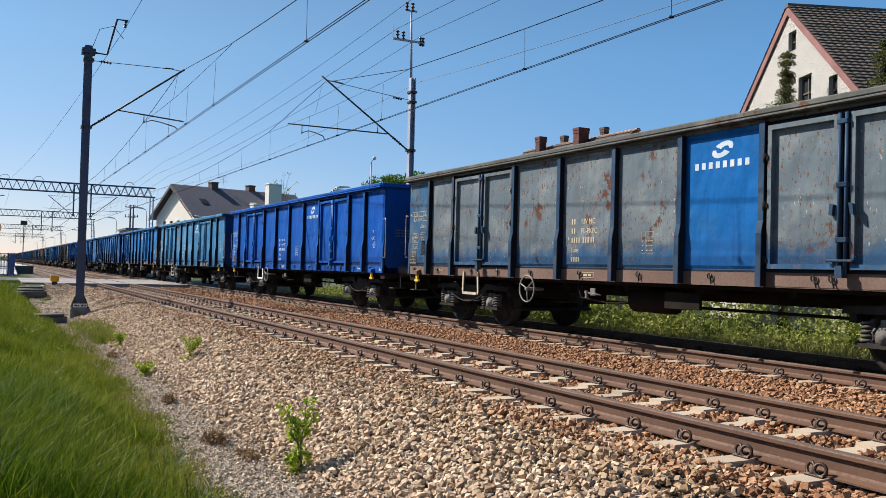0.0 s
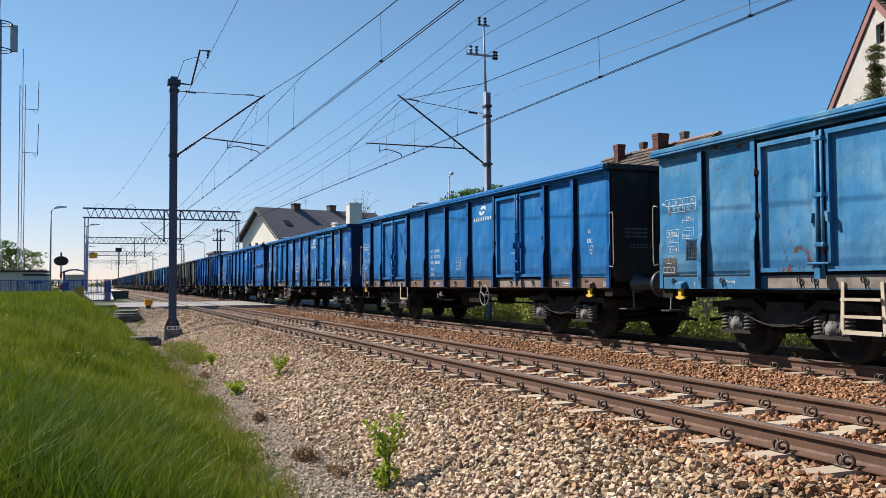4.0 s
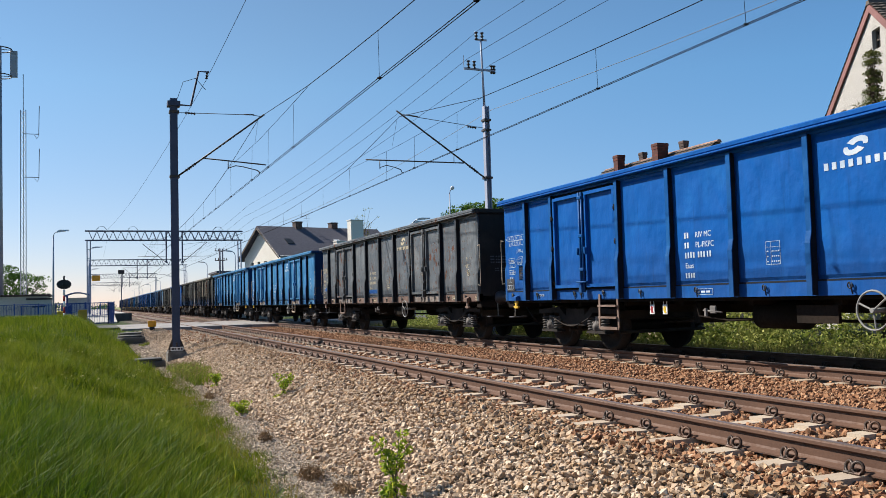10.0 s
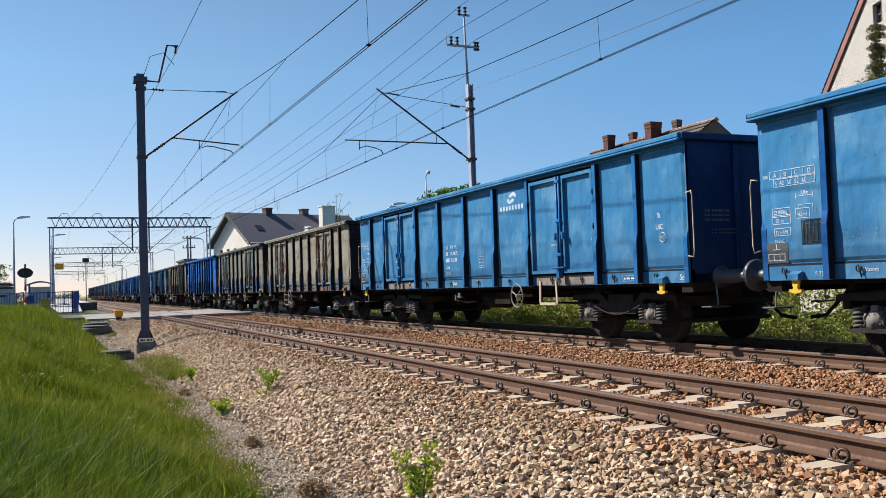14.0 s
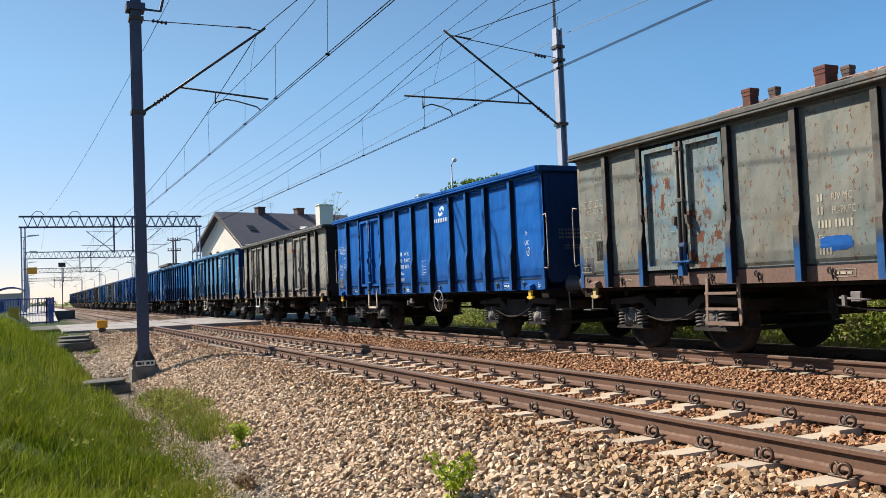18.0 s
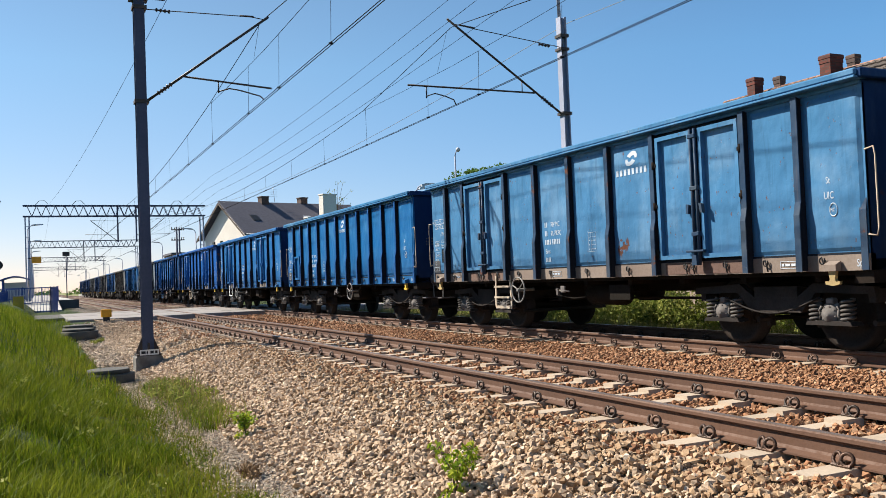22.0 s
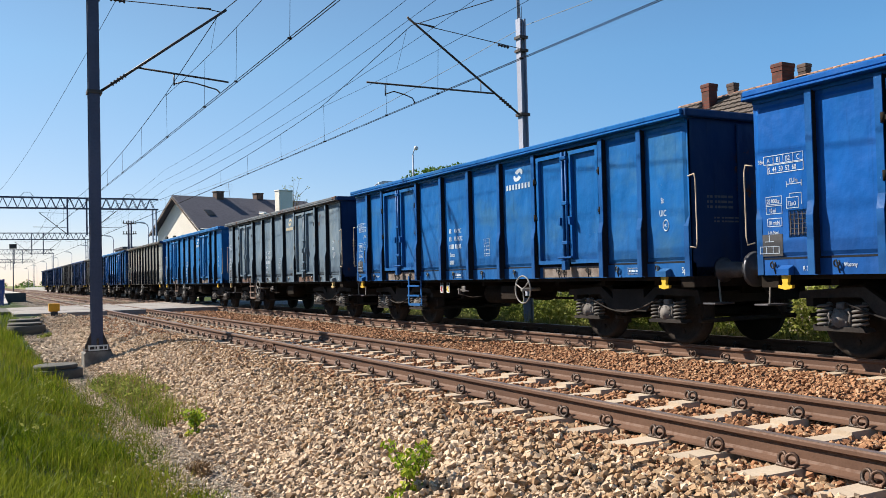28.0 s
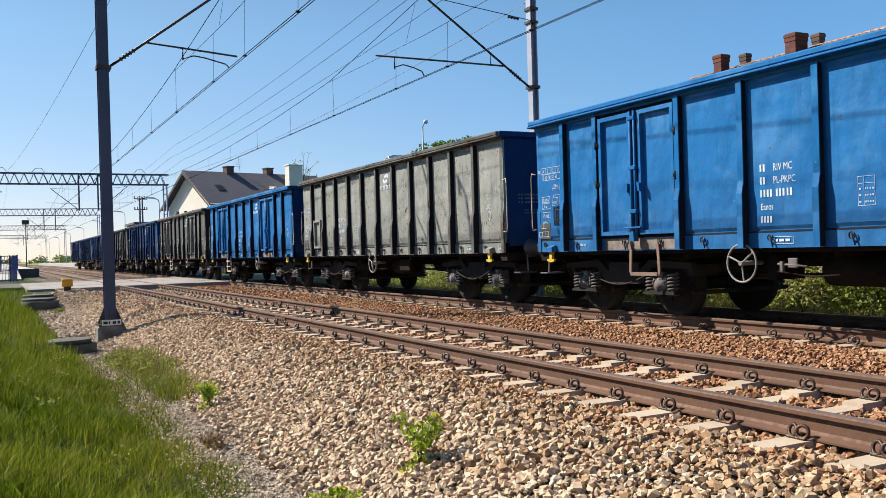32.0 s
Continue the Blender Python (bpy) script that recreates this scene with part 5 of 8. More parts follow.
LOCK, HINGE = lock_mesh(), hinge_mesh()
SIDE = Matrix(((0, 0, -1, 0), (-1, 0, 0, 0), (0, 1, 0, 0), (0, 0, 0, 1)))      # lettering plane of the wall towards the bank


def bars_mesh(name, rows, material):
    """Rows of short painted dashes: (left, bottom, height, lengths and gaps in turn)."""
    bm = B()
    for x, y, h, runs in rows:
        for k, w in enumerate(runs):
            if k % 2 == 0:
                box(bm, x, x + w, y, y + h, 0, 0.003)
            x += w
    return mesh_of(name, bm, material)


def rim_rows(x, y, w, h, t=0.012):
    return [(x, y, t, (w,)), (x, y + h - t, t, (w,)), (x, y, h, (t,)), (x + w - t, y, h, (t,))]


def emblem_mesh(material):
    """Two facing curved blades."""
    bm = B()
    for q in (1, -1):
        outer = [(q * 0.145 * math.cos(a), q * 0.11 * math.sin(a)) for a in np.linspace(0.0, math.pi * 0.86, 9)]
        inner = [(q * (0.06 * math.cos(a) + 0.03), q * (0.045 * math.sin(a) + 0.0)) for a in np.linspace(math.pi * 0.95, 0.1, 8)]
        vs = [bm.verts.new((x + 0.55 * y, y, 0.0015)) for x, y in outer + inner]
        bm.faces.new(vs)
    return mesh_of("emblem", bm, material)


# words and figures of the data panel: text, height, across, up
NOTES_A = (("58nt", 0.07, -0.52, 1.0), ("A", 0.085, -0.33, 1.0), ("B1", 0.085, -0.14, 1.0), ("B2", 0.085, 0.05, 1.0), ("C", 0.085, 0.27, 1.0), ("S  44  50  52  60", 0.085, -0.31, 0.89),
           ("12,7m", 0.07, 0.1, 0.74), ("73m3", 0.075, 0.06, 0.47), ("20 000kg", 0.07, -0.36, 0.52), ("10 pl", 0.07, -0.32, 0.41), ("20 mkN", 0.07, -0.34, 0.26), ("(-14,04m-)", 0.055, -0.36, 0.15))
NOTES_B = (("58t", 0.07, -0.52, 1.0), ("A", 0.085, -0.33, 1.0), ("B", 0.085, -0.14, 1.0), ("C", 0.085, 0.05, 1.0), ("D", 0.085, 0.27, 1.0), ("S  42  50  52  60", 0.085, -0.31, 0.89),
           ("12,8m", 0.07, 0.1, 0.74), ("74,5m3", 0.065, 0.05, 0.47), ("22 000kg", 0.07, -0.36, 0.52), ("35 m", 0.07, -0.32, 0.41), ("35 mkN", 0.07, -0.34, 0.26), ("35,7m2", 0.06, -0.36, 0.15))
def patch_mesh(seed):
    """A smear of fresh paint with a ragged outline."""
    r = random.Random(seed)
    bm = B()
    ring_ = []
    for a in np.linspace(0, math.tau, 40, endpoint=False):
        c, q = math.cos(a), math.sin(a)
        d = (abs(c) ** 5 + abs(q) ** 5) ** -0.2 * r.uniform(.86, 1.06)
        ring_.append(bm.verts.new((0.13 * c * d, 0.085 * q * d, 0.001)))
    bm.faces.new(ring_)
    return mesh_of("paint_patch", bm, M_UNDER)


BAND = bars_mesh('paint_band', [(-0.42, -0.06, 0.12, (0.84,))], M_UNDER)
bm = B()
box(bm, -HW + 0.10, -HW + 0.112, -0.062, 0.062, 0.72, 0.88, 0.004)
rod(bm, (-HW + 0.106, -0.045, 0.87), (-HW + 0.106, -0.045, 1.0), 0.006, 5)
rod(bm, (-HW + 0.106, 0.045, 0.87), (-HW + 0.106, 0.045, 1.0), 0.006, 5)
TAG = mesh_of("brake_tag", bm, M_WHITE)
bm = B()
prism(bm, [(-0.04, 0.74), (0.015, 0.74), (0.045, 0.80), (0.02, 0.86), (-0.03, 0.84), (-0.015, 0.79)], 'x', -HW + 0.095, -HW + 0.0995)
TAG_MARK = mesh_of("tag_mark", bm, M_YELLOW)
bm = B()
for z in (2.04, 1.97, 1.90, 1.76, 1.71):
    x = -1.12 if z > 1.8 else -1.0
    for run, gap in ((0.03, 0.02), (0.05, 0.04), (0.04, 0.015), (0.05, 0.015), (0.11, 0.02), (0.09, 0.0)):
        box(bm, x, x + run, -0.003, 0.0, z, z + (0.035 if z > 1.8 else 0.022))
        x += run + gap
END_NOTE = mesh_of("inspection_note", bm, M_NOTE)
PATCHES = [patch_mesh(k) for k in range(3)]
MARKS = {}
for mat_ in (M_MARK, M_MARK_OCHRE, M_MARK_FADED, M_MARK_RUSTY):
    MARKS[mat_.name] = dict(
        emblem=emblem_mesh(mat_),
        word=bars_mesh("wordmark", [(-0.40, -0.005, 0.092, (0.056, 0.046) * 8)], mat_),
        number=bars_mesh("painted_number", [(-0.46, 0.31, 0.09, (0.038, 0.032) * 2), (-0.46, 0.155, 0.09, (0.038, 0.032) * 2), (-0.46, -0.31, 0.08, (0.036, 0.03) * 4),
                         (-0.46, 0.0, 0.09, (0.038, 0.032) * 3 + (0.038, 0.085) + (0.038, 0.032) * 2 + (0.038, 0.05, 0.03, 0.036, 0.036))], mat_),
        table=bars_mesh("load_table", rim_rows(-0.17, 0, 0.34, 0.32, .005) + [(-0.17, 0.24, 0.004, (0.34,)), (-0.05, 0, 0.32, (0.004,))] +
                        [(-0.15, 0.035 + .07 * k, 0.018, (0.04, 0.08, 0.025, 0.02, 0.02, 0.03, 0.025, 0.025, 0.03)) for k in range(3)], mat_),
        data=bars_mesh("data_panel", rim_rows(-0.40, 0.98, 0.80, 0.105, .007) + rim_rows(-0.33, 0.87, 0.73, 0.105, .007) + [(x, 0.98, 0.105, (0.006,)) for x in (-0.2, 0.0, 0.2)] +
                       rim_rows(-0.38, 0.50, 0.33, 0.10, .007) + rim_rows(-0.38, 0.39, 0.33, 0.10, .007) + rim_rows(-0.36, 0.24, 0.30, 0.10, .007) +
                       [(0.05, 0.72, 0.007, (0.3,)), (0.05, 0.69, 0.07, (0.007, 0.286, 0.007))] + rim_rows(0.04, 0.44, 0.24, 0.13, .007) + [(0.1, 0.61, 0.006, (0.24,)), (0.335, 0.48, 0.13, (0.006,)), (0.1, 0.57, 0.04, (0.006,))], mat_),
        field=bars_mesh("brake_symbol", rim_rows(-0.13, 0.05, 0.26, 0.09, .008) + [(-0.045, 0.05, 0.09, (0.007, 0.083, 0.007)), (-0.06, 0.19, 0.008, (0.12,)), (-0.004, 0.19, 0.08, (0.008,))], mat_),
        small=bars_mesh("revision_field", rim_rows(-0.2, 0, 0.4, 0.09, .006) + [(-0.17, 0.03, 0.03, (0.05, 0.03, 0.1, 0.03, 0.09))], mat_),
        ring=mesh_of("round_sign", ring(B(), (0, 0, 0), (0, 0, 1), 0.075, 0.009, 18, 4), mat_))


def mark(me, wagon, y, z, sx=1.0, out=0.0, label="", name=""):
    ob = part(name or me.name.split('.')[0], me, None, wagon, label)
    ob.matrix_basis = Matrix.Translation((-HW - 0.0135 - out, y, z)) @ SIDE @ Matrix.Diagonal((sx, 1, 1, 1))
    if "painted_number" in ob.name or "wordmark" in ob.name or "revision" in ob.name or "lettering" in ob.name:
        tagged(ob, label, "", "", "stuff")
    return ob


def shared(name, me, wagon, y=0.0, turn=False, paint=None, label=""):
    """A part on a shared mesh, shifted along the wagon, or turned to its other side."""
    ob = part(name, me, None, wagon, label)
    ob.matrix_basis = Matrix.Translation((0, y, 0)) @ (pose(0, 0, 0, 0, 0, 180) if turn else Matrix.Identity(4))
    if paint is not None:
        paint_own(ob, paint)
    return ob


ROLLING = []          # wheelsets to be turned


def build_wagon(index, spec):
    """An open high-sided bogie wagon."""
    st = STOCK_A if index <= 9 else STOCK_B
    s, bl = st.s, st.bl
    kind = spec.get("kind", "doors")
    body = spec["body"]
    posts = spec.get("posts", P_POST_NAVY if body in (P_BLUE_A, P_BLUE_B, P_BLUE_SCR, P_BLUE_MID, P_LIGHT) else body)
    sill = spec.get("sill", M_SILL_RUST)
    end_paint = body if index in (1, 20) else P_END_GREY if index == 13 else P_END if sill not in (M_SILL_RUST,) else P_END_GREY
    marks = MARKS[spec.get("marks", M_MARK).name]
    mtl = spec.get("marks", M_MARK)
    w = thing("goods_wagon", spec["label"], "wagon", "wagons of the goods train")
    bays = PLAIN if kind == "plain" else WIDE if kind == "rails" else SINGLE if kind == "one_door" else BAYS
    u = bay_edges(bays)
    at = [bl / 2 - (a + b) / 2 * s for a, b in zip(u, u[1:])]
    for side in (False, True):
        for k, width in enumerate(bays):
            y = at[k]
            if width in (1.8, 2.0) and not (kind == "one_door" and k == 7):
                for q in (-1, 1):
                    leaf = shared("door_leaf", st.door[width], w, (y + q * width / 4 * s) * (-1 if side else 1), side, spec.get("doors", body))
                    if not side:
                        for z in (1.32, 2.0, 2.6):
                            shared("hinge", HINGE, leaf, q * (width / 4 - 0.04) * s).location.z = z
                shared("door_lock", LOCK, w, y * (-1 if side else 1), side, posts)
                if not side:
                    shared("threshold_plate", st.threshold, w, y, False, body if index in (1, 6, 12) else spec.get("threshold"), "" if index in (1, 6, 12) else "scraped bare steel plate under the doors")
                    for q in (-0.5, 0.36):
                        shared("rope_hook", st.hook, w, y + q * s)
            elif width == 1.8:
                for q in (-1, 1):
                    shared("wall_panel", st.half_panel, w, (y + q * 0.45 * s) * (-1 if side else 1), side, body)
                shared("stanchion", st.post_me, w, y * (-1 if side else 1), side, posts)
            else:
                own = spec.get("odd", {}).get(k)
                shared("wall_panel", st.panel[width], w, y * (-1 if side else 1), side, own or body)
        for a in u[1:-1]:
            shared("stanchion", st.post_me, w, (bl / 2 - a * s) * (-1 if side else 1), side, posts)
        for e in (-1, 1):
            shared("corner_post", st.post_me, w, e * (bl / 2 - 0.05), side, posts).matrix_basis @= Matrix.Translation((0.115, 0, 0))
        shared("side_sill", st.sill, w, 0, side, sill)
        shared("sill_seam", st.seam, w, 0, side)
        shared("cap_rail", st.cap, w, 0, side, spec.get("cap", body))
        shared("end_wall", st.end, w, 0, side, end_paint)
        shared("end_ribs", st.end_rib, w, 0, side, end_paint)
        shared("grab_rail", st.grab, w, 0, side, spec.get("grab"))
        gr = shared("grab_rail", st.grab, w, 0, side, spec.get("grab"))
        gr.matrix_basis = gr.matrix_basis @ Matrix.Translation((2 * HW + 0.04, 0, 0))
        shared("coupling", st.coupling, w, 0, side)
        shared("air_hose", st.air_hose, w, 0, side)
        for x in (0, 2.2):
            tr = shared("shunter_step", st.tread, w, 0, side)
            hg = shared("step_hanger", st.tread_rod, w, 0, side)
            for q in (tr, hg):
                q.matrix_basis = q.matrix_basis @ Matrix.Translation((x, 0, 0))
        shared("hand_hold", st.rung, w, 0, side)
        rg = shared("hand_hold", st.rung, w, 0, side)
        rg.matrix_basis = rg.matrix_basis @ Matrix.Translation((0.1, 0, -1.02))
        for x in (-0.875, 0.875):
            bf = shared("buffer", st.buffer, w, 0, side)
            bf.matrix_basis = bf.matrix_basis @ Matrix.Translation((x, 0, 0))
    if kind == "plain":
        lf = shared("hatch_door", st.hatch, w, at[1] - 0.02, False, spec.get("doors", body))
        lf.matrix_basis @= Matrix.Translation((-0.03, 0, 0))
    if kind == "rails":
        for k in (0, -1):
            shared("stiffening_rail", st.mid_rail, w, at[k], False, posts)
    shared("floor", st.floor, w)
    shared("main_girder", st.girder, w)
    for k in range(-4, 5):
        shared("cross_member", st.crossbar, w, k * 1.35 * s)
    for side in (False, True):
        shared("solebar", st.solebar, w, 0, side)
        shared("headstock", st.headstock, w, 0, side)
    shared("brake_gear", st.brake, w)
    shared("brake_lever", st.lever, w, 0.55 * s)
    hw = shared("brake_wheel", st.handwheel, w, 0, False, spec.get("wheel"))
    hw.matrix_basis = Matrix.Translation((-HW - 0.06, bl / 2 - spec.get("wheel_u", 8.4) * s, 0.80))
    stp = None if kind == "plain" else shared("step", st.stirrup if spec.get("stirrup") else st.step, w, 0, False, spec.get("step"))
    if stp:
        stp.matrix_basis = Matrix.Translation((-HW + 0.02, bl / 2 - spec.get("step_u", 3.65) * s, 0))
    for e in (-1, 1):
        shared("tow_hook", st.bracket, w, e * (bl / 2 - 0.5 * s), False, spec.get("hook"))
        shared("hook_cowl", st.cowl, w, e * (bl / 2 - 0.5 * s), False, sill)
    for k in range(len(bays)):
        shared("rope_hook", st.hook, w, at[k] + 0.18)
    cy = at[0] - (0.24 if kind != "rails" else 0.5) * s
    shared("label_holder", st.card, w, cy)
    tagged(shared("label_grid", st.card_grid, w, cy), "", "", "", "stuff")
    # lettering
    if spec.get("lettered", True):
        tagged(shared("inspection_note", END_NOTE, w, -bl / 2 - 0.0005), "faded painted lines of inspection dates", "", "", "stuff")
        if kind == "plain":
            a_num, a_tab, a_logo, a_uic = 3, 4, 6, 11
        elif kind == "rails":
            a_num, a_tab, a_logo, a_uic = 3, 4, 5, 7
        else:
            a_num, a_tab, a_logo, a_uic = 4, 5, 6, 9
        fit = 0.86 * s * min(1.0, bays[0] / 1.05 if kind == 'doors' else 1.0)
        dy, dz, df = (0.0, 1.32, fit) if kind != "rails" else (0.6 * s, 0.96, fit * 0.8)
        mark(marks["data"], w, at[0] + dy, dz, df, 0, "painted table of load limits")
        for txt, size, u, v in spec.get("notes", NOTES_A if index % 2 else NOTES_B):
            mark(text_mesh(txt, size, mtl), w, at[0] + dy - u * df, dz + v, df, 0.001, "", "lettering")
        cy = at[0] - (0.24 if kind != "rails" else 0.5) * s
        shared("brake_data_field", st.brake_panel, w, cy + (0.5 if kind != "rails" else 0.42) * s, False, None, "dark grey field with white brake symbols")
        mark(marks["field"], w, cy + (0.5 if kind != "rails" else 0.42) * s, 1.19, 1.1, 0.004)
        for db in (2, 7):
            if kind in ("doors", "rails") and index % 2:
                mark(text_mesh("OTWARTE", 0.06, mtl), w, at[min(db, len(at) - 2)] + 0.36 * s, 1.72, fit, 0.005, "", "lettering")
        mark(text_mesh("Wazony", 0.07, mtl), w, at[1] + 0.12 * s, 1.07, fit, -0.004, "", "lettering")
        mark(text_mesh("R 35m", 0.075, mtl), w, at[0] - 0.25 * s, 1.035, fit, -0.004, "", "lettering")
        nz = 1.60 if kind != "rails" else 1.42
        mark(marks["number"], w, at[a_num], nz, fit, 0, "painted wagon number as plain bars")
        mark(text_mesh("RIV MC" if kind != "rails" else "TEN", 0.125, mtl), w, at[a_num] + 0.18 * fit, nz + 0.31, fit, 0, "", "lettering")
        mark(text_mesh("Eanos" if index > 15 else "Eaos", 0.115, mtl), w, at[a_num] + 0.46 * fit, nz - 0.155, fit, 0, "", "lettering")
        mark(text_mesh("PL-PKPC", 0.125, mtl), w, at[a_num] + 0.18 * fit, nz + 0.155, fit, 0, "", "lettering")
        mark(marks["table"], w, at[a_tab], nz - 0.18, fit * 0.85)
        logo = MARKS[spec.get("logo", mtl).name]
        mark(logo["emblem"], w, at[a_logo], 2.80, fit * 1.3, 0, "emblem of two facing curved blades")
        mark(logo["word"], w, at[a_logo], 2.56, 0.86 * bays[a_logo] * s, 0, "company wordmark as plain bars")
        mark(text_mesh("UIC", 0.12, mtl), w, at[a_uic] + 0.14 * s, 1.82, fit, 0, "", "lettering")
        mark(text_mesh("St", 0.11, mtl), w, at[a_uic] + 0.10 * s, 2.0, fit, 0, "", "lettering")
        mark(marks["ring"], w, at[a_uic], 1.69, fit)
        mark(text_mesh("MC", 0.06, mtl), w, at[a_uic] + 0.05 * s, 1.67, fit, 0, "", "lettering")
        mark(text_mesh("Sp", 0.12, mtl), w, at[-1] - 0.3 * s, 1.03, fit, -0.004, "", "lettering")
        mark(marks["small"], w, at[-2] - 0.2 * s, 1.03, fit, -0.004)
        mark(marks["small"], w, at[4], 1.03, fit, -0.004)
    for k, far in enumerate(spec.get("tags", ())):
        tg = shared("brake_tag", TAG, w, bl / 2 - far * s, False, None, "white enamel tag with a worn %s mark" % ("yellow" if k else "red"))
        shared("tag_mark", TAG_MARK, tg, 0, False, M_YELLOW if k else M_TAG_RED)
    for bay, up, size in spec.get("bands", ()):
        bd = mark(BAND, w, at[bay], up, size, 0.0005, "fresh blue painted-over band")
        paint_own(bd, P_BLUE_A)
    for k, (bay, up, size) in enumerate(spec.get("patches", ())):
        pt = mark(PATCHES[k % 3], w, at[bay] + 0.1 * s, up, size, 0.001, spec.get("patch_label", "bright blue paint smear"))
        paint_own(pt, spec.get("patch_paint", P_BLUE_A))
    # bogies
    for e in (-1, 1):
        bg = part("bogie", st.bogie, None, w)
        bg.matrix_basis = Matrix.Translation((0, e * st.bogie_y, 0))
        part("cable", st.hose, None, bg)
        for y in (-st.wb, st.wb):
            ws = part("wheelset", st.wheelset, None, bg)
            ws.matrix_basis = Matrix.Translation((0, y, 0.46))
            ROLLING.append((ws, index, y))
            for x in (-1.06, 1.06):
                ab = part("axlebox", st.axlebox, None, bg)
                ab.matrix_basis = Matrix.Translation((x, y, 0.46)) @ (Matrix.Identity(4) if x < 0 else pose(0, 0, 0, 0, 0, 180))
                se = part("spring_seat", st.seat, None, bg)
                se.matrix_basis = Matrix.Translation((x, y, 0.50))
                for dy in (-0.21, 0.21):
                    sp = part("coil_spring", st.spring, None, bg)
                    sp.matrix_basis = Matrix.Translation((x + 0.02 * (1 if x > 0 else -1), y + dy * 1.1, 0.50))
    return w


# end walls darker than the body: their shade is put into the paint
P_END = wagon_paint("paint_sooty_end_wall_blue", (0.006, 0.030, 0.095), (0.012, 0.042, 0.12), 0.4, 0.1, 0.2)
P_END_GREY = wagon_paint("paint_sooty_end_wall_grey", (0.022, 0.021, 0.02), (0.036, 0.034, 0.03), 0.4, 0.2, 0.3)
P_BLUE_A = wagon_paint("paint_bright_blue", (0.002, 0.074, 0.285), (0.006, 0.097, 0.325), 0.3, 0.0, 0.2)
P_BLUE_VIVID = wagon_paint("paint_vivid_blue", (0.001, 0.062, 0.300), (0.003, 0.082, 0.345), 0.3, 0.0, 0.2)
P_BLUE_B = wagon_paint("paint_clean_blue", (0.003, 0.088, 0.28), (0.022, 0.105, 0.235), 0.45, 0.0, 0.25)
P_BLUE_SCR = wagon_paint("paint_scratched_blue", (0.004, 0.098, 0.265), (0.030, 0.155, 0.335), 0.45, 0.0, 0.6)
P_BLUE_MID = wagon_paint("paint_dull_blue", (0.009, 0.110, 0.295), (0.036, 0.155, 0.345), 0.5, 0.0, 0.5, scars=0.06)
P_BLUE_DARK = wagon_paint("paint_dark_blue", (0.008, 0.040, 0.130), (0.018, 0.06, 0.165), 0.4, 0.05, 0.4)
P_BLOTCH = wagon_paint("paint_blotched_blue", (0.004, 0.078, 0.265), (0.02, 0.115, 0.30), 0.4, 0.0, 0.4, blotch=(0.20, 0.29, 0.31))
P_LIGHT = wagon_paint("paint_light_blue", (0.030, 0.148, 0.305), (0.075, 0.205, 0.345), 0.55, 0.0, 0.55, scars=0.06)
P_TEAL = wagon_paint("paint_teal_blue", (0.030, 0.142, 0.285), (0.082, 0.205, 0.325), 0.6, 0.2, 0.7, scars=0.05)
P_TEAL_DARK = wagon_paint("paint_faded_steel_blue", (0.045, 0.155, 0.295), (0.095, 0.21, 0.345), 0.5, 0.1, 0.6, scars=0.1)
P_GREY = wagon_paint("paint_weathered_grey", (0.100, 0.126, 0.146), (0.165, 0.187, 0.195), 0.5, 0.42, 1.1, low=(0.025, 0.078, 0.16), low_z=1.5, scars=0.8)
P_BLUE_GRIMY = wagon_paint("paint_grimy_rust_flecked_blue", (0.022, 0.080, 0.165), (0.075, 0.115, 0.15), 0.6, 0.38, 0.6, scars=0.55)
P_GREY_BLUE = wagon_paint("paint_grey_blue", (0.105, 0.150, 0.195), (0.155, 0.190, 0.212), 0.55, 0.1, 0.4, scars=0.05)
P_GREY_DARK = wagon_paint("paint_dark_grey", (0.092, 0.104, 0.116), (0.150, 0.160, 0.166), 0.5, 0.5, 0.7, scars=0.6)
P_BROWN = wagon_paint("paint_brown_grey_rusted", (0.200, 0.190, 0.158), (0.255, 0.237, 0.194), 0.5, 0.2, 0.35, low=(0.08, 0.15, 0.20), low_z=1.15, scars=0.75, warm=(0.23, 0.185, 0.13))
P_BROWN_DOOR = wagon_paint("paint_flaking_rusty_doors", (0.21, 0.205, 0.178), (0.23, 0.21, 0.17), 0.5, 0.95, 0.5, scars=0.4)
P_OLIVE = wagon_paint("paint_greenish_grey", (0.145, 0.147, 0.130), (0.185, 0.182, 0.156), 0.5, 0.12, 0.35, low=(0.07, 0.14, 0.18), low_z=1.1, blotch=(0.12, 0.155, 0.15), scars=0.95, warm=(0.16, 0.14, 0.105))
P_OLIVE_DOOR = wagon_paint("paint_flaking_teal_doors", (0.13, 0.17, 0.175), (0.18, 0.195, 0.18), 0.5, 0.8, 0.6, blotch=(0.06, 0.16, 0.25), scars=0.8)
P_BEIGE = wagon_paint("paint_beige_grey", (0.180, 0.180, 0.165), (0.225, 0.220, 0.198), 0.5, 0.5, 0.4, scars=0.7)
P_PALE = wagon_paint("paint_pale_grey", (0.205, 0.215, 0.200), (0.285, 0.285, 0.262), 0.5, 0.25, 0.6, scars=0.75)
P_BLACKISH = wagon_paint("paint_sooty_grey", (0.045, 0.049, 0.054), (0.08, 0.083, 0.084), 0.4, 0.3, 0.5)
P_CAP_BEIGE = wagon_paint("paint_dusty_beige_cap", (0.19, 0.18, 0.15), (0.25, 0.232, 0.19), 0.5, 0.25, 0.6, scars=0.35)
P_TRIM_GREY = wagon_paint("paint_grey_cap", (0.085, 0.086, 0.080), (0.135, 0.132, 0.118), 0.5, 0.5, 0.8, scars=0.3)
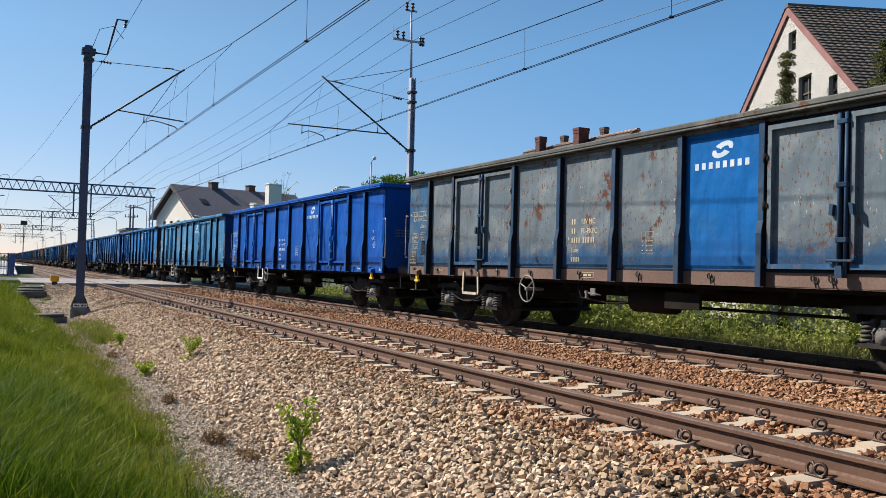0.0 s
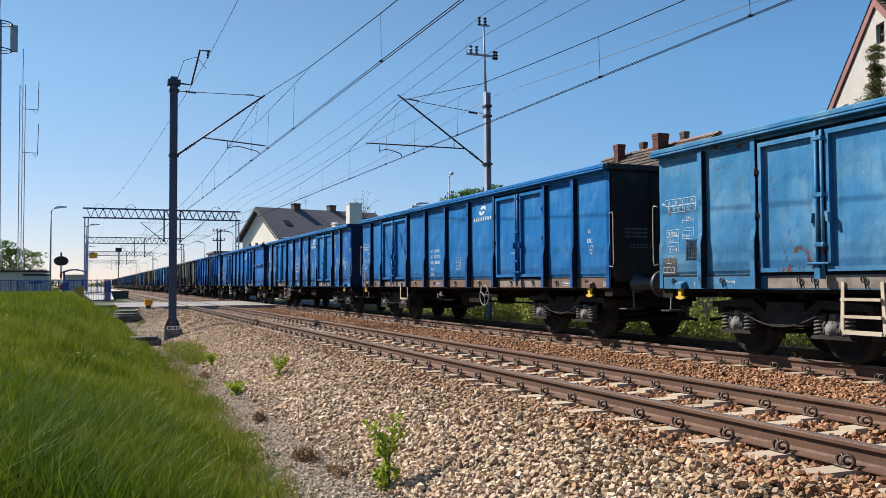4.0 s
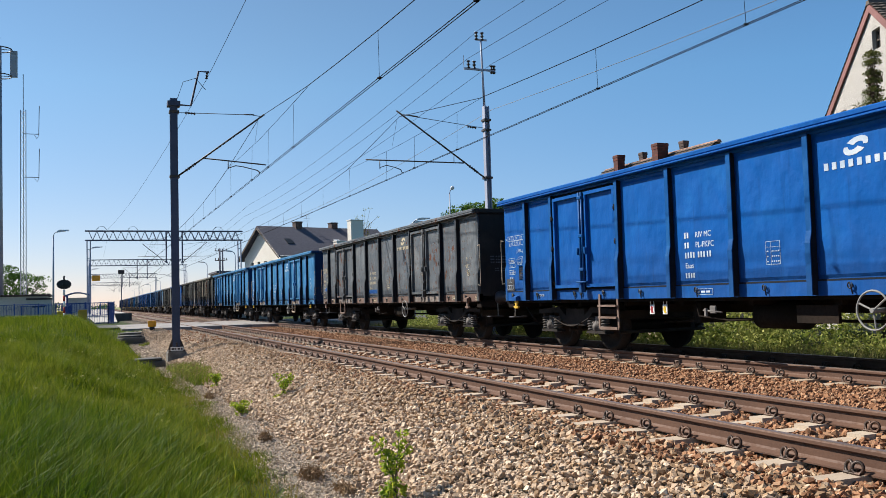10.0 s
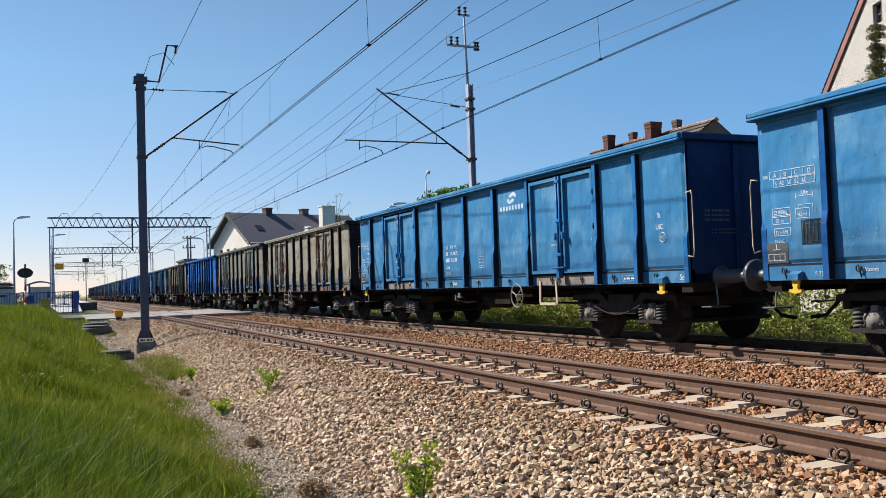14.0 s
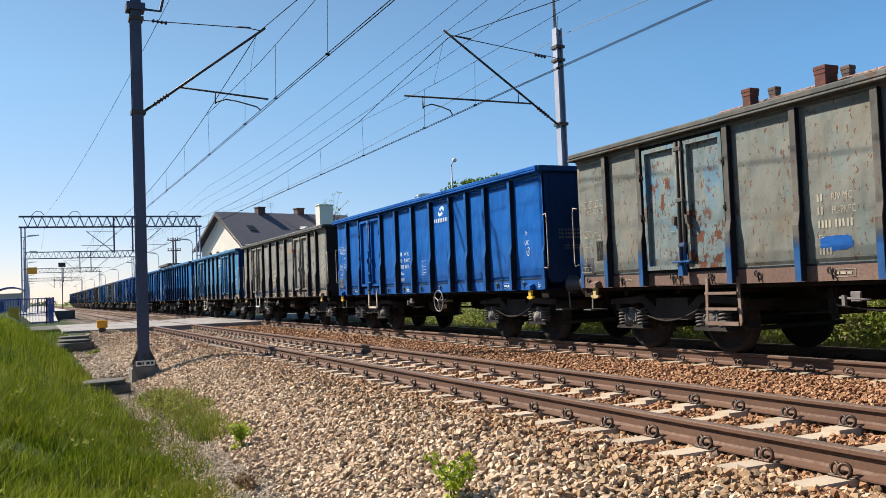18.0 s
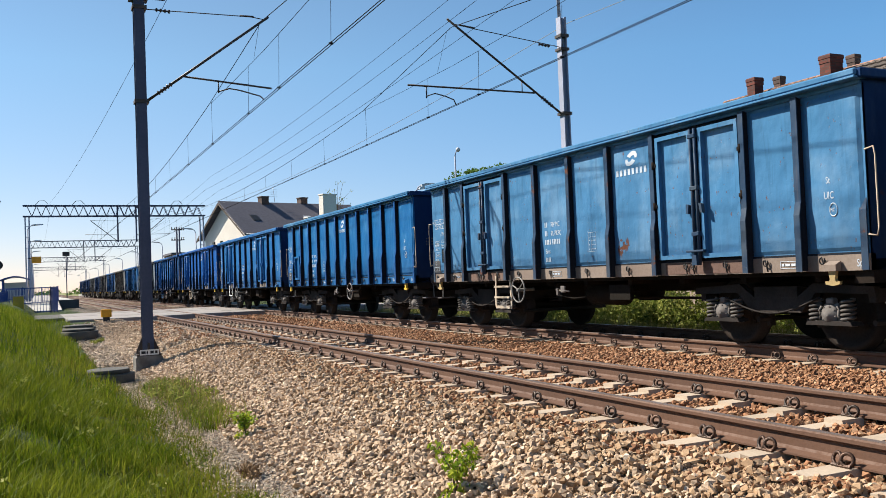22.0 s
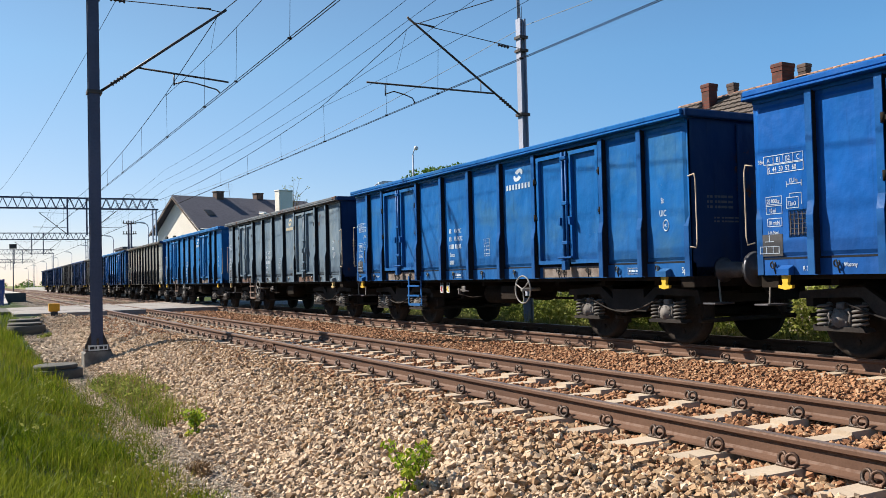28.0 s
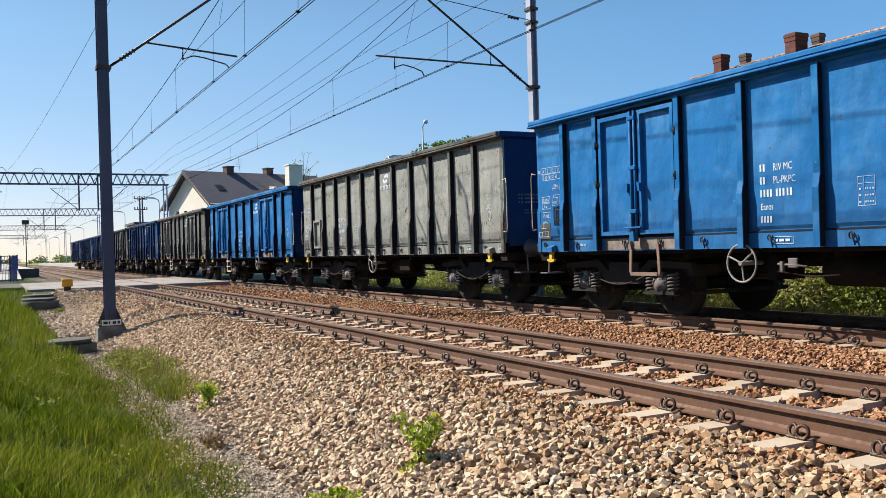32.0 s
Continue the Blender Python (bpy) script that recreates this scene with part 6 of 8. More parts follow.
P_POST_BLUE = wagon_paint("paint_blue_posts_worn", (0.022, 0.048, 0.09), (0.05, 0.07, 0.095), 0.5, 0.4, 0.6)
P_POST_BROWN = wagon_paint("paint_sooty_posts", (0.085, 0.08, 0.072), (0.13, 0.118, 0.10), 0.5, 0.3, 0.5, low=(0.012, 0.075, 0.21), low_z=1.5, scars=0.4)
P_POST_NAVY = wagon_paint("paint_grimy_blue_posts", (0.004, 0.068, 0.225), (0.010, 0.09, 0.26), 0.5, 0.0, 0.4)

SPECS = [
    dict(label="weathered grey open wagon with blue end panels and rust spots", body=P_GREY, posts=P_POST_BLUE, odd={0: P_BLUE_GRIMY, 6: P_BLUE_B}, sill=M_SILL_RUST, threshold=M_SILL_RUST, logo=M_MARK, cap=P_TRIM_GREY, marks=M_MARK_OCHRE, wheel_u=4.35, step_u=2.55, stirrup=True),
    dict(label="bright clean blue open wagon with paired side doors", body=P_BLUE_VIVID, posts=P_BLUE_A, sill=P_BLUE_VIVID, wheel_u=4.3, step=M_WHITE, stirrup=True, step_u=3.6),
    dict(label="faded teal-blue open wagon with scuffed sill", body=P_TEAL, sill=P_TEAL, wheel_u=4.2, step_u=3.4, patches=((2, 2.05, .7), (3, 2.35, .8), (7, 2.2, .5), (4, 1.75, .6), (9, 1.9, .6)), patch_paint=M_RUST_PATCH, patch_label='ochre-brown rust patch'),
    dict(label="dull blue dented open wagon with brown sill", body=P_BLUE_MID, sill=M_SILL_RUST, wheel_u=8.4, stirrup=True, step_u=3.6),
    dict(label="blue open wagon blotched with pale paint patches", body=P_BLOTCH, posts=P_BLUE_MID, cap=P_BLUE_MID, doors=P_BLUE_MID, sill=P_BLUE_MID, wheel_u=4.5, step_u=3.7, step=M_STEP_DARK),
    dict(label="blue open wagon with a rail across its end panels", body=P_BLUE_B, sill=P_BLUE_B, kind="rails", wheel_u=8.4, step_u=3.1),
    dict(label="bright blue open wagon with white lettering", body=P_BLUE_A, sill=P_BLUE_A, wheel_u=8.4, step=M_STEP_DARK, step_u=3.55, tags=(4.5, 4.8)),
    dict(label="sooty dark grey open wagon with faded ochre lettering", body=P_GREY_DARK, posts=P_BLACKISH, sill=M_SILL_RUST, marks=M_MARK_OCHRE, bands=((4, 1.36, 1.3), (0, 1.54, 0.42)), hook=M_STEP_DARK, wheel_u=8.4, step=M_STEP_DARK, stirrup=True, step_u=2.5),
    dict(label="light blue open wagon with beige scuffed sill", body=P_LIGHT, sill=P_LIGHT, wheel_u=8.5, stirrup=True, step_u=9.4),
    dict(label="light blue open wagon, lightly worn", body=P_LIGHT, posts=P_BLUE_MID, sill=P_LIGHT, wheel_u=8.4, stirrup=True, step_u=9.4),
    dict(label="brown-grey heavily rusted open wagon with dark posts", body=P_BROWN, posts=P_POST_BROWN, cap=P_CAP_BEIGE, hook=M_HOOK, threshold=M_SILL_RUST, marks=M_MARK_FADED, logo=M_MARK_RUSTY, wheel_u=4.35, step=M_STEP_DARK, grab=M_STEP, doors=P_BROWN_DOOR, patches=((7, 1.3, .8),)),
    dict(label="greenish grey rust-streaked open wagon with rust-brown sill", body=P_OLIVE, posts=P_POST_BROWN, cap=P_TRIM_GREY, hook=M_HOOK, threshold=M_SILL_RUST, marks=M_MARK_FADED, logo=M_MARK_RUSTY, wheel_u=8.4, step=M_STEP_DARK, doors=P_OLIVE_DOOR, patches=((4, 1.42, 1.7), (9, 1.62, .8), (9, 1.40, .45), (6, 1.3, .5), (2, 1.35, .8), (7, 1.3, .7))),
    dict(label="bright blue open wagon with one pair of doors", body=P_BLUE_A, sill=P_BLUE_A, kind="one_door", wheel_u=7.9, stirrup=True, step_u=3.2),
    dict(label="beige-grey open wagon with blue smears on its doors", body=P_BEIGE, posts=P_TRIM_GREY, cap=P_TRIM_GREY, hook=M_HOOK, sill=M_SILL_PALE, wheel_u=4.35, step=M_WHITE, marks=M_MARK_OCHRE, logo=M_MARK_RUSTY, patches=((2, 1.14, 1.5), (4, 1.28, .5), (3, 1.2, .5)), stirrup=True, step_u=2.7),
    dict(label="faded steel-blue open wagon with scuffed sill", body=P_TEAL_DARK, posts=P_POST_BLUE, hook=M_HOOK, threshold=M_SILL_RUST, sill=M_SILL_PALE, wheel_u=4.35, step=M_STEP),
    dict(label="scratched blue open wagon with closed ribbed walls and a hatch", body=P_BLUE_SCR, sill=P_BLUE_SCR, cap=P_TEAL, kind="plain", wheel_u=7.6, tags=(5.75,)),
    dict(label="blue open wagon with paired doors", body=P_BLUE_MID, sill=P_BLUE_MID, wheel_u=4.2, stirrup=True, step_u=2.65, step=M_WHITE),
    dict(label="bright blue open wagon with scuffed brown sill", body=P_BLUE_A, sill=P_BLUE_A, wheel_u=4.6),
    dict(label="bright blue open wagon with white lettering", body=P_BLUE_B, sill=P_BLUE_B, wheel_u=8.4, step=P_BLUE_B, tags=(4.75, 5.05)),
    dict(label="grey-blue weathered open wagon with rusty sill", body=P_GREY_BLUE, posts=P_GREY_BLUE, sill=P_GREY_BLUE, cap=P_GREY_DARK, logo=M_MARK_OCHRE, threshold=M_SILL_RUST, hook=M_HOOK, wheel_u=4.5, step=M_STEP_DARK),
    dict(label="worn blue open wagon with a bent grab rail", body=P_BLUE_MID, posts=P_BLUE_SCR, sill=P_BLUE_MID, wheel_u=5.1, stirrup=True, step_u=3.05, step=M_STEP_DARK),
    dict(label="pale grey open wagon with closed ribbed walls and a hatch", body=P_PALE, posts=P_TRIM_GREY, sill=P_PALE, cap=P_TRIM_GREY, kind="plain", wheel_u=6.0),
    dict(label="worn blue open wagon", body=P_BLUE_MID, sill=P_BLUE_MID),
    dict(label="dusty grey-brown open wagon", body=P_TRIM_GREY, posts=P_GREY_DARK),
    dict(label="dark blue open wagon", body=P_BLUE_DARK, sill=P_BLUE_DARK),
    dict(label="sooty dark open wagon", body=P_BLACKISH, posts=P_GREY_DARK),
    dict(label="dull blue open wagon", body=P_BLUE_DARK, sill=P_BLUE_DARK),
    dict(label="dark blue open wagon", body=P_BLUE_DARK, sill=P_BLUE_DARK, kind="plain"),
    dict(label="blue open wagon at the end of the train", body=P_BLUE_DARK, sill=P_BLUE_DARK),
]
WAGONS = [build_wagon(k, spec) for k, spec in enumerate(SPECS)]


def lead(t):
    """Where the far end of the tenth wagon's body stands at t seconds."""
    def early(q):
        return -56.30 + PITCH_A * 9 - 10.0574 * (q - 7) - 0.01702 * (q - 7) ** 2

    def late(q):
        return -171.11 + PITCH_B * 9 - 8.0861 * (q - 24) - 0.01336 * (q - 24) ** 2
    if t <= 13.5:
        return early(t)
    if t >= 15.5:
        return late(t)
    a, b, h = early(13.5), late(15.5), 2.0
    va, vb = (early(13.5) - early(13.4)) / 0.1 * h, (late(15.6) - late(15.5)) / 0.1 * h
    u = (t - 13.5) / h
    return a * (2 * u ** 3 - 3 * u ** 2 + 1) + va * (u ** 3 - 2 * u ** 2 + u) + b * (3 * u ** 2 - 2 * u ** 3) + vb * (u ** 3 - u ** 2)


def motions():
    times = sorted({k * 0.5 for k in range(65)} | {13.75, 14.25, 14.75, 15.25})
    for k, w in enumerate(WAGONS):
        st = STOCK_A if k <= 9 else STOCK_B
        off = (k - 9) * (PITCH_A if k <= 9 else PITCH_B) - st.bl / 2
        walk(w, [(t, pose(FAR_X, lead(t) + off, 0)) for t in times])
    spin = [k / 15 for k in range(481)]
    turn = [-(lead(t) - lead(0)) / 0.46 for t in spin]
    for ws, k, y in ROLLING:
        if 0 <= k <= 22:
            walk(ws, [(t, pose(0, y, 0.46, math.degrees(a), 0, 0)) for t, a in zip(spin, turn)])


# ---- overhead line ----
SUPPORTS = (-33.0, 24.5, 80.0, 136.0, 192.0, 250.0)
NEAR_WIRE, FAR_WIRE = (5.17, 5.5), (10.25, 5.62)
CARRY = {0: 7.42, 1: 7.72}          # height of the carrier wire at its supports


def insulator(bm, p, q, r=0.055, n=4):
    """A string of ribbed discs from p to q."""
    p, q = Vector(p), Vector(q)
    d = (q - p)
    prof = []
    L = d.length
    for k in range(n):
        a = L * (k + 0.15) / n
        prof += [(a, r * 0.45), (a + L * 0.25 / n, r), (a + L * 0.45 / n, r), (a + L * 0.6 / n, r * 0.45)]
    lathe(bm, p, d, prof, 10)
    return bm


def build_mast_near(x=2.36, y=24.5):
    e = thing("overhead_line_mast", "dark grey steel mast on a concrete plinth beside the track", "mast", "overhead line masts")
    g = -0.80
    bm = B()
    prism(bm, [(x - .29, g), (x + .29, g), (x + .29, -.42), (x + .25, -.38), (x - .25, -.38), (x - .29, -.42)], 'y', y - .3, y + .3)
    part("plinth", bm, M_CONCRETE_BLOTCHED, e, "chipped concrete plinth with dark blotches")
    bm = B()
    w, d, t = 0.115, 0.13, 0.016
    h = t / 2
    prism(bm, [(x - w, y - d), (x + w, y - d), (x + w, y - d + t), (x + h, y - d + t), (x + h, y + d - t), (x + w, y + d - t), (x + w, y + d), (x - w, y + d), (x - w, y + d - t), (x - h, y + d - t), (x - h, y - d + t), (x - w, y - d + t)], 'z', -.36, 7.9)
    part("column", bm, M_MAST, e)
    bm = B()
    box(bm, x - .26, x + .26, y - .26, y + .26, -.38, -.34)
    for q in (-1, 1):
        prism(bm, [(x + q * w, -.34), (x + q * .25, -.34), (x + q * .24, -.26), (x + q * w, 0.05)], 'y', y - .02, y + .02)
        for yy in (-.2, .2):
            rod(bm, (x + q * .2, y + yy, -.36), (x + q * .2, y + yy, -.24), 0.022, 6)
        box(bm, x - .02, x + .02, y + q * d, y + q * .24, -.34, -.1)
    part("base_plate", bm, M_STEEL_DARK, e)
    bm = B()
    box(bm, x - .2, x + .2, y - .275, y - .265, -.36, -.24)
    pl = part("number_plate", bm, M_WHITE, e, "white enamel plate")
    bm = B()
    for a, b in ((-.17, -.08), (-.06, -.03), (.02, .09), (.12, .17)):
        box(bm, x + a, x + b, y - .282, y - .276, -.33, -.27)
    tagged(part("plate_bars", bm, M_BLACK, pl), "", "", "", "stuff")
    # cantilever
    tip = Vector((5.24, y, 7.46))
    bm = B()
    low = Vector((x + .12, y, 5.34))
    way = (tip - low).normalized()
    rod(bm, low, tip + way * .12, 0.030, 8)
    pipe(bm, [(3.3, y, 5.96), (5.36, y, 5.8)], 0.022)
    box(bm, x - w - .03, x + w + .05, y - d - .03, y + d + .03, 5.28, 5.36)
    box(bm, x - w - .03, x + w + .05, y - d - .03, y + d + .03, 7.42, 7.5)
    part("cantilever_tube", bm, M_STEEL_DARK, e)
    bm = B()
    pipe(bm, [(x + .1, y, 7.45), (4.9, y, 7.5), tip], 0.011)
    rod(bm, (4.65, y, 7.5), (4.98, y, 7.51), 0.022)
    part("top_tie", bm, M_STEEL_DARK, e)
    bm = B()
    insulator(bm, low + way * .3, low + way * .72, 0.052, 5)
    part("cantilever_insulator", bm, M_INSULATOR, e)
    bm = B()
    insulator(bm, (x + .35, y, 7.46), (x + .72, y, 7.44), 0.045, 4)
    part("tie_insulator", bm, M_INSULATOR, e)
    bm = B()
    pipe(bm, [(4.1, y, 5.88), (4.1, y, 5.62), (4.12, y, 5.66), (4.35, y, 5.74), (4.6, y, 5.71), (5.08, y, 5.6), (5.16, y, 5.52)], 0.016)
    part("steady_arm", bm, M_STEEL_DARK, e)
    # bracket of the feeder wire
    bm = B()
    pipe(bm, [(x, y, 7.72), (x + .55, y, 7.70), (x + .82, y, 8.88), (x + 1.16, y, 8.88)], 0.035)
    box(bm, x - .2, x + .2, y - .2, y + .2, 7.64, 7.8)
    part("feeder_bracket", bm, M_MAST, e)
    bm = B()
    insulator(bm, (x + 1.1, y, 8.86), (x + 1.06, y, 8.62), 0.05, 3)
    part("feeder_insulator", bm, M_INSULATOR, e)
    bm = B()
    pipe(bm, [(x + .12, y - .1, 7.9), (x + .3, y - .15, 8.45), (x + .7, y - .15, 8.6), (x + 1.02, y - .1, 8.25)], 0.01)
    part("jumper_cable", bm, M_WIRE, e)
    bm = B()
    pipe(bm, [(x + .2, y - .25, -.5), (x + .8, y + .7, -.62), (x + 1.5, y + 2.2, -.35), (NEAR_X - RAIL - .1, y + 4.0, -.12)], 0.016)
    part("bonding_cable", bm, M_BLACK, e, "black bonding cable to the rail")


def build_mast_far(x=13.72, y=24.5):
    e = thing("overhead_line_mast", "pale galvanised mast with a power line spike behind the train", "mast", "overhead line masts")
    bm = B()
    w, d = 0.1, 0.11
    prism(bm, [(x - w, y - d), (x - w + .03, y - d), (x - w + .03, y - .01), (x + w - .03, y - .01), (x + w - .03, y - d), (x + w, y - d), (x + w, y + d), (x + w - .03, y + d), (x + w - .03, y + .01), (x - w + .03, y + .01), (x - w + .03, y + d), (x - w, y + d)], 'z', -.35, 8.3)
    part("column", bm, M_MAST_LIGHT, e)
    bm = B()
    box(bm, x - .3, x + .3, y - .3, y + .3, -.62, -.34)
    part("plinth", bm, M_CONCRETE_GREY, e)
    bm = B()
    rod(bm, (x - .05, y, 8.2), (x - .12, y, 10.9), 0.05, 8, 0.035)
    box(bm, x - .85, x + .45, y - .035, y + .035, 9.66, 9.73)
    rod(bm, (x - .85, y, 9.7), (x - .86, y, 10.2), 0.012, 6)
    box(bm, x - .3, x + .12, y - .03, y + .03, 10.82, 10.88)
    part("spike", bm, M_MAST_LIGHT, e)
    for q in (-.66, -.42, .30, .40):
        bm = B()
        insulator(bm, (x + q, y, 9.68 if q < 0 else 9.55), (x + q, y, 10.05 if q < 0 else 9.93), 0.07, 3)
        part("line_insulator", bm, M_INSULATOR, e)
    for q in (-.3, -.06):
        bm = B()
        insulator(bm, (x + q, y, 10.8), (x + q, y, 11.18), 0.07, 3)
        part("line_insulator", bm, M_INSULATOR, e)
    low, tip = Vector((x - .15, y, 5.58)), Vector((10.3, y, 7.82))
    way = (tip - low).normalized()
    bm = B()
    rod(bm, low, tip + way * .2, 0.032, 8)
    pipe(bm, [(12.75, y, 6.1), (8.93, y, 6.1)], 0.024)
    box(bm, x - w - .06, x + w + .04, y - d - .04, y + d + .04, 5.52, 5.6)
    box(bm, x - w - .04, x + w + .04, y - d - .04, y + d + .04, 7.35, 7.42)
    box(bm, x - w - .04, x + w + .04, y - d - .04, y + d + .04, 7.72, 7.8)
    rod(bm, (12.35, y, 6.1), (12.35, y, 6.42), 0.014)
    part("cantilever_tube", bm, M_STEEL_DARK, e)
    bm = B()
    pipe(bm, [(x - .1, y, 7.46), (10.9, y, 7.74), tip], 0.011)
    rod(bm, (10.5, y, 7.8), (10.95, y, 7.76), 0.024)
    part("top_tie", bm, M_STEEL_DARK, e)
    bm = B()
    insulator(bm, low + way * .3, low + way * .75, 0.055, 5)
    part("cantilever_insulator", bm, M_INSULATOR, e)
    bm = B()
    insulator(bm, (x - .4, y, 7.45), (x - .8, y, 7.49), 0.045, 4)
    part("tie_insulator", bm, M_INSULATOR, e)
    bm = B()
    pipe(bm, [(9.45, y, 6.08), (9.45, y, 5.78), (9.47, y, 5.84), (9.7, y, 5.92), (10.0, y, 5.86), (10.24, y, 5.78), (10.3, y, 5.66)], 0.016)
    part("steady_arm", bm, M_STEEL_DARK, e)


def carrier_height(y, a, b, carry, zw):
    """Height of the carrier: steep beside its support, then a shallow sag to the middle of the span."""
    d, half = min(y - a, b - y), (b - a) / 2
    if d < 7.0:
        return carry + (6.82 - carry) * d / 7.0
    u = (d - 7.0) / (half - 7.0)
    return 6.82 - (6.82 - zw - 0.62) * (2 * u - u * u)


def catenary(name, xw, zw, carry, doubled, seed):
    """Contact wires and a sagging carrier with stitch wires and droppers, over all spans."""
    e = thing(name, "dark copper contact wires hung from a carrier wire by droppers", "overhead wire", "overhead wires")
    for dx in ((-.03, .03) if doubled else (0,)):
        bm = B()
        rod(bm, (xw + dx, SUPPORTS[0], zw), (xw + dx, SUPPORTS[-1], zw), 0.0085, 5)
        part("contact_wire", bm, M_WIRE, e)
    for a, b in zip(SUPPORTS, SUPPORTS[1:]):
        bm = B()
        ys = [a, a + 2.3, a + 4.6, a + 7] + [a + 7 + (b - a - 14) * k / 14 for k in range(1, 14)] + [b - 7, b - 4.6, b - 2.3, b]
        pipe(bm, [(xw, y, carrier_height(y, a, b, carry, zw)) for y in ys], 0.010, 5)
        part("carrier_wire", bm, M_WIRE, e)
    for s in SUPPORTS[1:3]:
        bm = B()
        pipe(bm, [(xw + .03, s - 7, 6.82), (xw + .03, s - 4, 6.76), (xw + .03, s, 6.71), (xw + .03, s + 4, 6.76), (xw + .03, s + 7, 6.82)], 0.007, 4)
        part("stitch_wire", bm, M_WIRE, e)
        for q in (-5.2, -1.4, 1.7):
            bm = B()
            rod(bm, (xw, s + q, zw), (xw + .03, s + q - .02, 6.73), 0.005, 4)
            box(bm, xw - .04, xw + .04, s + q - .02, s + q + .02, zw - .01, zw + .025)
            part("dropper", bm, M_WIRE, e)
        bm = B()
        pipe(bm, [(xw, s + .3, carry - .05), (xw + .02, s + 1.0, 6.75)], 0.004, 4)
        part("stitch_hanger", bm, M_WIRE, e)
    for a, b in zip(SUPPORTS[:3], SUPPORTS[1:4]):
        for y in np.arange(a + 6.7, b - 8.5, 4.7):
            bm = B()
            rod(bm, (xw, y, zw), (xw + .01, y + .05, carrier_height(y, a, b, carry, zw)), 0.005, 4)
            box(bm, xw - .04, xw + .04, y - .02, y + .02, zw - .01, zw + .025)
            part("dropper", bm, M_WIRE, e)


def long_wire(name, label, pts, r, material, sag=0.0):
    bm = B()
    out = []
    for p, q in zip(pts, pts[1:]):
        for i in range(13):
            u = i / 12
            out.append((p[0] + (q[0] - p[0]) * u, p[1] + (q[1] - p[1]) * u, p[2] + (q[2] - p[2]) * u - sag * 4 * u * (1 - u)))
    pipe(bm, out, r, 5)
    tagged(new(name, mesh_of(name, bm, material)), label, "overhead wire", "power line wires")


build_mast_near()
build_mast_far()
catenary("contact_line", NEAR_WIRE[0], NEAR_WIRE[1], CARRY[0], True, 1)
catenary("contact_line", FAR_WIRE[0], FAR_WIRE[1], CARRY[1], True, 2)
for xo, zo in ((-.66, 10.1), (.35, 9.98), (-.2, 11.22)):
    long_wire("power_wire", "thin dark power line wire", [(13.72 + xo, -33, zo + .2), (13.72 + xo, 24.5, zo), (13.9 + xo, 78, zo - .8), (14.0 + xo, 140, zo - 1.2)], 0.0085, M_WIRE, 0.5)
long_wire("return_wire", "pale aluminium return wire", [(13.95, -33, 7.7), (13.95, 24.5, 8.17), (13.6, 80, 8.0), (13.6, 136, 8.0)], 0.009, M_WIRE_ALU, 0.75)
long_wire("feeder_wire", "dark feeder wire along the masts", [(2.6, -33, 8.75), (3.42, 24.5, 8.6), (1.3, 80, 8.35), (1.3, 136, 8.3)], 0.007, M_WIRE, 0.5)


def build_gantry(y, x0, x1, z, seed):
    """A lattice gantry across the tracks with two drop tubes."""
    e = thing("lattice_gantry", "grey steel lattice gantry over the tracks", "gantry", "gantries over the tracks")
    h = 0.85 if y < 100 else 0.9
    for x in (x0, x1):
        bm = B()
        for dx in (-.14, .14):
            box(bm, x + dx - .05, x + dx + .05, y - .12, y + .12, -.8, z - h)
        n = 9
        for k in range(n):
            za = -.4 + (z - h + .4) * k / n
            zb = -.4 + (z - h + .4) * (k + 1) / n
            box(bm, x - .14, x + .14, y - .13, y - .11, za, za + .06)
        part("post", bm, M_MAST_LIGHT, e)
    bm = B()
    for zz in (z, z - h):
        for yy in (-.22, .22):
            box(bm, x0 - .3, x1 + .3, y + yy - .045, y + yy + .045, zz - .05, zz + .05)
    part("chord", bm, M_MAST, e)
    bm = B()
    n = int((x1 - x0) / 0.34)
    for k in range(n):
        a, b = x0 + (x1 - x0) * k / n, x0 + (x1 - x0) * (k + 1) / n
        for yy in (-.22, .22):
            if k % 2 == 0:
                rod(bm, (a, y + yy, z), (b, y + yy, z - h), 0.032, 4)
            else:
                rod(bm, (a, y + yy, z - h), (b, y + yy, z), 0.032, 4)
    part("lattice", bm, M_MAST, e)
    for x in (NEAR_X + 0.9, NEAR_X + 2.35):
        bm = B()
        box(bm, x - .06, x + .06, y - .06, y + .06, z - 3.0, z + .02)
        part("drop_tube", bm, M_MAST, e)
    for x, t in ((NEAR_X + 0.9, (NEAR_X - 1.2, z - 1.2)), (NEAR_X + 2.35, (FAR_X + .2, z - 1.0))):
        bm = B()
        rod(bm, (x, y, z - 2.95), (t[0], y, t[1]), 0.03, 6)
        rod(bm, (x, y, z - 1.25), (t[0], y, t[1]), 0.012, 5)
        pipe(bm, [(x, y, z - 2.4), (t[0] - .4 if t[0] < x else t[0] + .4, y, z - 2.35)], 0.018)
        part("cantilever_tube", bm, M_STEEL_DARK, e)
    if y < 100:
        bm = B()
        for x in (x0 + .6, x0 + 3.3, x1 - 2.5):
            pipe(bm, [(x, y, z + .05), (x + .3, y, z + .4), (x + .7, y, z + .42), (x + .95, y, z + .1)], 0.02)
        part("jumper_loop", bm, M_WIRE, e)


build_gantry(80.0, -0.4, 13.1, 8.08, 1)
build_gantry(136.0, -0.5, 13.4, 8.3, 2)
build_gantry(205.0, -0.6, 13.6, 8.6, 3)
build_gantry(285.0, -0.6, 13.8, 8.8, 4)


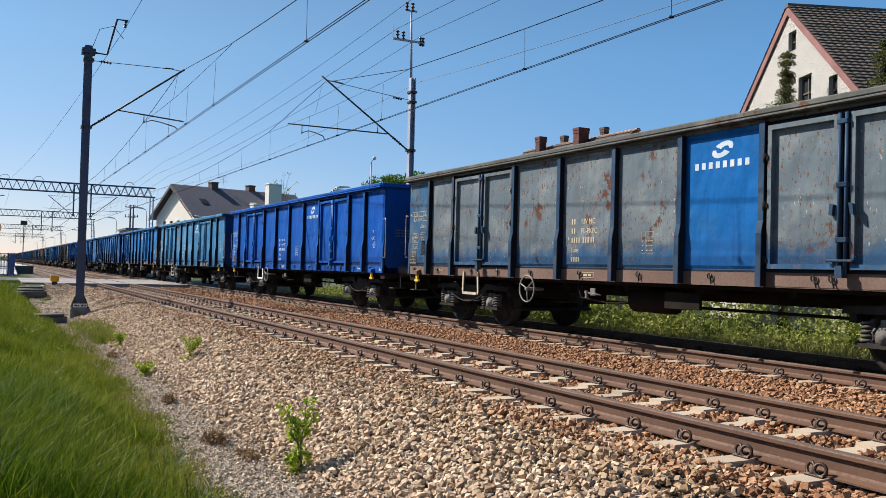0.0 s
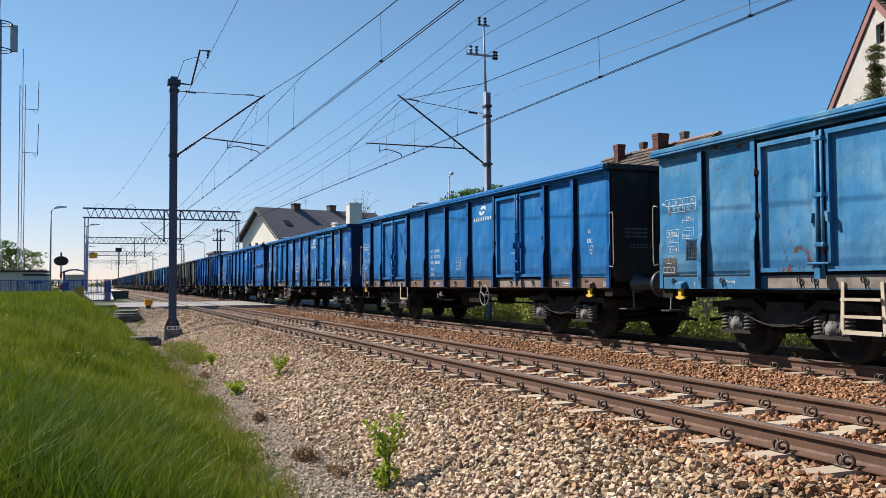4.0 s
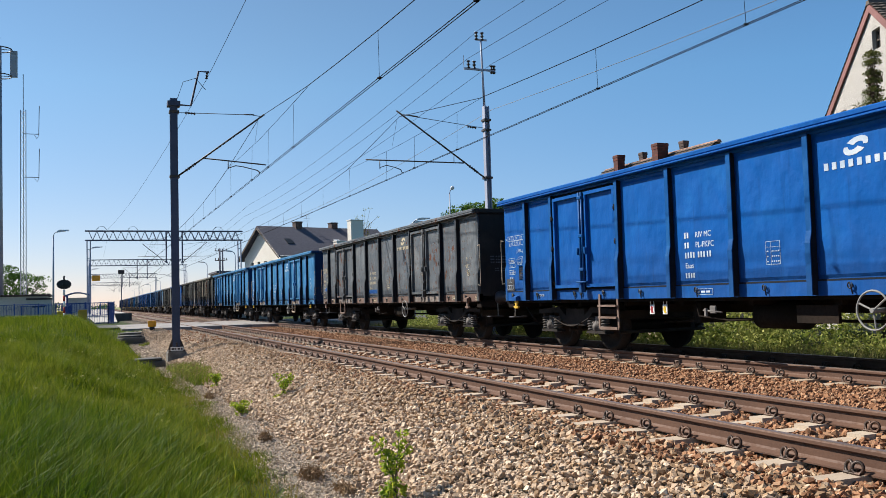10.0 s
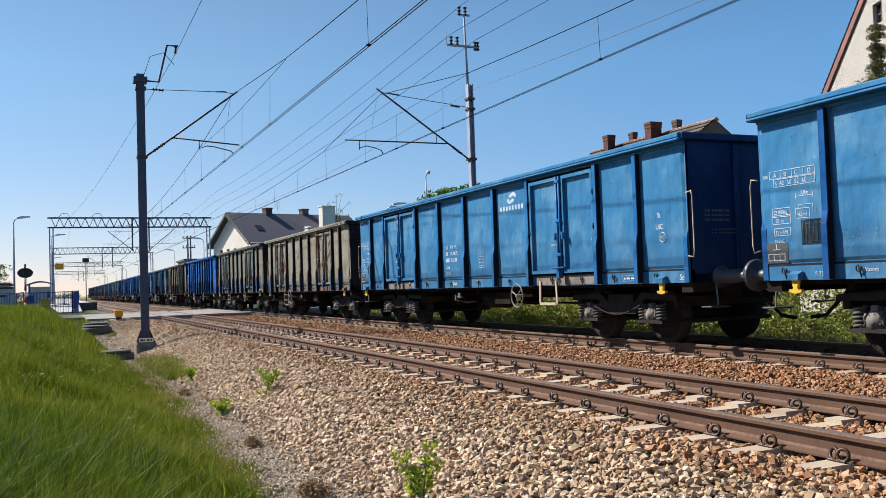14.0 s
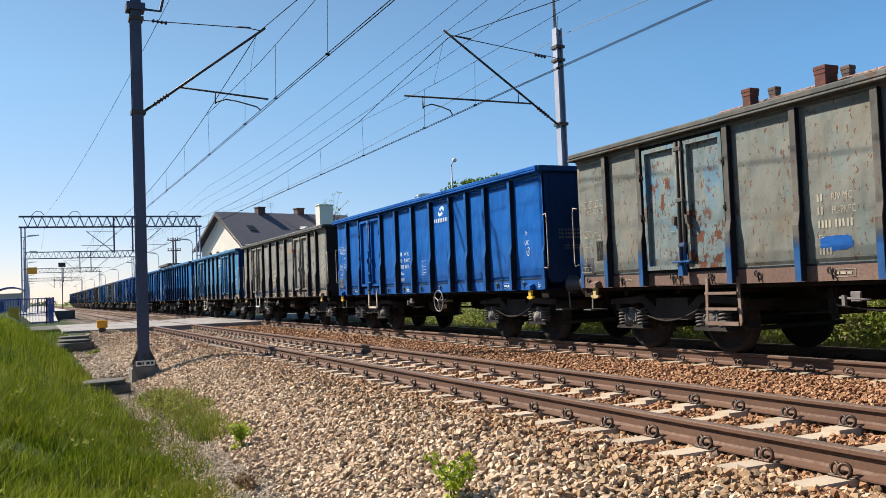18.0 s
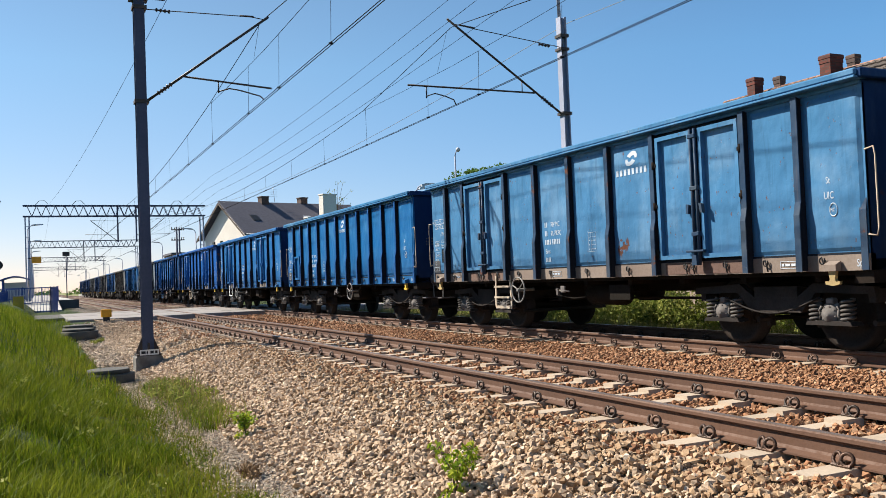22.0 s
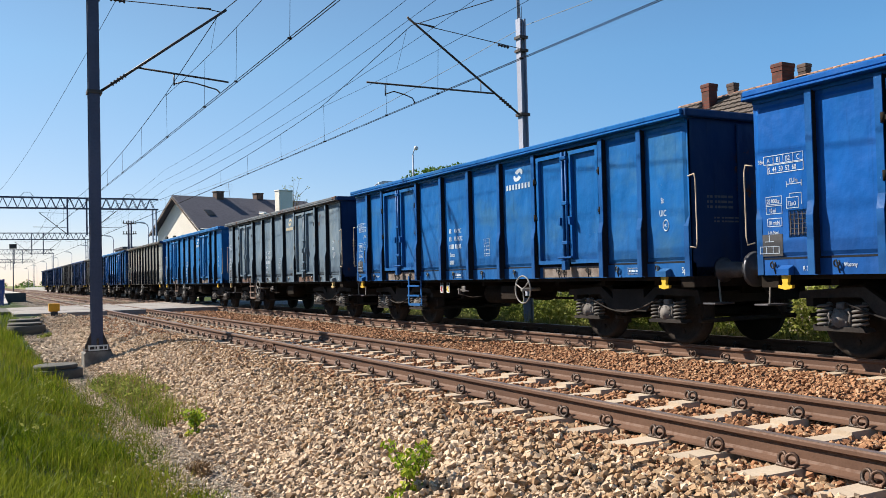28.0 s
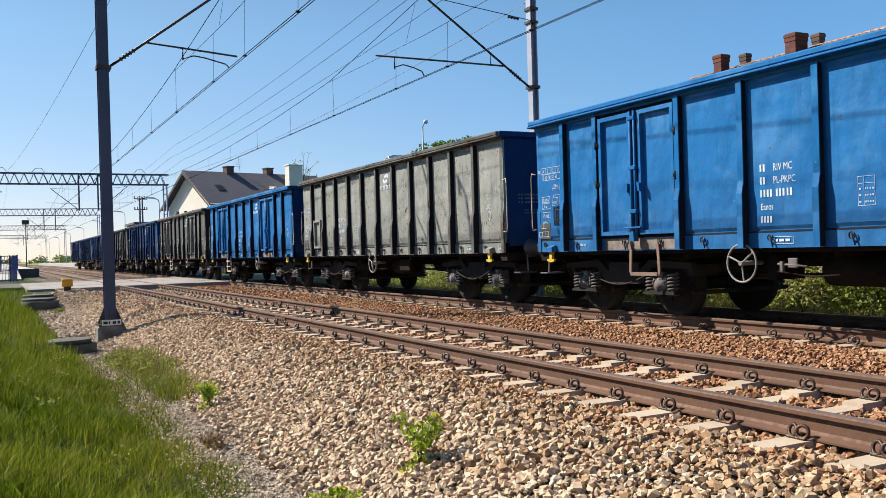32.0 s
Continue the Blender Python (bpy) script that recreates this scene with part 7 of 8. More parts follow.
def lamp_post(x, y, z, reach, group="station lamps", globe=False):
    e = thing("street_lamp", "pale metal lamp post with a flat lantern" if not globe else "lamp post with an upturned floodlight", "lamp", group)
    g = float(ground_z(x, y)) - 0.1
    bm = B()
    rod(bm, (x, y, g), (x, y, z - .35), 0.07, 8, 0.045)
    pipe(bm, [(x, y, z - .36), (x + reach * .1, y, z - .12), (x + reach * .35, y, z)], 0.035)
    part("pole", bm, M_MAST_LIGHT, e)
    bm = B()
    if globe:
        lathe(bm, (x + reach * .3, y, z - .05), (0.3, -0.5, 0.8), [(0, 0.03), (.04, .12), (.16, .14), (.25, .08)], 12)
    else:
        prism(bm, [(x + reach * .3, z - .06), (x + reach * 1.3, z + .05), (x + reach * 1.35, z + .12), (x + reach * .6, z + .12), (x + reach * .3, z + .04)], 'y', y - .13, y + .13)
    part("lantern", bm, M_LAMP_GLASS, e)


lamp_post(-2.6, 60, 6.4, 0.75)
lamp_post(22.8, 50, 8.6, 0.5, "lamps behind the train", True)
lamp_post(17.9, 45, 5.75, 0.9, "lamps behind the train")
lamp_post(18.9, 47, 6.15, 0.9, "lamps behind the train")
for k, y in enumerate((88, 112, 138, 165, 195, 230, 270, 320)):
    lamp_post(13.9, y, 6.6, -0.9)
    lamp_post(-0.4, y - 4, 6.8, 0.9)


# ---- things by the crossing ----
def build_box(x=2.58, y=40.3):
    e = thing("track_box", "yellow cable box with a dark lid beside the crossing", "cable box")
    g = float(ground_z(x, y))
    bm = B()
    box(bm, x - .19, x + .19, y - .15, y + .15, g + .2, g + .5, 0.02)
    part("housing", bm, M_YELLOW_BOX, e)
    bm = B()
    box(bm, x - .12, x + .12, y - .1, y + .1, g - .1, g + .23)
    part("foot", bm, M_BLACK, e)


def manhole(x, y, top, r, group="manholes"):
    e = thing("manhole", "round concrete manhole with a lid, standing out of the ground", "manhole", group)
    g = float(ground_z(x, y)) - 0.15
    bm = B()
    lathe(bm, (x, y, g), (0, 0, 1), [(0, r), (top - .1 - g, r), (top - .08 - g, r * .97)], 26)
    part("ring", bm, M_CONCRETE_DARK, e)
    bm = B()
    lathe(bm, (x - .04, y, top - .08), (0, 0, 1), [(0, r * .88), (0.07, r * .88), (0.085, r * .84)], 26)
    part("lid", bm, M_CONCRETE_DARK, e)


build_box()
manhole(1.42, 22.4, -0.45, 0.45)
manhole(1.5, 37.6, -0.22, 0.62)
manhole(1.55, 39.2, -0.14, 0.6)


def build_signal(x=-1.66, y=50.0):
    e = thing("crossing_signal", "road warning light with black backboard on a red and white post", "traffic signal")
    g = float(ground_z(x, y)) - .1
    bm = B()
    for k in range(5):
        z0 = g + (2.2 - g) * k / 5
        rod(bm, (x, y, z0), (x, y, z0 + (2.2 - g) / 5), 0.06, 10)
    part("post", bm, M_WHITE, e)
    red = worn("red_paint", (0.5, 0.03, 0.03), (0.35, 0.03, 0.03), 0.6)
    for k in (1, 3):
        bm = B()
        z0 = g + (2.2 - g) * k / 5
        rod(bm, (x, y, z0), (x, y, z0 + (2.2 - g) / 5), 0.063, 10)
        part("red_band", bm, red, e, "faded red band")
    bm = B()
    prism(bm, [(x + .4 * math.cos(k * math.tau / 16), 2.5 + .28 * math.sin(k * math.tau / 16)) for k in range(16)], 'y', y - .09, y + .03)
    part("backboard", bm, M_BLACK, e)
    for q in (-.2, .2):
        bm = B()
        rod(bm, (x + q, y - .25, 2.5), (x + q, y - .08, 2.5), 0.13, 12)
        part("lamp_hood", bm, M_BLACK, e)
    bm = B()
    rod(bm, (x, y, 2.77), (x, y, 3.0), 0.05, 8)
    part("finial", bm, M_BLACK, e)


def build_barrier():
    e = thing("crossing_barrier", "white and dark striped barrier boom closed across the road", "barrier")
    for k in range(12):
        bm = B()
        box(bm, -8.2 + k * .52, -8.2 + (k + 1) * .52, 51.9, 52.0, 0.58, 0.68)
        part("boom_band", bm, M_WHITE if k % 2 else M_FENCE, e)
    bm = B()
    box(bm, -2.1, -1.7, 51.7, 52.2, -.3, 0.95, 0.03)
    part("drive_box", bm, M_YELLOW, e)
    e2 = thing("cable_cabinet", "yellow cabinet beside the platform fence", "cabinet")
    bm = B()
    box(bm, -0.95, -0.45, 53, 53.5, -.2, 0.98, 0.02)
    part("body", bm, M_YELLOW, e2)
    bm = B()
    box(bm, -1.0, -0.4, 52.95, 53.55, 0.98, 1.03, 0.01)
    part("roof", bm, M_CONCRETE_GREY, e2)


def fence_run(p, q, z0, z1, posts, name="platform_fence"):
    e = thing(name, "blue steel railing with upright bars", "fence", "blue railings by the platform")
    p, q = Vector(p), Vector(q)
    for k in range(posts + 1):
        c = p.lerp(q, k / posts)
        bm = B()
        box(bm, c.x - .035, c.x + .035, c.y - .035, c.y + .035, z0 + c.z, z1 + c.z)
        part("post", bm, M_FENCE, e)
    for z in (z0 + .2, z1 - .06):
        bm = B()
        rod(bm, p + Vector((0, 0, z)), q + Vector((0, 0, z)), 0.025, 6)
        part("rail", bm, M_FENCE, e)
    bm = B()
    n = max(2, int((q - p).length / 0.16))
    for k in range(n):
        c = p.lerp(q, (k + .5) / n)
        box(bm, c.x - .011, c.x + .011, c.y - .011, c.y + .011, c.z + z0 + .2, c.z + z1 - .06)
    tagged(part("infill", bm, M_FENCE, e), "", "", "", "stuff")


build_signal()
build_barrier()
fence_run((-9.5, 60.5, 0), (0.9, 60.5, 0), -.2, 1.5, 7)
fence_run((0.9, 60.5, 0), (1.3, 63, 0), -.2, 1.5, 2)
fence_run((-5, 66, 0.3), (1.6, 74.5, 0.5), -.2, 1.1, 6)
fence_run((-2.0, 64, 0.0), (-2.0, 140, 0.4), -.2, 1.3, 26)


def build_platform():
    pf = thing("platform", "raised concrete platform with a ramp at its end", "platform", "", None, "structure")
    bm = B()
    box(bm, -1.8, 3.0, 74.5, 300, -.8, 0.5)
    part("slab", bm, M_CONCRETE_GREY, pf)
    bm = B()
    prism(bm, [(64.5, -.3), (74.48, -.8), (74.48, 0.5), (64.5, 0.0)], 'x', -1.8, 1.6)
    part("ramp", bm, M_CONCRETE_GREY, pf)
    bm = B()
    box(bm, 1.62, 3.02, 74.3, 74.5, -.8, 0.56)
    part("end_wall", bm, M_CONCRETE_DARK, pf)
    pf2 = thing("platform", "low concrete platform behind the far track", "platform", "", None, "structure")
    bm = B()
    box(bm, 12.2, 15.5, 76, 300, -.8, 0.45)
    part("slab", bm, M_CONCRETE_GREY, pf2)
    sh = thing("platform_shelter", "small blue-framed shelter with a curved roof", "shelter")
    for x in (-2.3, -0.55):
        for y in (82, 85):
            bm = B()
            box(bm, x - .05, x + .05, y - .05, y + .05, 0.5, 2.35)
            part("post", bm, M_FENCE, sh)
    bm = B()
    arch = [(-2.5 + 2.2 * k / 8, 2.3 + 0.28 * math.sin(math.pi * k / 8)) for k in range(9)]
    prism(bm, arch + [(x, z - .08) for x, z in arch[::-1]], 'y', 81.6, 85.4)
    part("roof", bm, M_FENCE, sh)
    bm = B()
    box(bm, -2.3, -0.55, 84.98, 85.0, 0.7, 2.1)
    part("pane", bm, M_LAMP_GLASS, sh)
    bd = thing("signal_board", "black square signal board on a slim post", "signal")
    bm = B()
    rod(bm, (3.55, 120, -.3), (3.55, 120, 5.6), 0.06, 8)
    part("post", bm, M_MAST, bd)
    bm = B()
    box(bm, 3.15, 3.95, 119.9, 120, 5.55, 6.1)
    part("board", bm, M_BLACK, bd)
    od = thing("notice_board", "orange board fixed to the gantry post", "sign")
    bm = B()
    box(bm, -0.15, 0.55, 79.5, 79.56, 3.5, 4.02, .02)
    part("board", bm, M_ORANGE, od)
    bm = B()
    rod(bm, (-.4, 79.9, 3.9), (0.0, 79.55, 3.9), .03)
    part("arm", bm, M_MAST, od)


build_platform()


# ---- buildings ----
def wall_with_windows(bm, axis, at, thick, outline, holes):
    """A gable or front as a sheet with its holes left open: built from vertical strips between the holes' edges."""
    pts = sorted({p[0] for p in outline} | {h[0] for h in holes} | {h[1] for h in holes})

    def limits(u):
        zs = []
        n = len(outline)
        for i in range(n):
            a, b = outline[i], outline[(i + 1) % n]
            if (a[0] - u) * (b[0] - u) <= 0 and a[0] != b[0]:
                zs.append(a[1] + (b[1] - a[1]) * (u - a[0]) / (b[0] - a[0]))
        return min(zs), max(zs)
    for a, b in zip(pts, pts[1:]):
        la, ha = limits(a + 1e-6)
        lb, hb = limits(b - 1e-6)
        cuts = sorted([h for h in holes if h[0] <= a + 1e-6 and h[1] >= b - 1e-6], key=lambda h: h[2])
        base = (la, lb)
        for h in cuts:
            prism(bm, [(a, base[0]), (b, base[1]), (b, h[2]), (a, h[2])], axis, at, at + thick)
            base = (h[3], h[3])
        prism(bm, [(a, base[0]), (b, base[1]), (b, hb), (a, ha)], axis, at, at + thick)
    return bm


def window(parent, axis, at, h, inset, sash=True):
    """A pane set back in its hole with a wooden frame."""
    a, b, z0, z1 = h
    bm = B()
    prism(bm, [(a, z0), (b, z0), (b, z1), (a, z1)], axis, at + inset, at + inset + .02)
    pane = part("window", bm, M_WINDOW, parent)
    bm = B()
    t = .05
    for q in ((a, b, z0, z0 + t), (a, b, z1 - t, z1), (a, a + t, z0 + t, z1 - t), (b - t, b, z0 + t, z1 - t)) + (((a + b) / 2 - .02, (a + b) / 2 + .02, z0 + t, z1 - t), (a + t, b - t, (z0 + z1) / 2 - .02, (z0 + z1) / 2 + .02)) * sash:
        prism(bm, [(q[0], q[2]), (q[1], q[2]), (q[1], q[3]), (q[0], q[3])], axis, at + inset - .04, at + inset - .005)
    part("window_frame", bm, M_WOOD, pane)


def station_house():
    """Ridge across the line; the gable looks at the tracks."""
    e = thing("station_building", "cream station building with a grey felt saddle roof and chimneys", "building", "", pose(18, 95, 0, 0, 0, 15) @ pose(-18, -95, 0))
    x0, x1, yc, half, zr, ze = 18.0, 33.0, 95.0, 5.2, 9.95, 6.35
    holes = [(yc - 3.0 + 1.75 * k, yc - 2.3 + 1.75 * k, 4.2, 5.85) for k in range(4)] + [(yc - 3.4 + 1.5 * k, yc - 2.7 + 1.5 * k, 0.5, 2.3) for k in range(4)]
    bm = B()
    wall_with_windows(bm, 'x', x0, 0.4, [(yc - half + .5, -.6), (yc + half - .5, -.6), (yc + half - .5, ze), (yc, zr - .35), (yc - half + .5, ze)], holes)
    part("gable_wall", bm, M_PLASTER, e)
    for h in holes:
        window(e, 'x', x0, h, .2)
    bm = B()
    box(bm, x0 + .4, x1, yc - half + .5, yc + half - .5, -.6, ze)
    part("side_wall", bm, M_PLASTER, e)
    for q, nm in ((-1, "roof_slope"), (1, "roof_slope")):
        bm = B()
        prism(bm, [(yc, zr), (yc + q * (half + .35), ze - .1), (yc + q * (half + .35), ze - .28), (yc, zr - .2)], 'x', x0 - .6, x1 + .8)
        part(nm, bm, M_ROOF_FELT, e)
    bm = B()
    for q in (-1, 1):
        prism(bm, [(yc, zr - .22), (yc + q * (half + .3), ze - .3), (yc + q * (half + .3), ze - .45), (yc, zr - .42)], 'x', x0 - .66, x0 - .6)
    part("barge_board", bm, M_WOOD, e)
    bm = B()
    rod(bm, (x0 - .5, yc - half - .4, ze - .2), (x1 + .8, yc - half - .4, ze - .2), 0.07, 8)
    part("gutter", bm, M_GREY_METAL, e)
    for x, y, w, z0, z1, mat in ((28.3, 91.2, .85, 6, 10.5, M_PLASTER), (22.6, 95.0, .42, 9.4, 10.45, M_BRICK_DARK), (27.6, 95.3, .42, 9.4, 10.5, M_BRICK_DARK), (25.6, 90.4, .55, 5.5, 7.9, M_PLASTER)):
        bm = B()
        box(bm, x - w, x + w, y - .45, y + .45, z0, z1, .03)
        box(bm, x - w - .06, x + w + .06, y - .51, y + .51, z1, z1 + .12, .02)
        part("chimney", bm, mat, e)
    for x in (19.6, 26.0):
        bm = B()
        prism(bm, [(91.6, 7.62), (92.5, 8.2), (92.5, 8.36), (91.6, 7.78)], 'x', x, x + .8)
        part("roof_window", bm, M_LAMP_GLASS if x > 20 else M_BLACK, e)
    bm = B()
    rod(bm, (24.0, 95, 9.9), (23.8, 95, 11.6), .02)
    for k in range(5):
        rod(bm, (23.4, 95, 10.6 + .2 * k), (24.3, 95, 10.6 + .2 * k), .012, 4)
    part("aerial", bm, M_GREY_METAL, e)


def tile_roof(parent, p, q, r, s, rows, cols, mat, over=0.03):
    """Overlapping tile courses on the slope p-q (eave) to s-r (ridge)."""
    p, q, r, s = map(Vector, (p, q, r, s))
    n = (q - p).cross(s - p).normalized()
    if n.z < 0:
        n = -n
    for k in range(rows):
        a, b = k / rows, (k + 1.25) / rows
        bm = B()
        for c in range(cols):
            u0, u1 = (c + .04) / cols, (c + .96) / cols
            jit = random.uniform(-.006, .006)

            def at(u, v, h):
                return p.lerp(q, u).lerp(s.lerp(r, u), min(v, 1.0)) + n * h
            lo = [at(u0, a, over + .045 + jit), at((u0 + u1) / 2, a, over + .06 + jit), at(u1, a, over + .045 + jit)]
            hi = [at(u0, b, over + jit), at((u0 + u1) / 2, b, over + .015 + jit), at(u1, b, over + jit)]
            und = [at(u0, a, over - .005 + jit), at(u1, a, over - .005 + jit)]
            vl = [bm.verts.new(v) for v in lo]
            vh = [bm.verts.new(v) for v in hi]
            vu = [bm.verts.new(v) for v in und]
            bm.faces.new((vl[0], vl[1], vh[1], vh[0]))
            bm.faces.new((vl[1], vl[2], vh[2], vh[1]))
            bm.faces.new((vu[0], vu[1], vl[2], vl[1], vl[0]))
        part("tile_course", bm, mat, parent)


def chimney(parent, x, y, w, d, z0, z1, mat):
    """Brick stack with a corbelled head."""
    bm = B()
    prof = [(0, z0), (0, z1 - .2), (.012, z1 - .19), (.012, z1 - .1), (.022, z1 - .09), (.022, z1 - .03), (.010, z1)]
    rows = [[bm.verts.new((x + sx * (w + o), y + sy * (d + o), z)) for sx, sy in ((-1, -1), (1, -1), (1, 1), (-1, 1))] for o, z in prof]
    for a, b in zip(rows, rows[1:]):
        for k in range(4):
            bm.faces.new((a[k], a[(k + 1) % 4], b[(k + 1) % 4], b[k]))
    bm.faces.new(rows[-1])
    part("chimney", bm, mat, parent)


def middle_house():
    """Tiled roof with chimneys seen over the wagons; ridge along the line."""
    e = thing("tiled_house", "old house with red ridge tiles and four brick chimneys", "house")
    x, zr, ya, yb = 17.5, 5.61, 16.0, 22.8
    bm = B()
    box(bm, x - 2.2, x + 2.2, ya + .3, yb - .3, -.6, 3.9)
    part("wall", bm, M_BRICK_HOUSE, e)
    bm = B()
    prism(bm, [(x - 2.5, 3.85), (x + 2.5, 3.85), (x, zr)], 'y', ya + .05, yb - .6)
    part("roof_body", bm, M_ROOF_TILE, e)
    bm = B()
    vs = [bm.verts.new(v) for v in ((x - 2.5, yb - .61, 3.85), (x + 2.5, yb - .61, 3.85), (x, yb - .61, zr), (x - 1.6, yb + .15, 4.5), (x + 1.6, yb + .15, 4.5), (x - 2.5, yb + .15, 3.85), (x + 2.5, yb + .15, 3.85))]
    for q in ((0, 2, 3), (0, 3, 5), (2, 4, 3), (2, 1, 4), (1, 6, 4), (3, 4, 6, 5)):
        bm.faces.new([vs[i] for i in q])
    part("roof_hip", bm, M_ROOF_TILE, e)
    tile_roof(e, (x - 2.55, yb - .6, 3.82), (x - 2.55, ya, 3.82), (x, ya, zr), (x, yb - .6, zr), 12, 36, M_ROOF_TILE)
    for k in range(30):
        y = ya + (yb - .6 - ya) * k / 30
        bm = B()
        prism(bm, [(x - .1, zr - .04), (x - .06, zr + .035), (x, zr + .05), (x + .06, zr + .035), (x + .1, zr - .04)], 'y', y, y + .25)
        part("ridge_tile", bm, M_TILE_RED, e)
    chimney(e, 17.0, 20.64, .145, .13, 4.6, 5.9, M_BRICK)
    chimney(e, 17.0, 18.28, .205, .15, 4.6, 5.9, M_BRICK)
    chimney(e, 18.3, 21.05, .09, .11, 4.6, 6.12, M_BRICK_DARK)
    chimney(e, 18.3, 18.72, .095, .11, 4.6, 6.12, M_BRICK_DARK)



def gable_house():
    """Roughcast gable turned towards the line; brown tiles; ridge away from the tracks."""
    e = thing("gable_house", "white roughcast gable house with brown tiled roof and maroon barge boards", "house", "", pose(22.0, 14.21, 0, 0, 0, -22))
    zr, ze, half, far = 9.72, 4.6, 5.95, 14.0
    holes = [(-.46, .03, 8.25, 8.87), (-1.41, -.64, 6.25, 7.30), (-2.84, -2.38, 6.16, 6.95), (1.97, 2.36, 6.5, 6.87), (-3.4, -2.2, 1.4, 3.0), (2.2, 3.4, 1.4, 3.0)]
    bm = B()
    wall_with_windows(bm, 'x', 0, .35, [(-half + .15, -.6), (half - .15, -.6), (half - .15, ze), (0, zr - .12), (-half + .15, ze)], holes)
    part("gable_wall", bm, M_PLASTER_WHITE, e)
    for h in holes:
        window(e, 'x', 0, h, .16)
    bm = B()
    box(bm, .36, far, -half + .15, half - .15, -.6, ze)
    part("side_wall", bm, M_PLASTER_WHITE, e)
    for q in (-1, 1):
        bm = B()
        prism(bm, [(0, zr - .02), (q * half, ze - .05), (q * half, ze - .2), (0, zr - .17)], 'x', -.02, far)
        part("roof_slope", bm, M_ROOF_TILE, e)
        bm = B()
        prism(bm, [(0, zr), (q * half, ze - .03), (q * half, ze - .3), (0, zr - .27)], 'x', -.075, -.022)
        part("barge_board", bm, M_BARGE, e)
        tile_roof(e, (-.1, q * half, ze - .05), (far, q * half, ze - .05), (far, 0, zr), (-.1, 0, zr), 42, 60, M_ROOF_TILE)
    for k in range(36):
        bm = B()
        prism(bm, [(-.13, zr - .04), (-.07, zr + .09), (.07, zr + .09), (.13, zr - .04)], 'x', -.1 + .39 * k, -.1 + .39 * k + .41)
        part("ridge_tile", bm, M_ROOF_TILE, e)


def spruce(x, y, top, seed, sparse):
    """A thin-topped spruce: drooping twigs in whorls, cones below the tip."""
    e = thing("spruce", "dark green spruce with brown cones under its tip", "tree", "spruces by the gable house")
    r = random.Random(seed)
    g = -.5
    bm = B()
    rod(bm, (x, y, g), (x, y, top), .16, 8, .015)
    part("trunk", bm, M_BARK, e)
    cen, rad = [], []
    z = top - .1
    while z > 1.5:
        f = (top - z)
        reach = min(1.7, 0.16 + f * .33) * (max(sparse, .55) if 0.6 < f < 1.3 else 1)
        turn = r.uniform(0, 1.2)
        for k in range(6):
            a = turn + k * 1.05 + r.uniform(-.25, .25)
            long = reach * r.uniform(.7, 1.15)
            for j in range(7):
                u = (j + .6) / 7
                d = long * u
                px, py = x + math.cos(a) * d, y + math.sin(a) * d
                pz = z - .85 * long * u + .35 * long * u * u
                cen.append((px, py, pz))
                rad.append(.05 + .06 * math.sin(u * 2.6))
                if f > .9 and j % 2:
                    cen.append((px + r.gauss(0, .03), py + r.gauss(0, .03), pz - r.uniform(.1, .22)))
                    rad.append(.06)
        z -= r.uniform(.16, .34)
    v, f = leaf_cloud(cen, rad, 26, .024, .9)
    part("needles", raw_mesh("needles", v, f, M_NEEDLE), None, e)
    cen = [(x + r.gauss(0, .10), y + r.gauss(0, .10), top - r.uniform(.5, 1.7)) for k in range(60)]
    v, f = leaf_cloud(cen, [.06] * 60, 14, .04, 1.6)
    tagged(part("cone_tuft", raw_mesh("cone_tuft", v, f, M_CONE), None, e), "brown hanging cones", "", "", "stuff")


def broad_tree(x, y, top, wide, seed, leaves=60):
    e = thing("broadleaf_tree", "leafy green broadleaf tree", "tree", "trees behind the railway")
    r = random.Random(seed)
    g = float(ground_z(x, y)) - .3
    bm = B()
    rod(bm, (x, y, g), (x, y, top * .55), .22, 8, .12)
    for k in range(7):
        a = r.uniform(0, 6.28)
        rod(bm, (x, y, top * r.uniform(.3, .5)), (x + math.cos(a) * wide * .6, y + math.sin(a) * wide * .6, top * r.uniform(.6, .85)), .09, 6, .03)
    part("trunk", bm, M_BARK, e)
    cen, rad = [], []
    for k in range(90):
        a, u = r.uniform(0, 6.28), r.uniform(0, 1) ** .5
        zz = r.uniform(-1, 1)
        cen.append((x + math.cos(a) * u * wide * math.sqrt(1 - zz * zz * .8), y + math.sin(a) * u * wide * math.sqrt(1 - zz * zz * .8), top * .66 + zz * top * .33))
        rad.append(r.uniform(.35, .75))
    v, f = leaf_cloud(cen, rad, leaves, .11)
    part("crown", raw_mesh("crown", v, f, M_LEAF), None, e)


def bare_tree(x, y, top, seed):
    e = thing("bare_tree", "thin nearly bare tree top", "tree", "trees behind the railway")
    r = random.Random(seed)
    bm = B()
    rod(bm, (x, y, -.5), (x, y, top * .8), .15, 6, .05)
    ends = []
    for k in range(26):
        a = r.uniform(0, 6.28)
        z0 = top * r.uniform(.6, .8)
        p = Vector((x + math.cos(a) * r.uniform(.4, 1.6), y + math.sin(a) * r.uniform(.4, 1.6), z0 + r.uniform(.8, top * .25)))
        rod(bm, (x, y, z0), p, .03, 4, .012)
        ends.append(p)
    part("trunk", bm, M_BARK, e)
    v, f = leaf_cloud(ends, [.3] * len(ends), 8, .09)
    part("crown", raw_mesh("crown", v, f, M_LEAF_WEED), None, e)


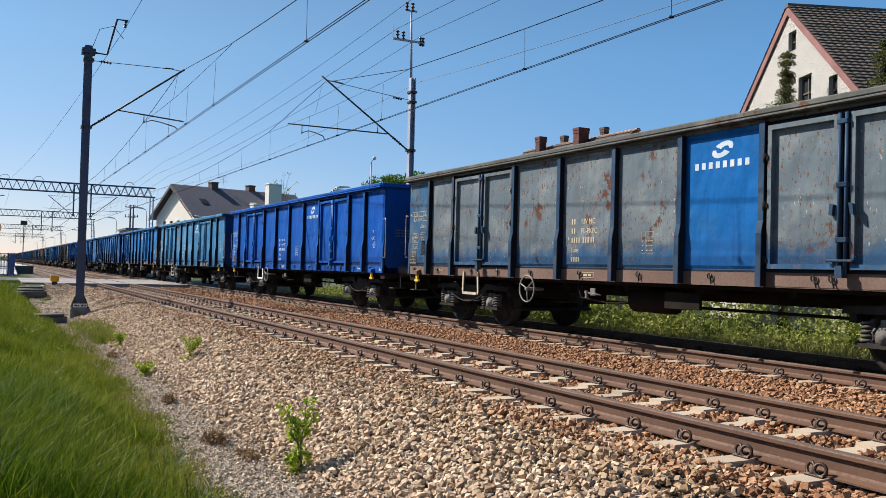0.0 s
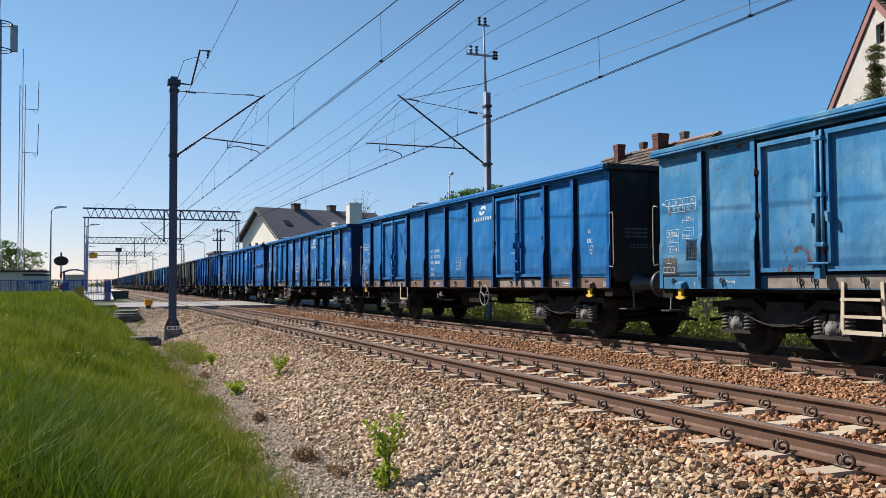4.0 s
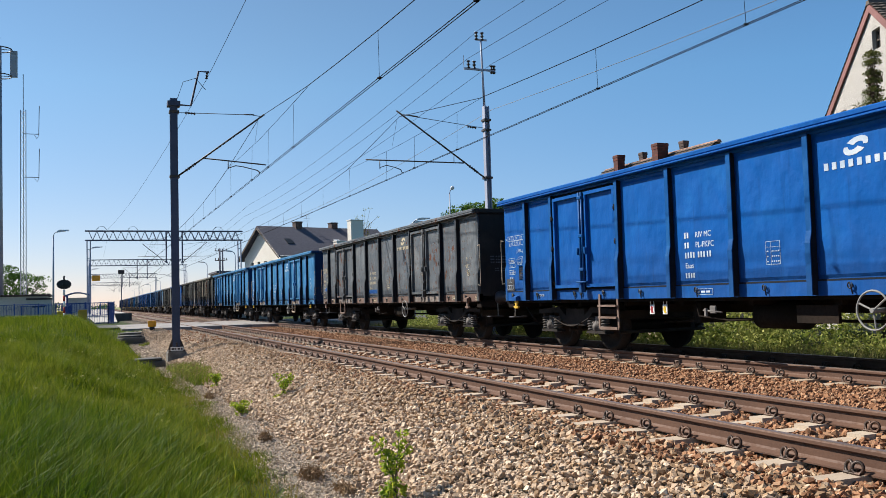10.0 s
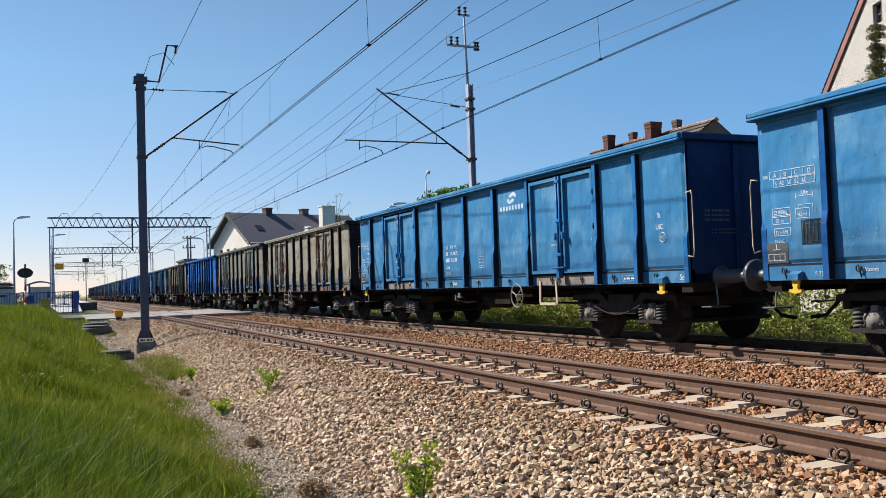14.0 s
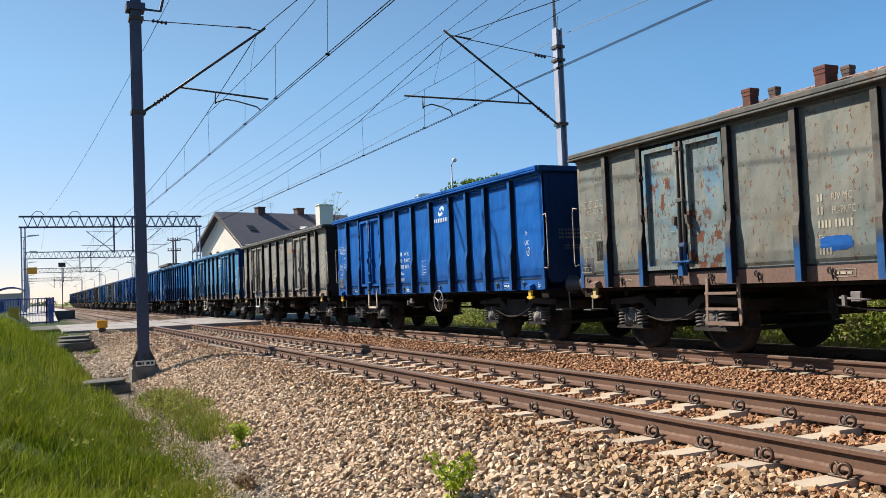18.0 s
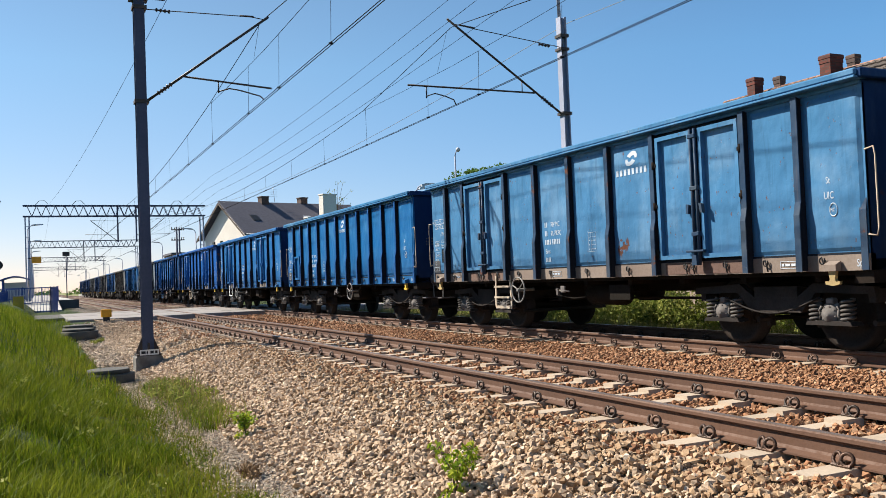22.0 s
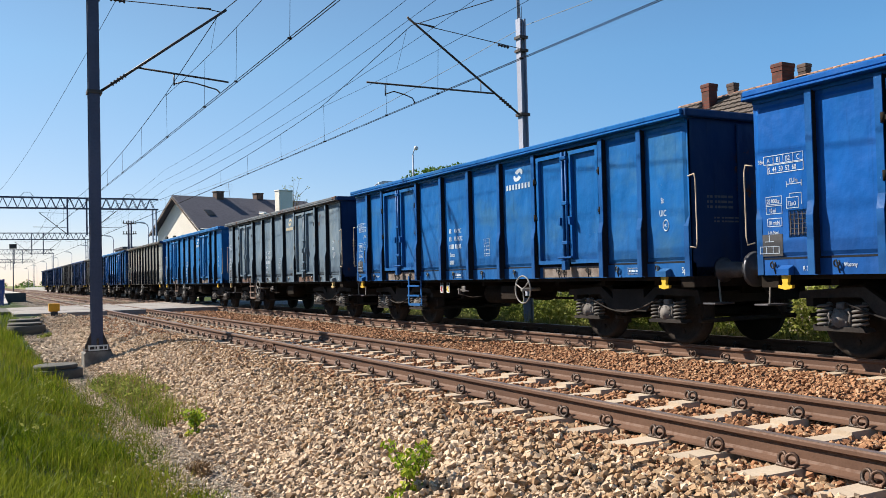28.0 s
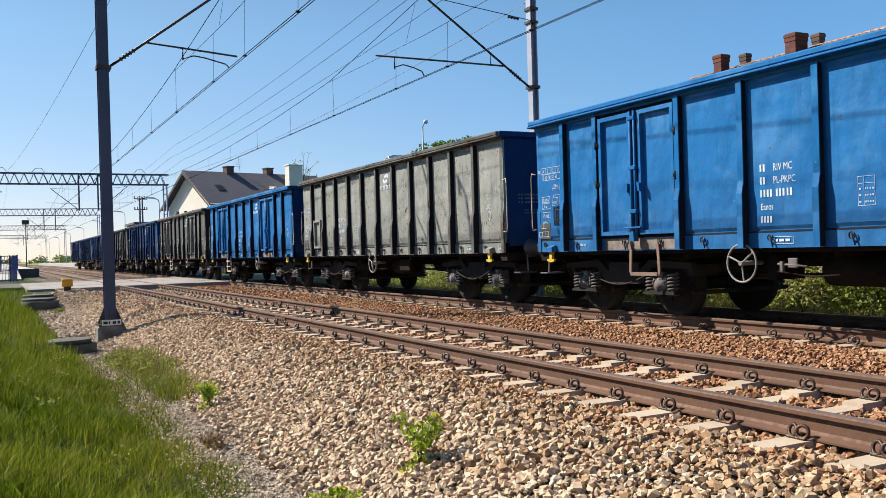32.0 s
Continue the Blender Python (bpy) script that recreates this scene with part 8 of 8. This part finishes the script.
station_house()
middle_house()
gable_house()
spruce(20.2, 12.72, 7.75, 5, .3)
spruce(18.5, 8.35, 6.9, 6, 1.0)
spruce(18.8, 9.35, 5.7, 7, 1.0)
for k, (x, y, t) in enumerate(((24.3, 52, 7.5), (26.4, 53, 7.9), (28.0, 54, 8.2))):
    broad_tree(x, y, t, 2.0, 20 + k)
bare_tree(31.0, 97, 12.3, 31)
for k, (x, y, t) in enumerate(((-11.5, 92, 5.2), (-9.2, 94, 5.6), (-6.8, 96, 4.8), (-15, 92, 6.0))):
    broad_tree(x, y, t, 2.6, 40 + k, 40)


def small_station_block():
    e = thing("flat_roofed_building", "grey-brown flat-roofed building beyond the station", "building")
    bm = B()
    box(bm, 19, 30, 140, 150, -.5, 6.2)
    part("wall", bm, M_BRICK_HOUSE, e)
    bm = B()
    box(bm, 18.7, 30.3, 139.7, 150.3, 6.2, 6.5)
    part("roof", bm, M_ROOF_FELT, e)


def telegraph_poles():
    for k, (x, y, z) in enumerate(((14.6, 105, 8.0), (15.9, 112, 8.4))):
        e = thing("power_pole", "dark pole with crossarms and insulators", "pole", "power poles")
        bm = B()
        rod(bm, (x, y, -.5), (x, y, z), .13, 8, .1)
        part("pole", bm, M_MAST, e)
        for zz in (z - .3, z - 1.5):
            bm = B()
            box(bm, x - .6, x + .6, y - .04, y + .04, zz - .045, zz + .045)
            for q in (-.52, .52):
                insulator(bm, (x + q, y, zz), (x + q, y, zz + .35), .08, 2)
            part("crossarm", bm, M_STEEL_DARK, e)


def left_buildings():
    e = thing("container_building", "low beige technical building with a dark roof edge", "building")
    bm = B()
    box(bm, -22, -3.6, 74, 80, -.4, 2.18)
    part("wall", bm, M_PALE_WALL, e)
    bm = B()
    box(bm, -22.2, -3.4, 73.8, 80.2, 2.18, 2.34)
    part("roof_edge", bm, M_BRICK_DARK, e)
    e2 = thing("container_building", "small beige cabin with a dark roof edge", "building")
    bm = B()
    box(bm, -4.9, -3.2, 71, 73.4, -.4, 1.85)
    part("wall", bm, M_PALE_WALL, e2)
    bm = B()
    box(bm, -5.0, -3.1, 70.9, 73.5, 1.85, 2.0)
    part("roof_edge", bm, M_BRICK_DARK, e2)
    bm = B()
    for x, z in ((-8.4, 1.35), (-4.55, 1.25)):
        y = 73.97 if x < -6 else 70.97
        box(bm, x, x + .95, y, y + .02, z, z + .14)
    part("sign_bars", bm, M_BLACK, e2)
    # scrawled writing
    me = text_mesh("RAMSJU", 0.62, M_GREY_METAL)
    gf = part("graffiti", me, None, e, "grey sprayed letters")
    gf.matrix_basis = Matrix.Translation((-6.95, 73.97, 1.0)) @ pose(0, 0, 0, 90, 0, 0)
    m = thing("radio_mast", "tall grey tubular radio mast with a ladder and panel antennas", "mast", "radio masts")
    x, y = -7.75, 80.0
    bm = B()
    rod(bm, (x, y, -.4), (x, y, 24.6), .42, 16, .26)
    part("tube", bm, M_GREY_METAL, m)
    bm = B()
    for q in (-.16, .16):
        rod(bm, (x - .85, y + q, 2), (x - .62, y + q, 23.5), .025, 5)
    for k in range(54):
        z = 2.2 + k * .4
        rod(bm, (x - .85 + .23 * k / 54, y - .16, z), (x - .85 + .23 * k / 54, y + .16, z), .015, 4)
        if k % 6 == 0:
            rod(bm, (x - .85 + .23 * k / 54, y, z), (x, y, z), .02, 4)
    part("ladder", bm, M_STEEL_DARK, m)
    for z in (21.9, 24.3):
        bm = B()
        ring(bm, (x, y, z), (0, 0, 1), 1.1, .05, 20, 6)
        for k in range(4):
            rod(bm, (x, y, z), (x + 1.1 * math.cos(k * 1.571), y + 1.1 * math.sin(k * 1.571), z), .03, 5)
        part("platform_ring", bm, M_STEEL_DARK, m)
    for a in (0.2, 2.2, 4.3):
        bm = B()
        box(bm, x + 1.25 * math.cos(a) - .3, x + 1.25 * math.cos(a) + .3, y + 1.25 * math.sin(a) - .12, y + 1.25 * math.sin(a) + .12, 21.9, 24.3, .03)
        part("panel_antenna", bm, M_GREY_METAL, m)
    bm = B()
    rod(bm, (x + .1, y, 24.6), (x + .1, y, 27.3), .03, 5)
    part("lightning_rod", bm, M_STEEL_DARK, m)
    m = thing("lattice_mast", "slim steel lattice mast with rod antennas", "mast", "radio masts")
    x = -5.75
    bm = B()
    legs = [(x - .22, y - .15), (x + .22, y - .15), (x, y + .25)]
    for lx, ly in legs:
        rod(bm, (lx, ly, -.4), (lx * 1, ly, 18.9), .035, 5)
    for k in range(44):
        z = k * .43
        for i in range(3):
            a, b = legs[i], legs[(i + 1) % 3]
            rod(bm, (a[0], a[1], z), (b[0], b[1], z + .43), .015, 3)
    part("lattice", bm, M_GREY_METAL, m)
    bm = B()
    rod(bm, (x, y, 18.9), (x, y, 22.2), .03, 5)
    part("top_antenna", bm, M_STEEL_DARK, m)
    for z in (12.9, 16.8):
        bm = B()
        rod(bm, (x, y, z), (x + 1.25, y, z), .03, 5)
        rod(bm, (x + 1.25, y, z - .1), (x + 1.3, y, z + 2.6), .03, 5)
        pipe(bm, [(x + 1.25, y, z - .1), (x + 1.1, y, z - .4), (x + .9, y, z - .1)], .02)
        part("rod_antenna", bm, M_STEEL_DARK, m)


def far_woods():
    cen, rad = [], []
    r = random.Random(77)
    for k in range(420):
        x = r.uniform(-420, 300)
        y = 620 + r.uniform(-30, 60)
        if -20 < x < 18:
            y += 200
        cen.append((x, y, r.uniform(-2, 2.5)))
        rad.append(r.uniform(3, 5.5))
    v, f = leaf_cloud(cen, rad, 70, 0.8)
    tagged(new("distant_woods", raw_mesh("distant_woods", v, f, M_LEAF)), "distant belt of woods on the horizon", "trees", "", "stuff")


small_station_block()
telegraph_poles()
left_buildings()
far_woods()

motions()
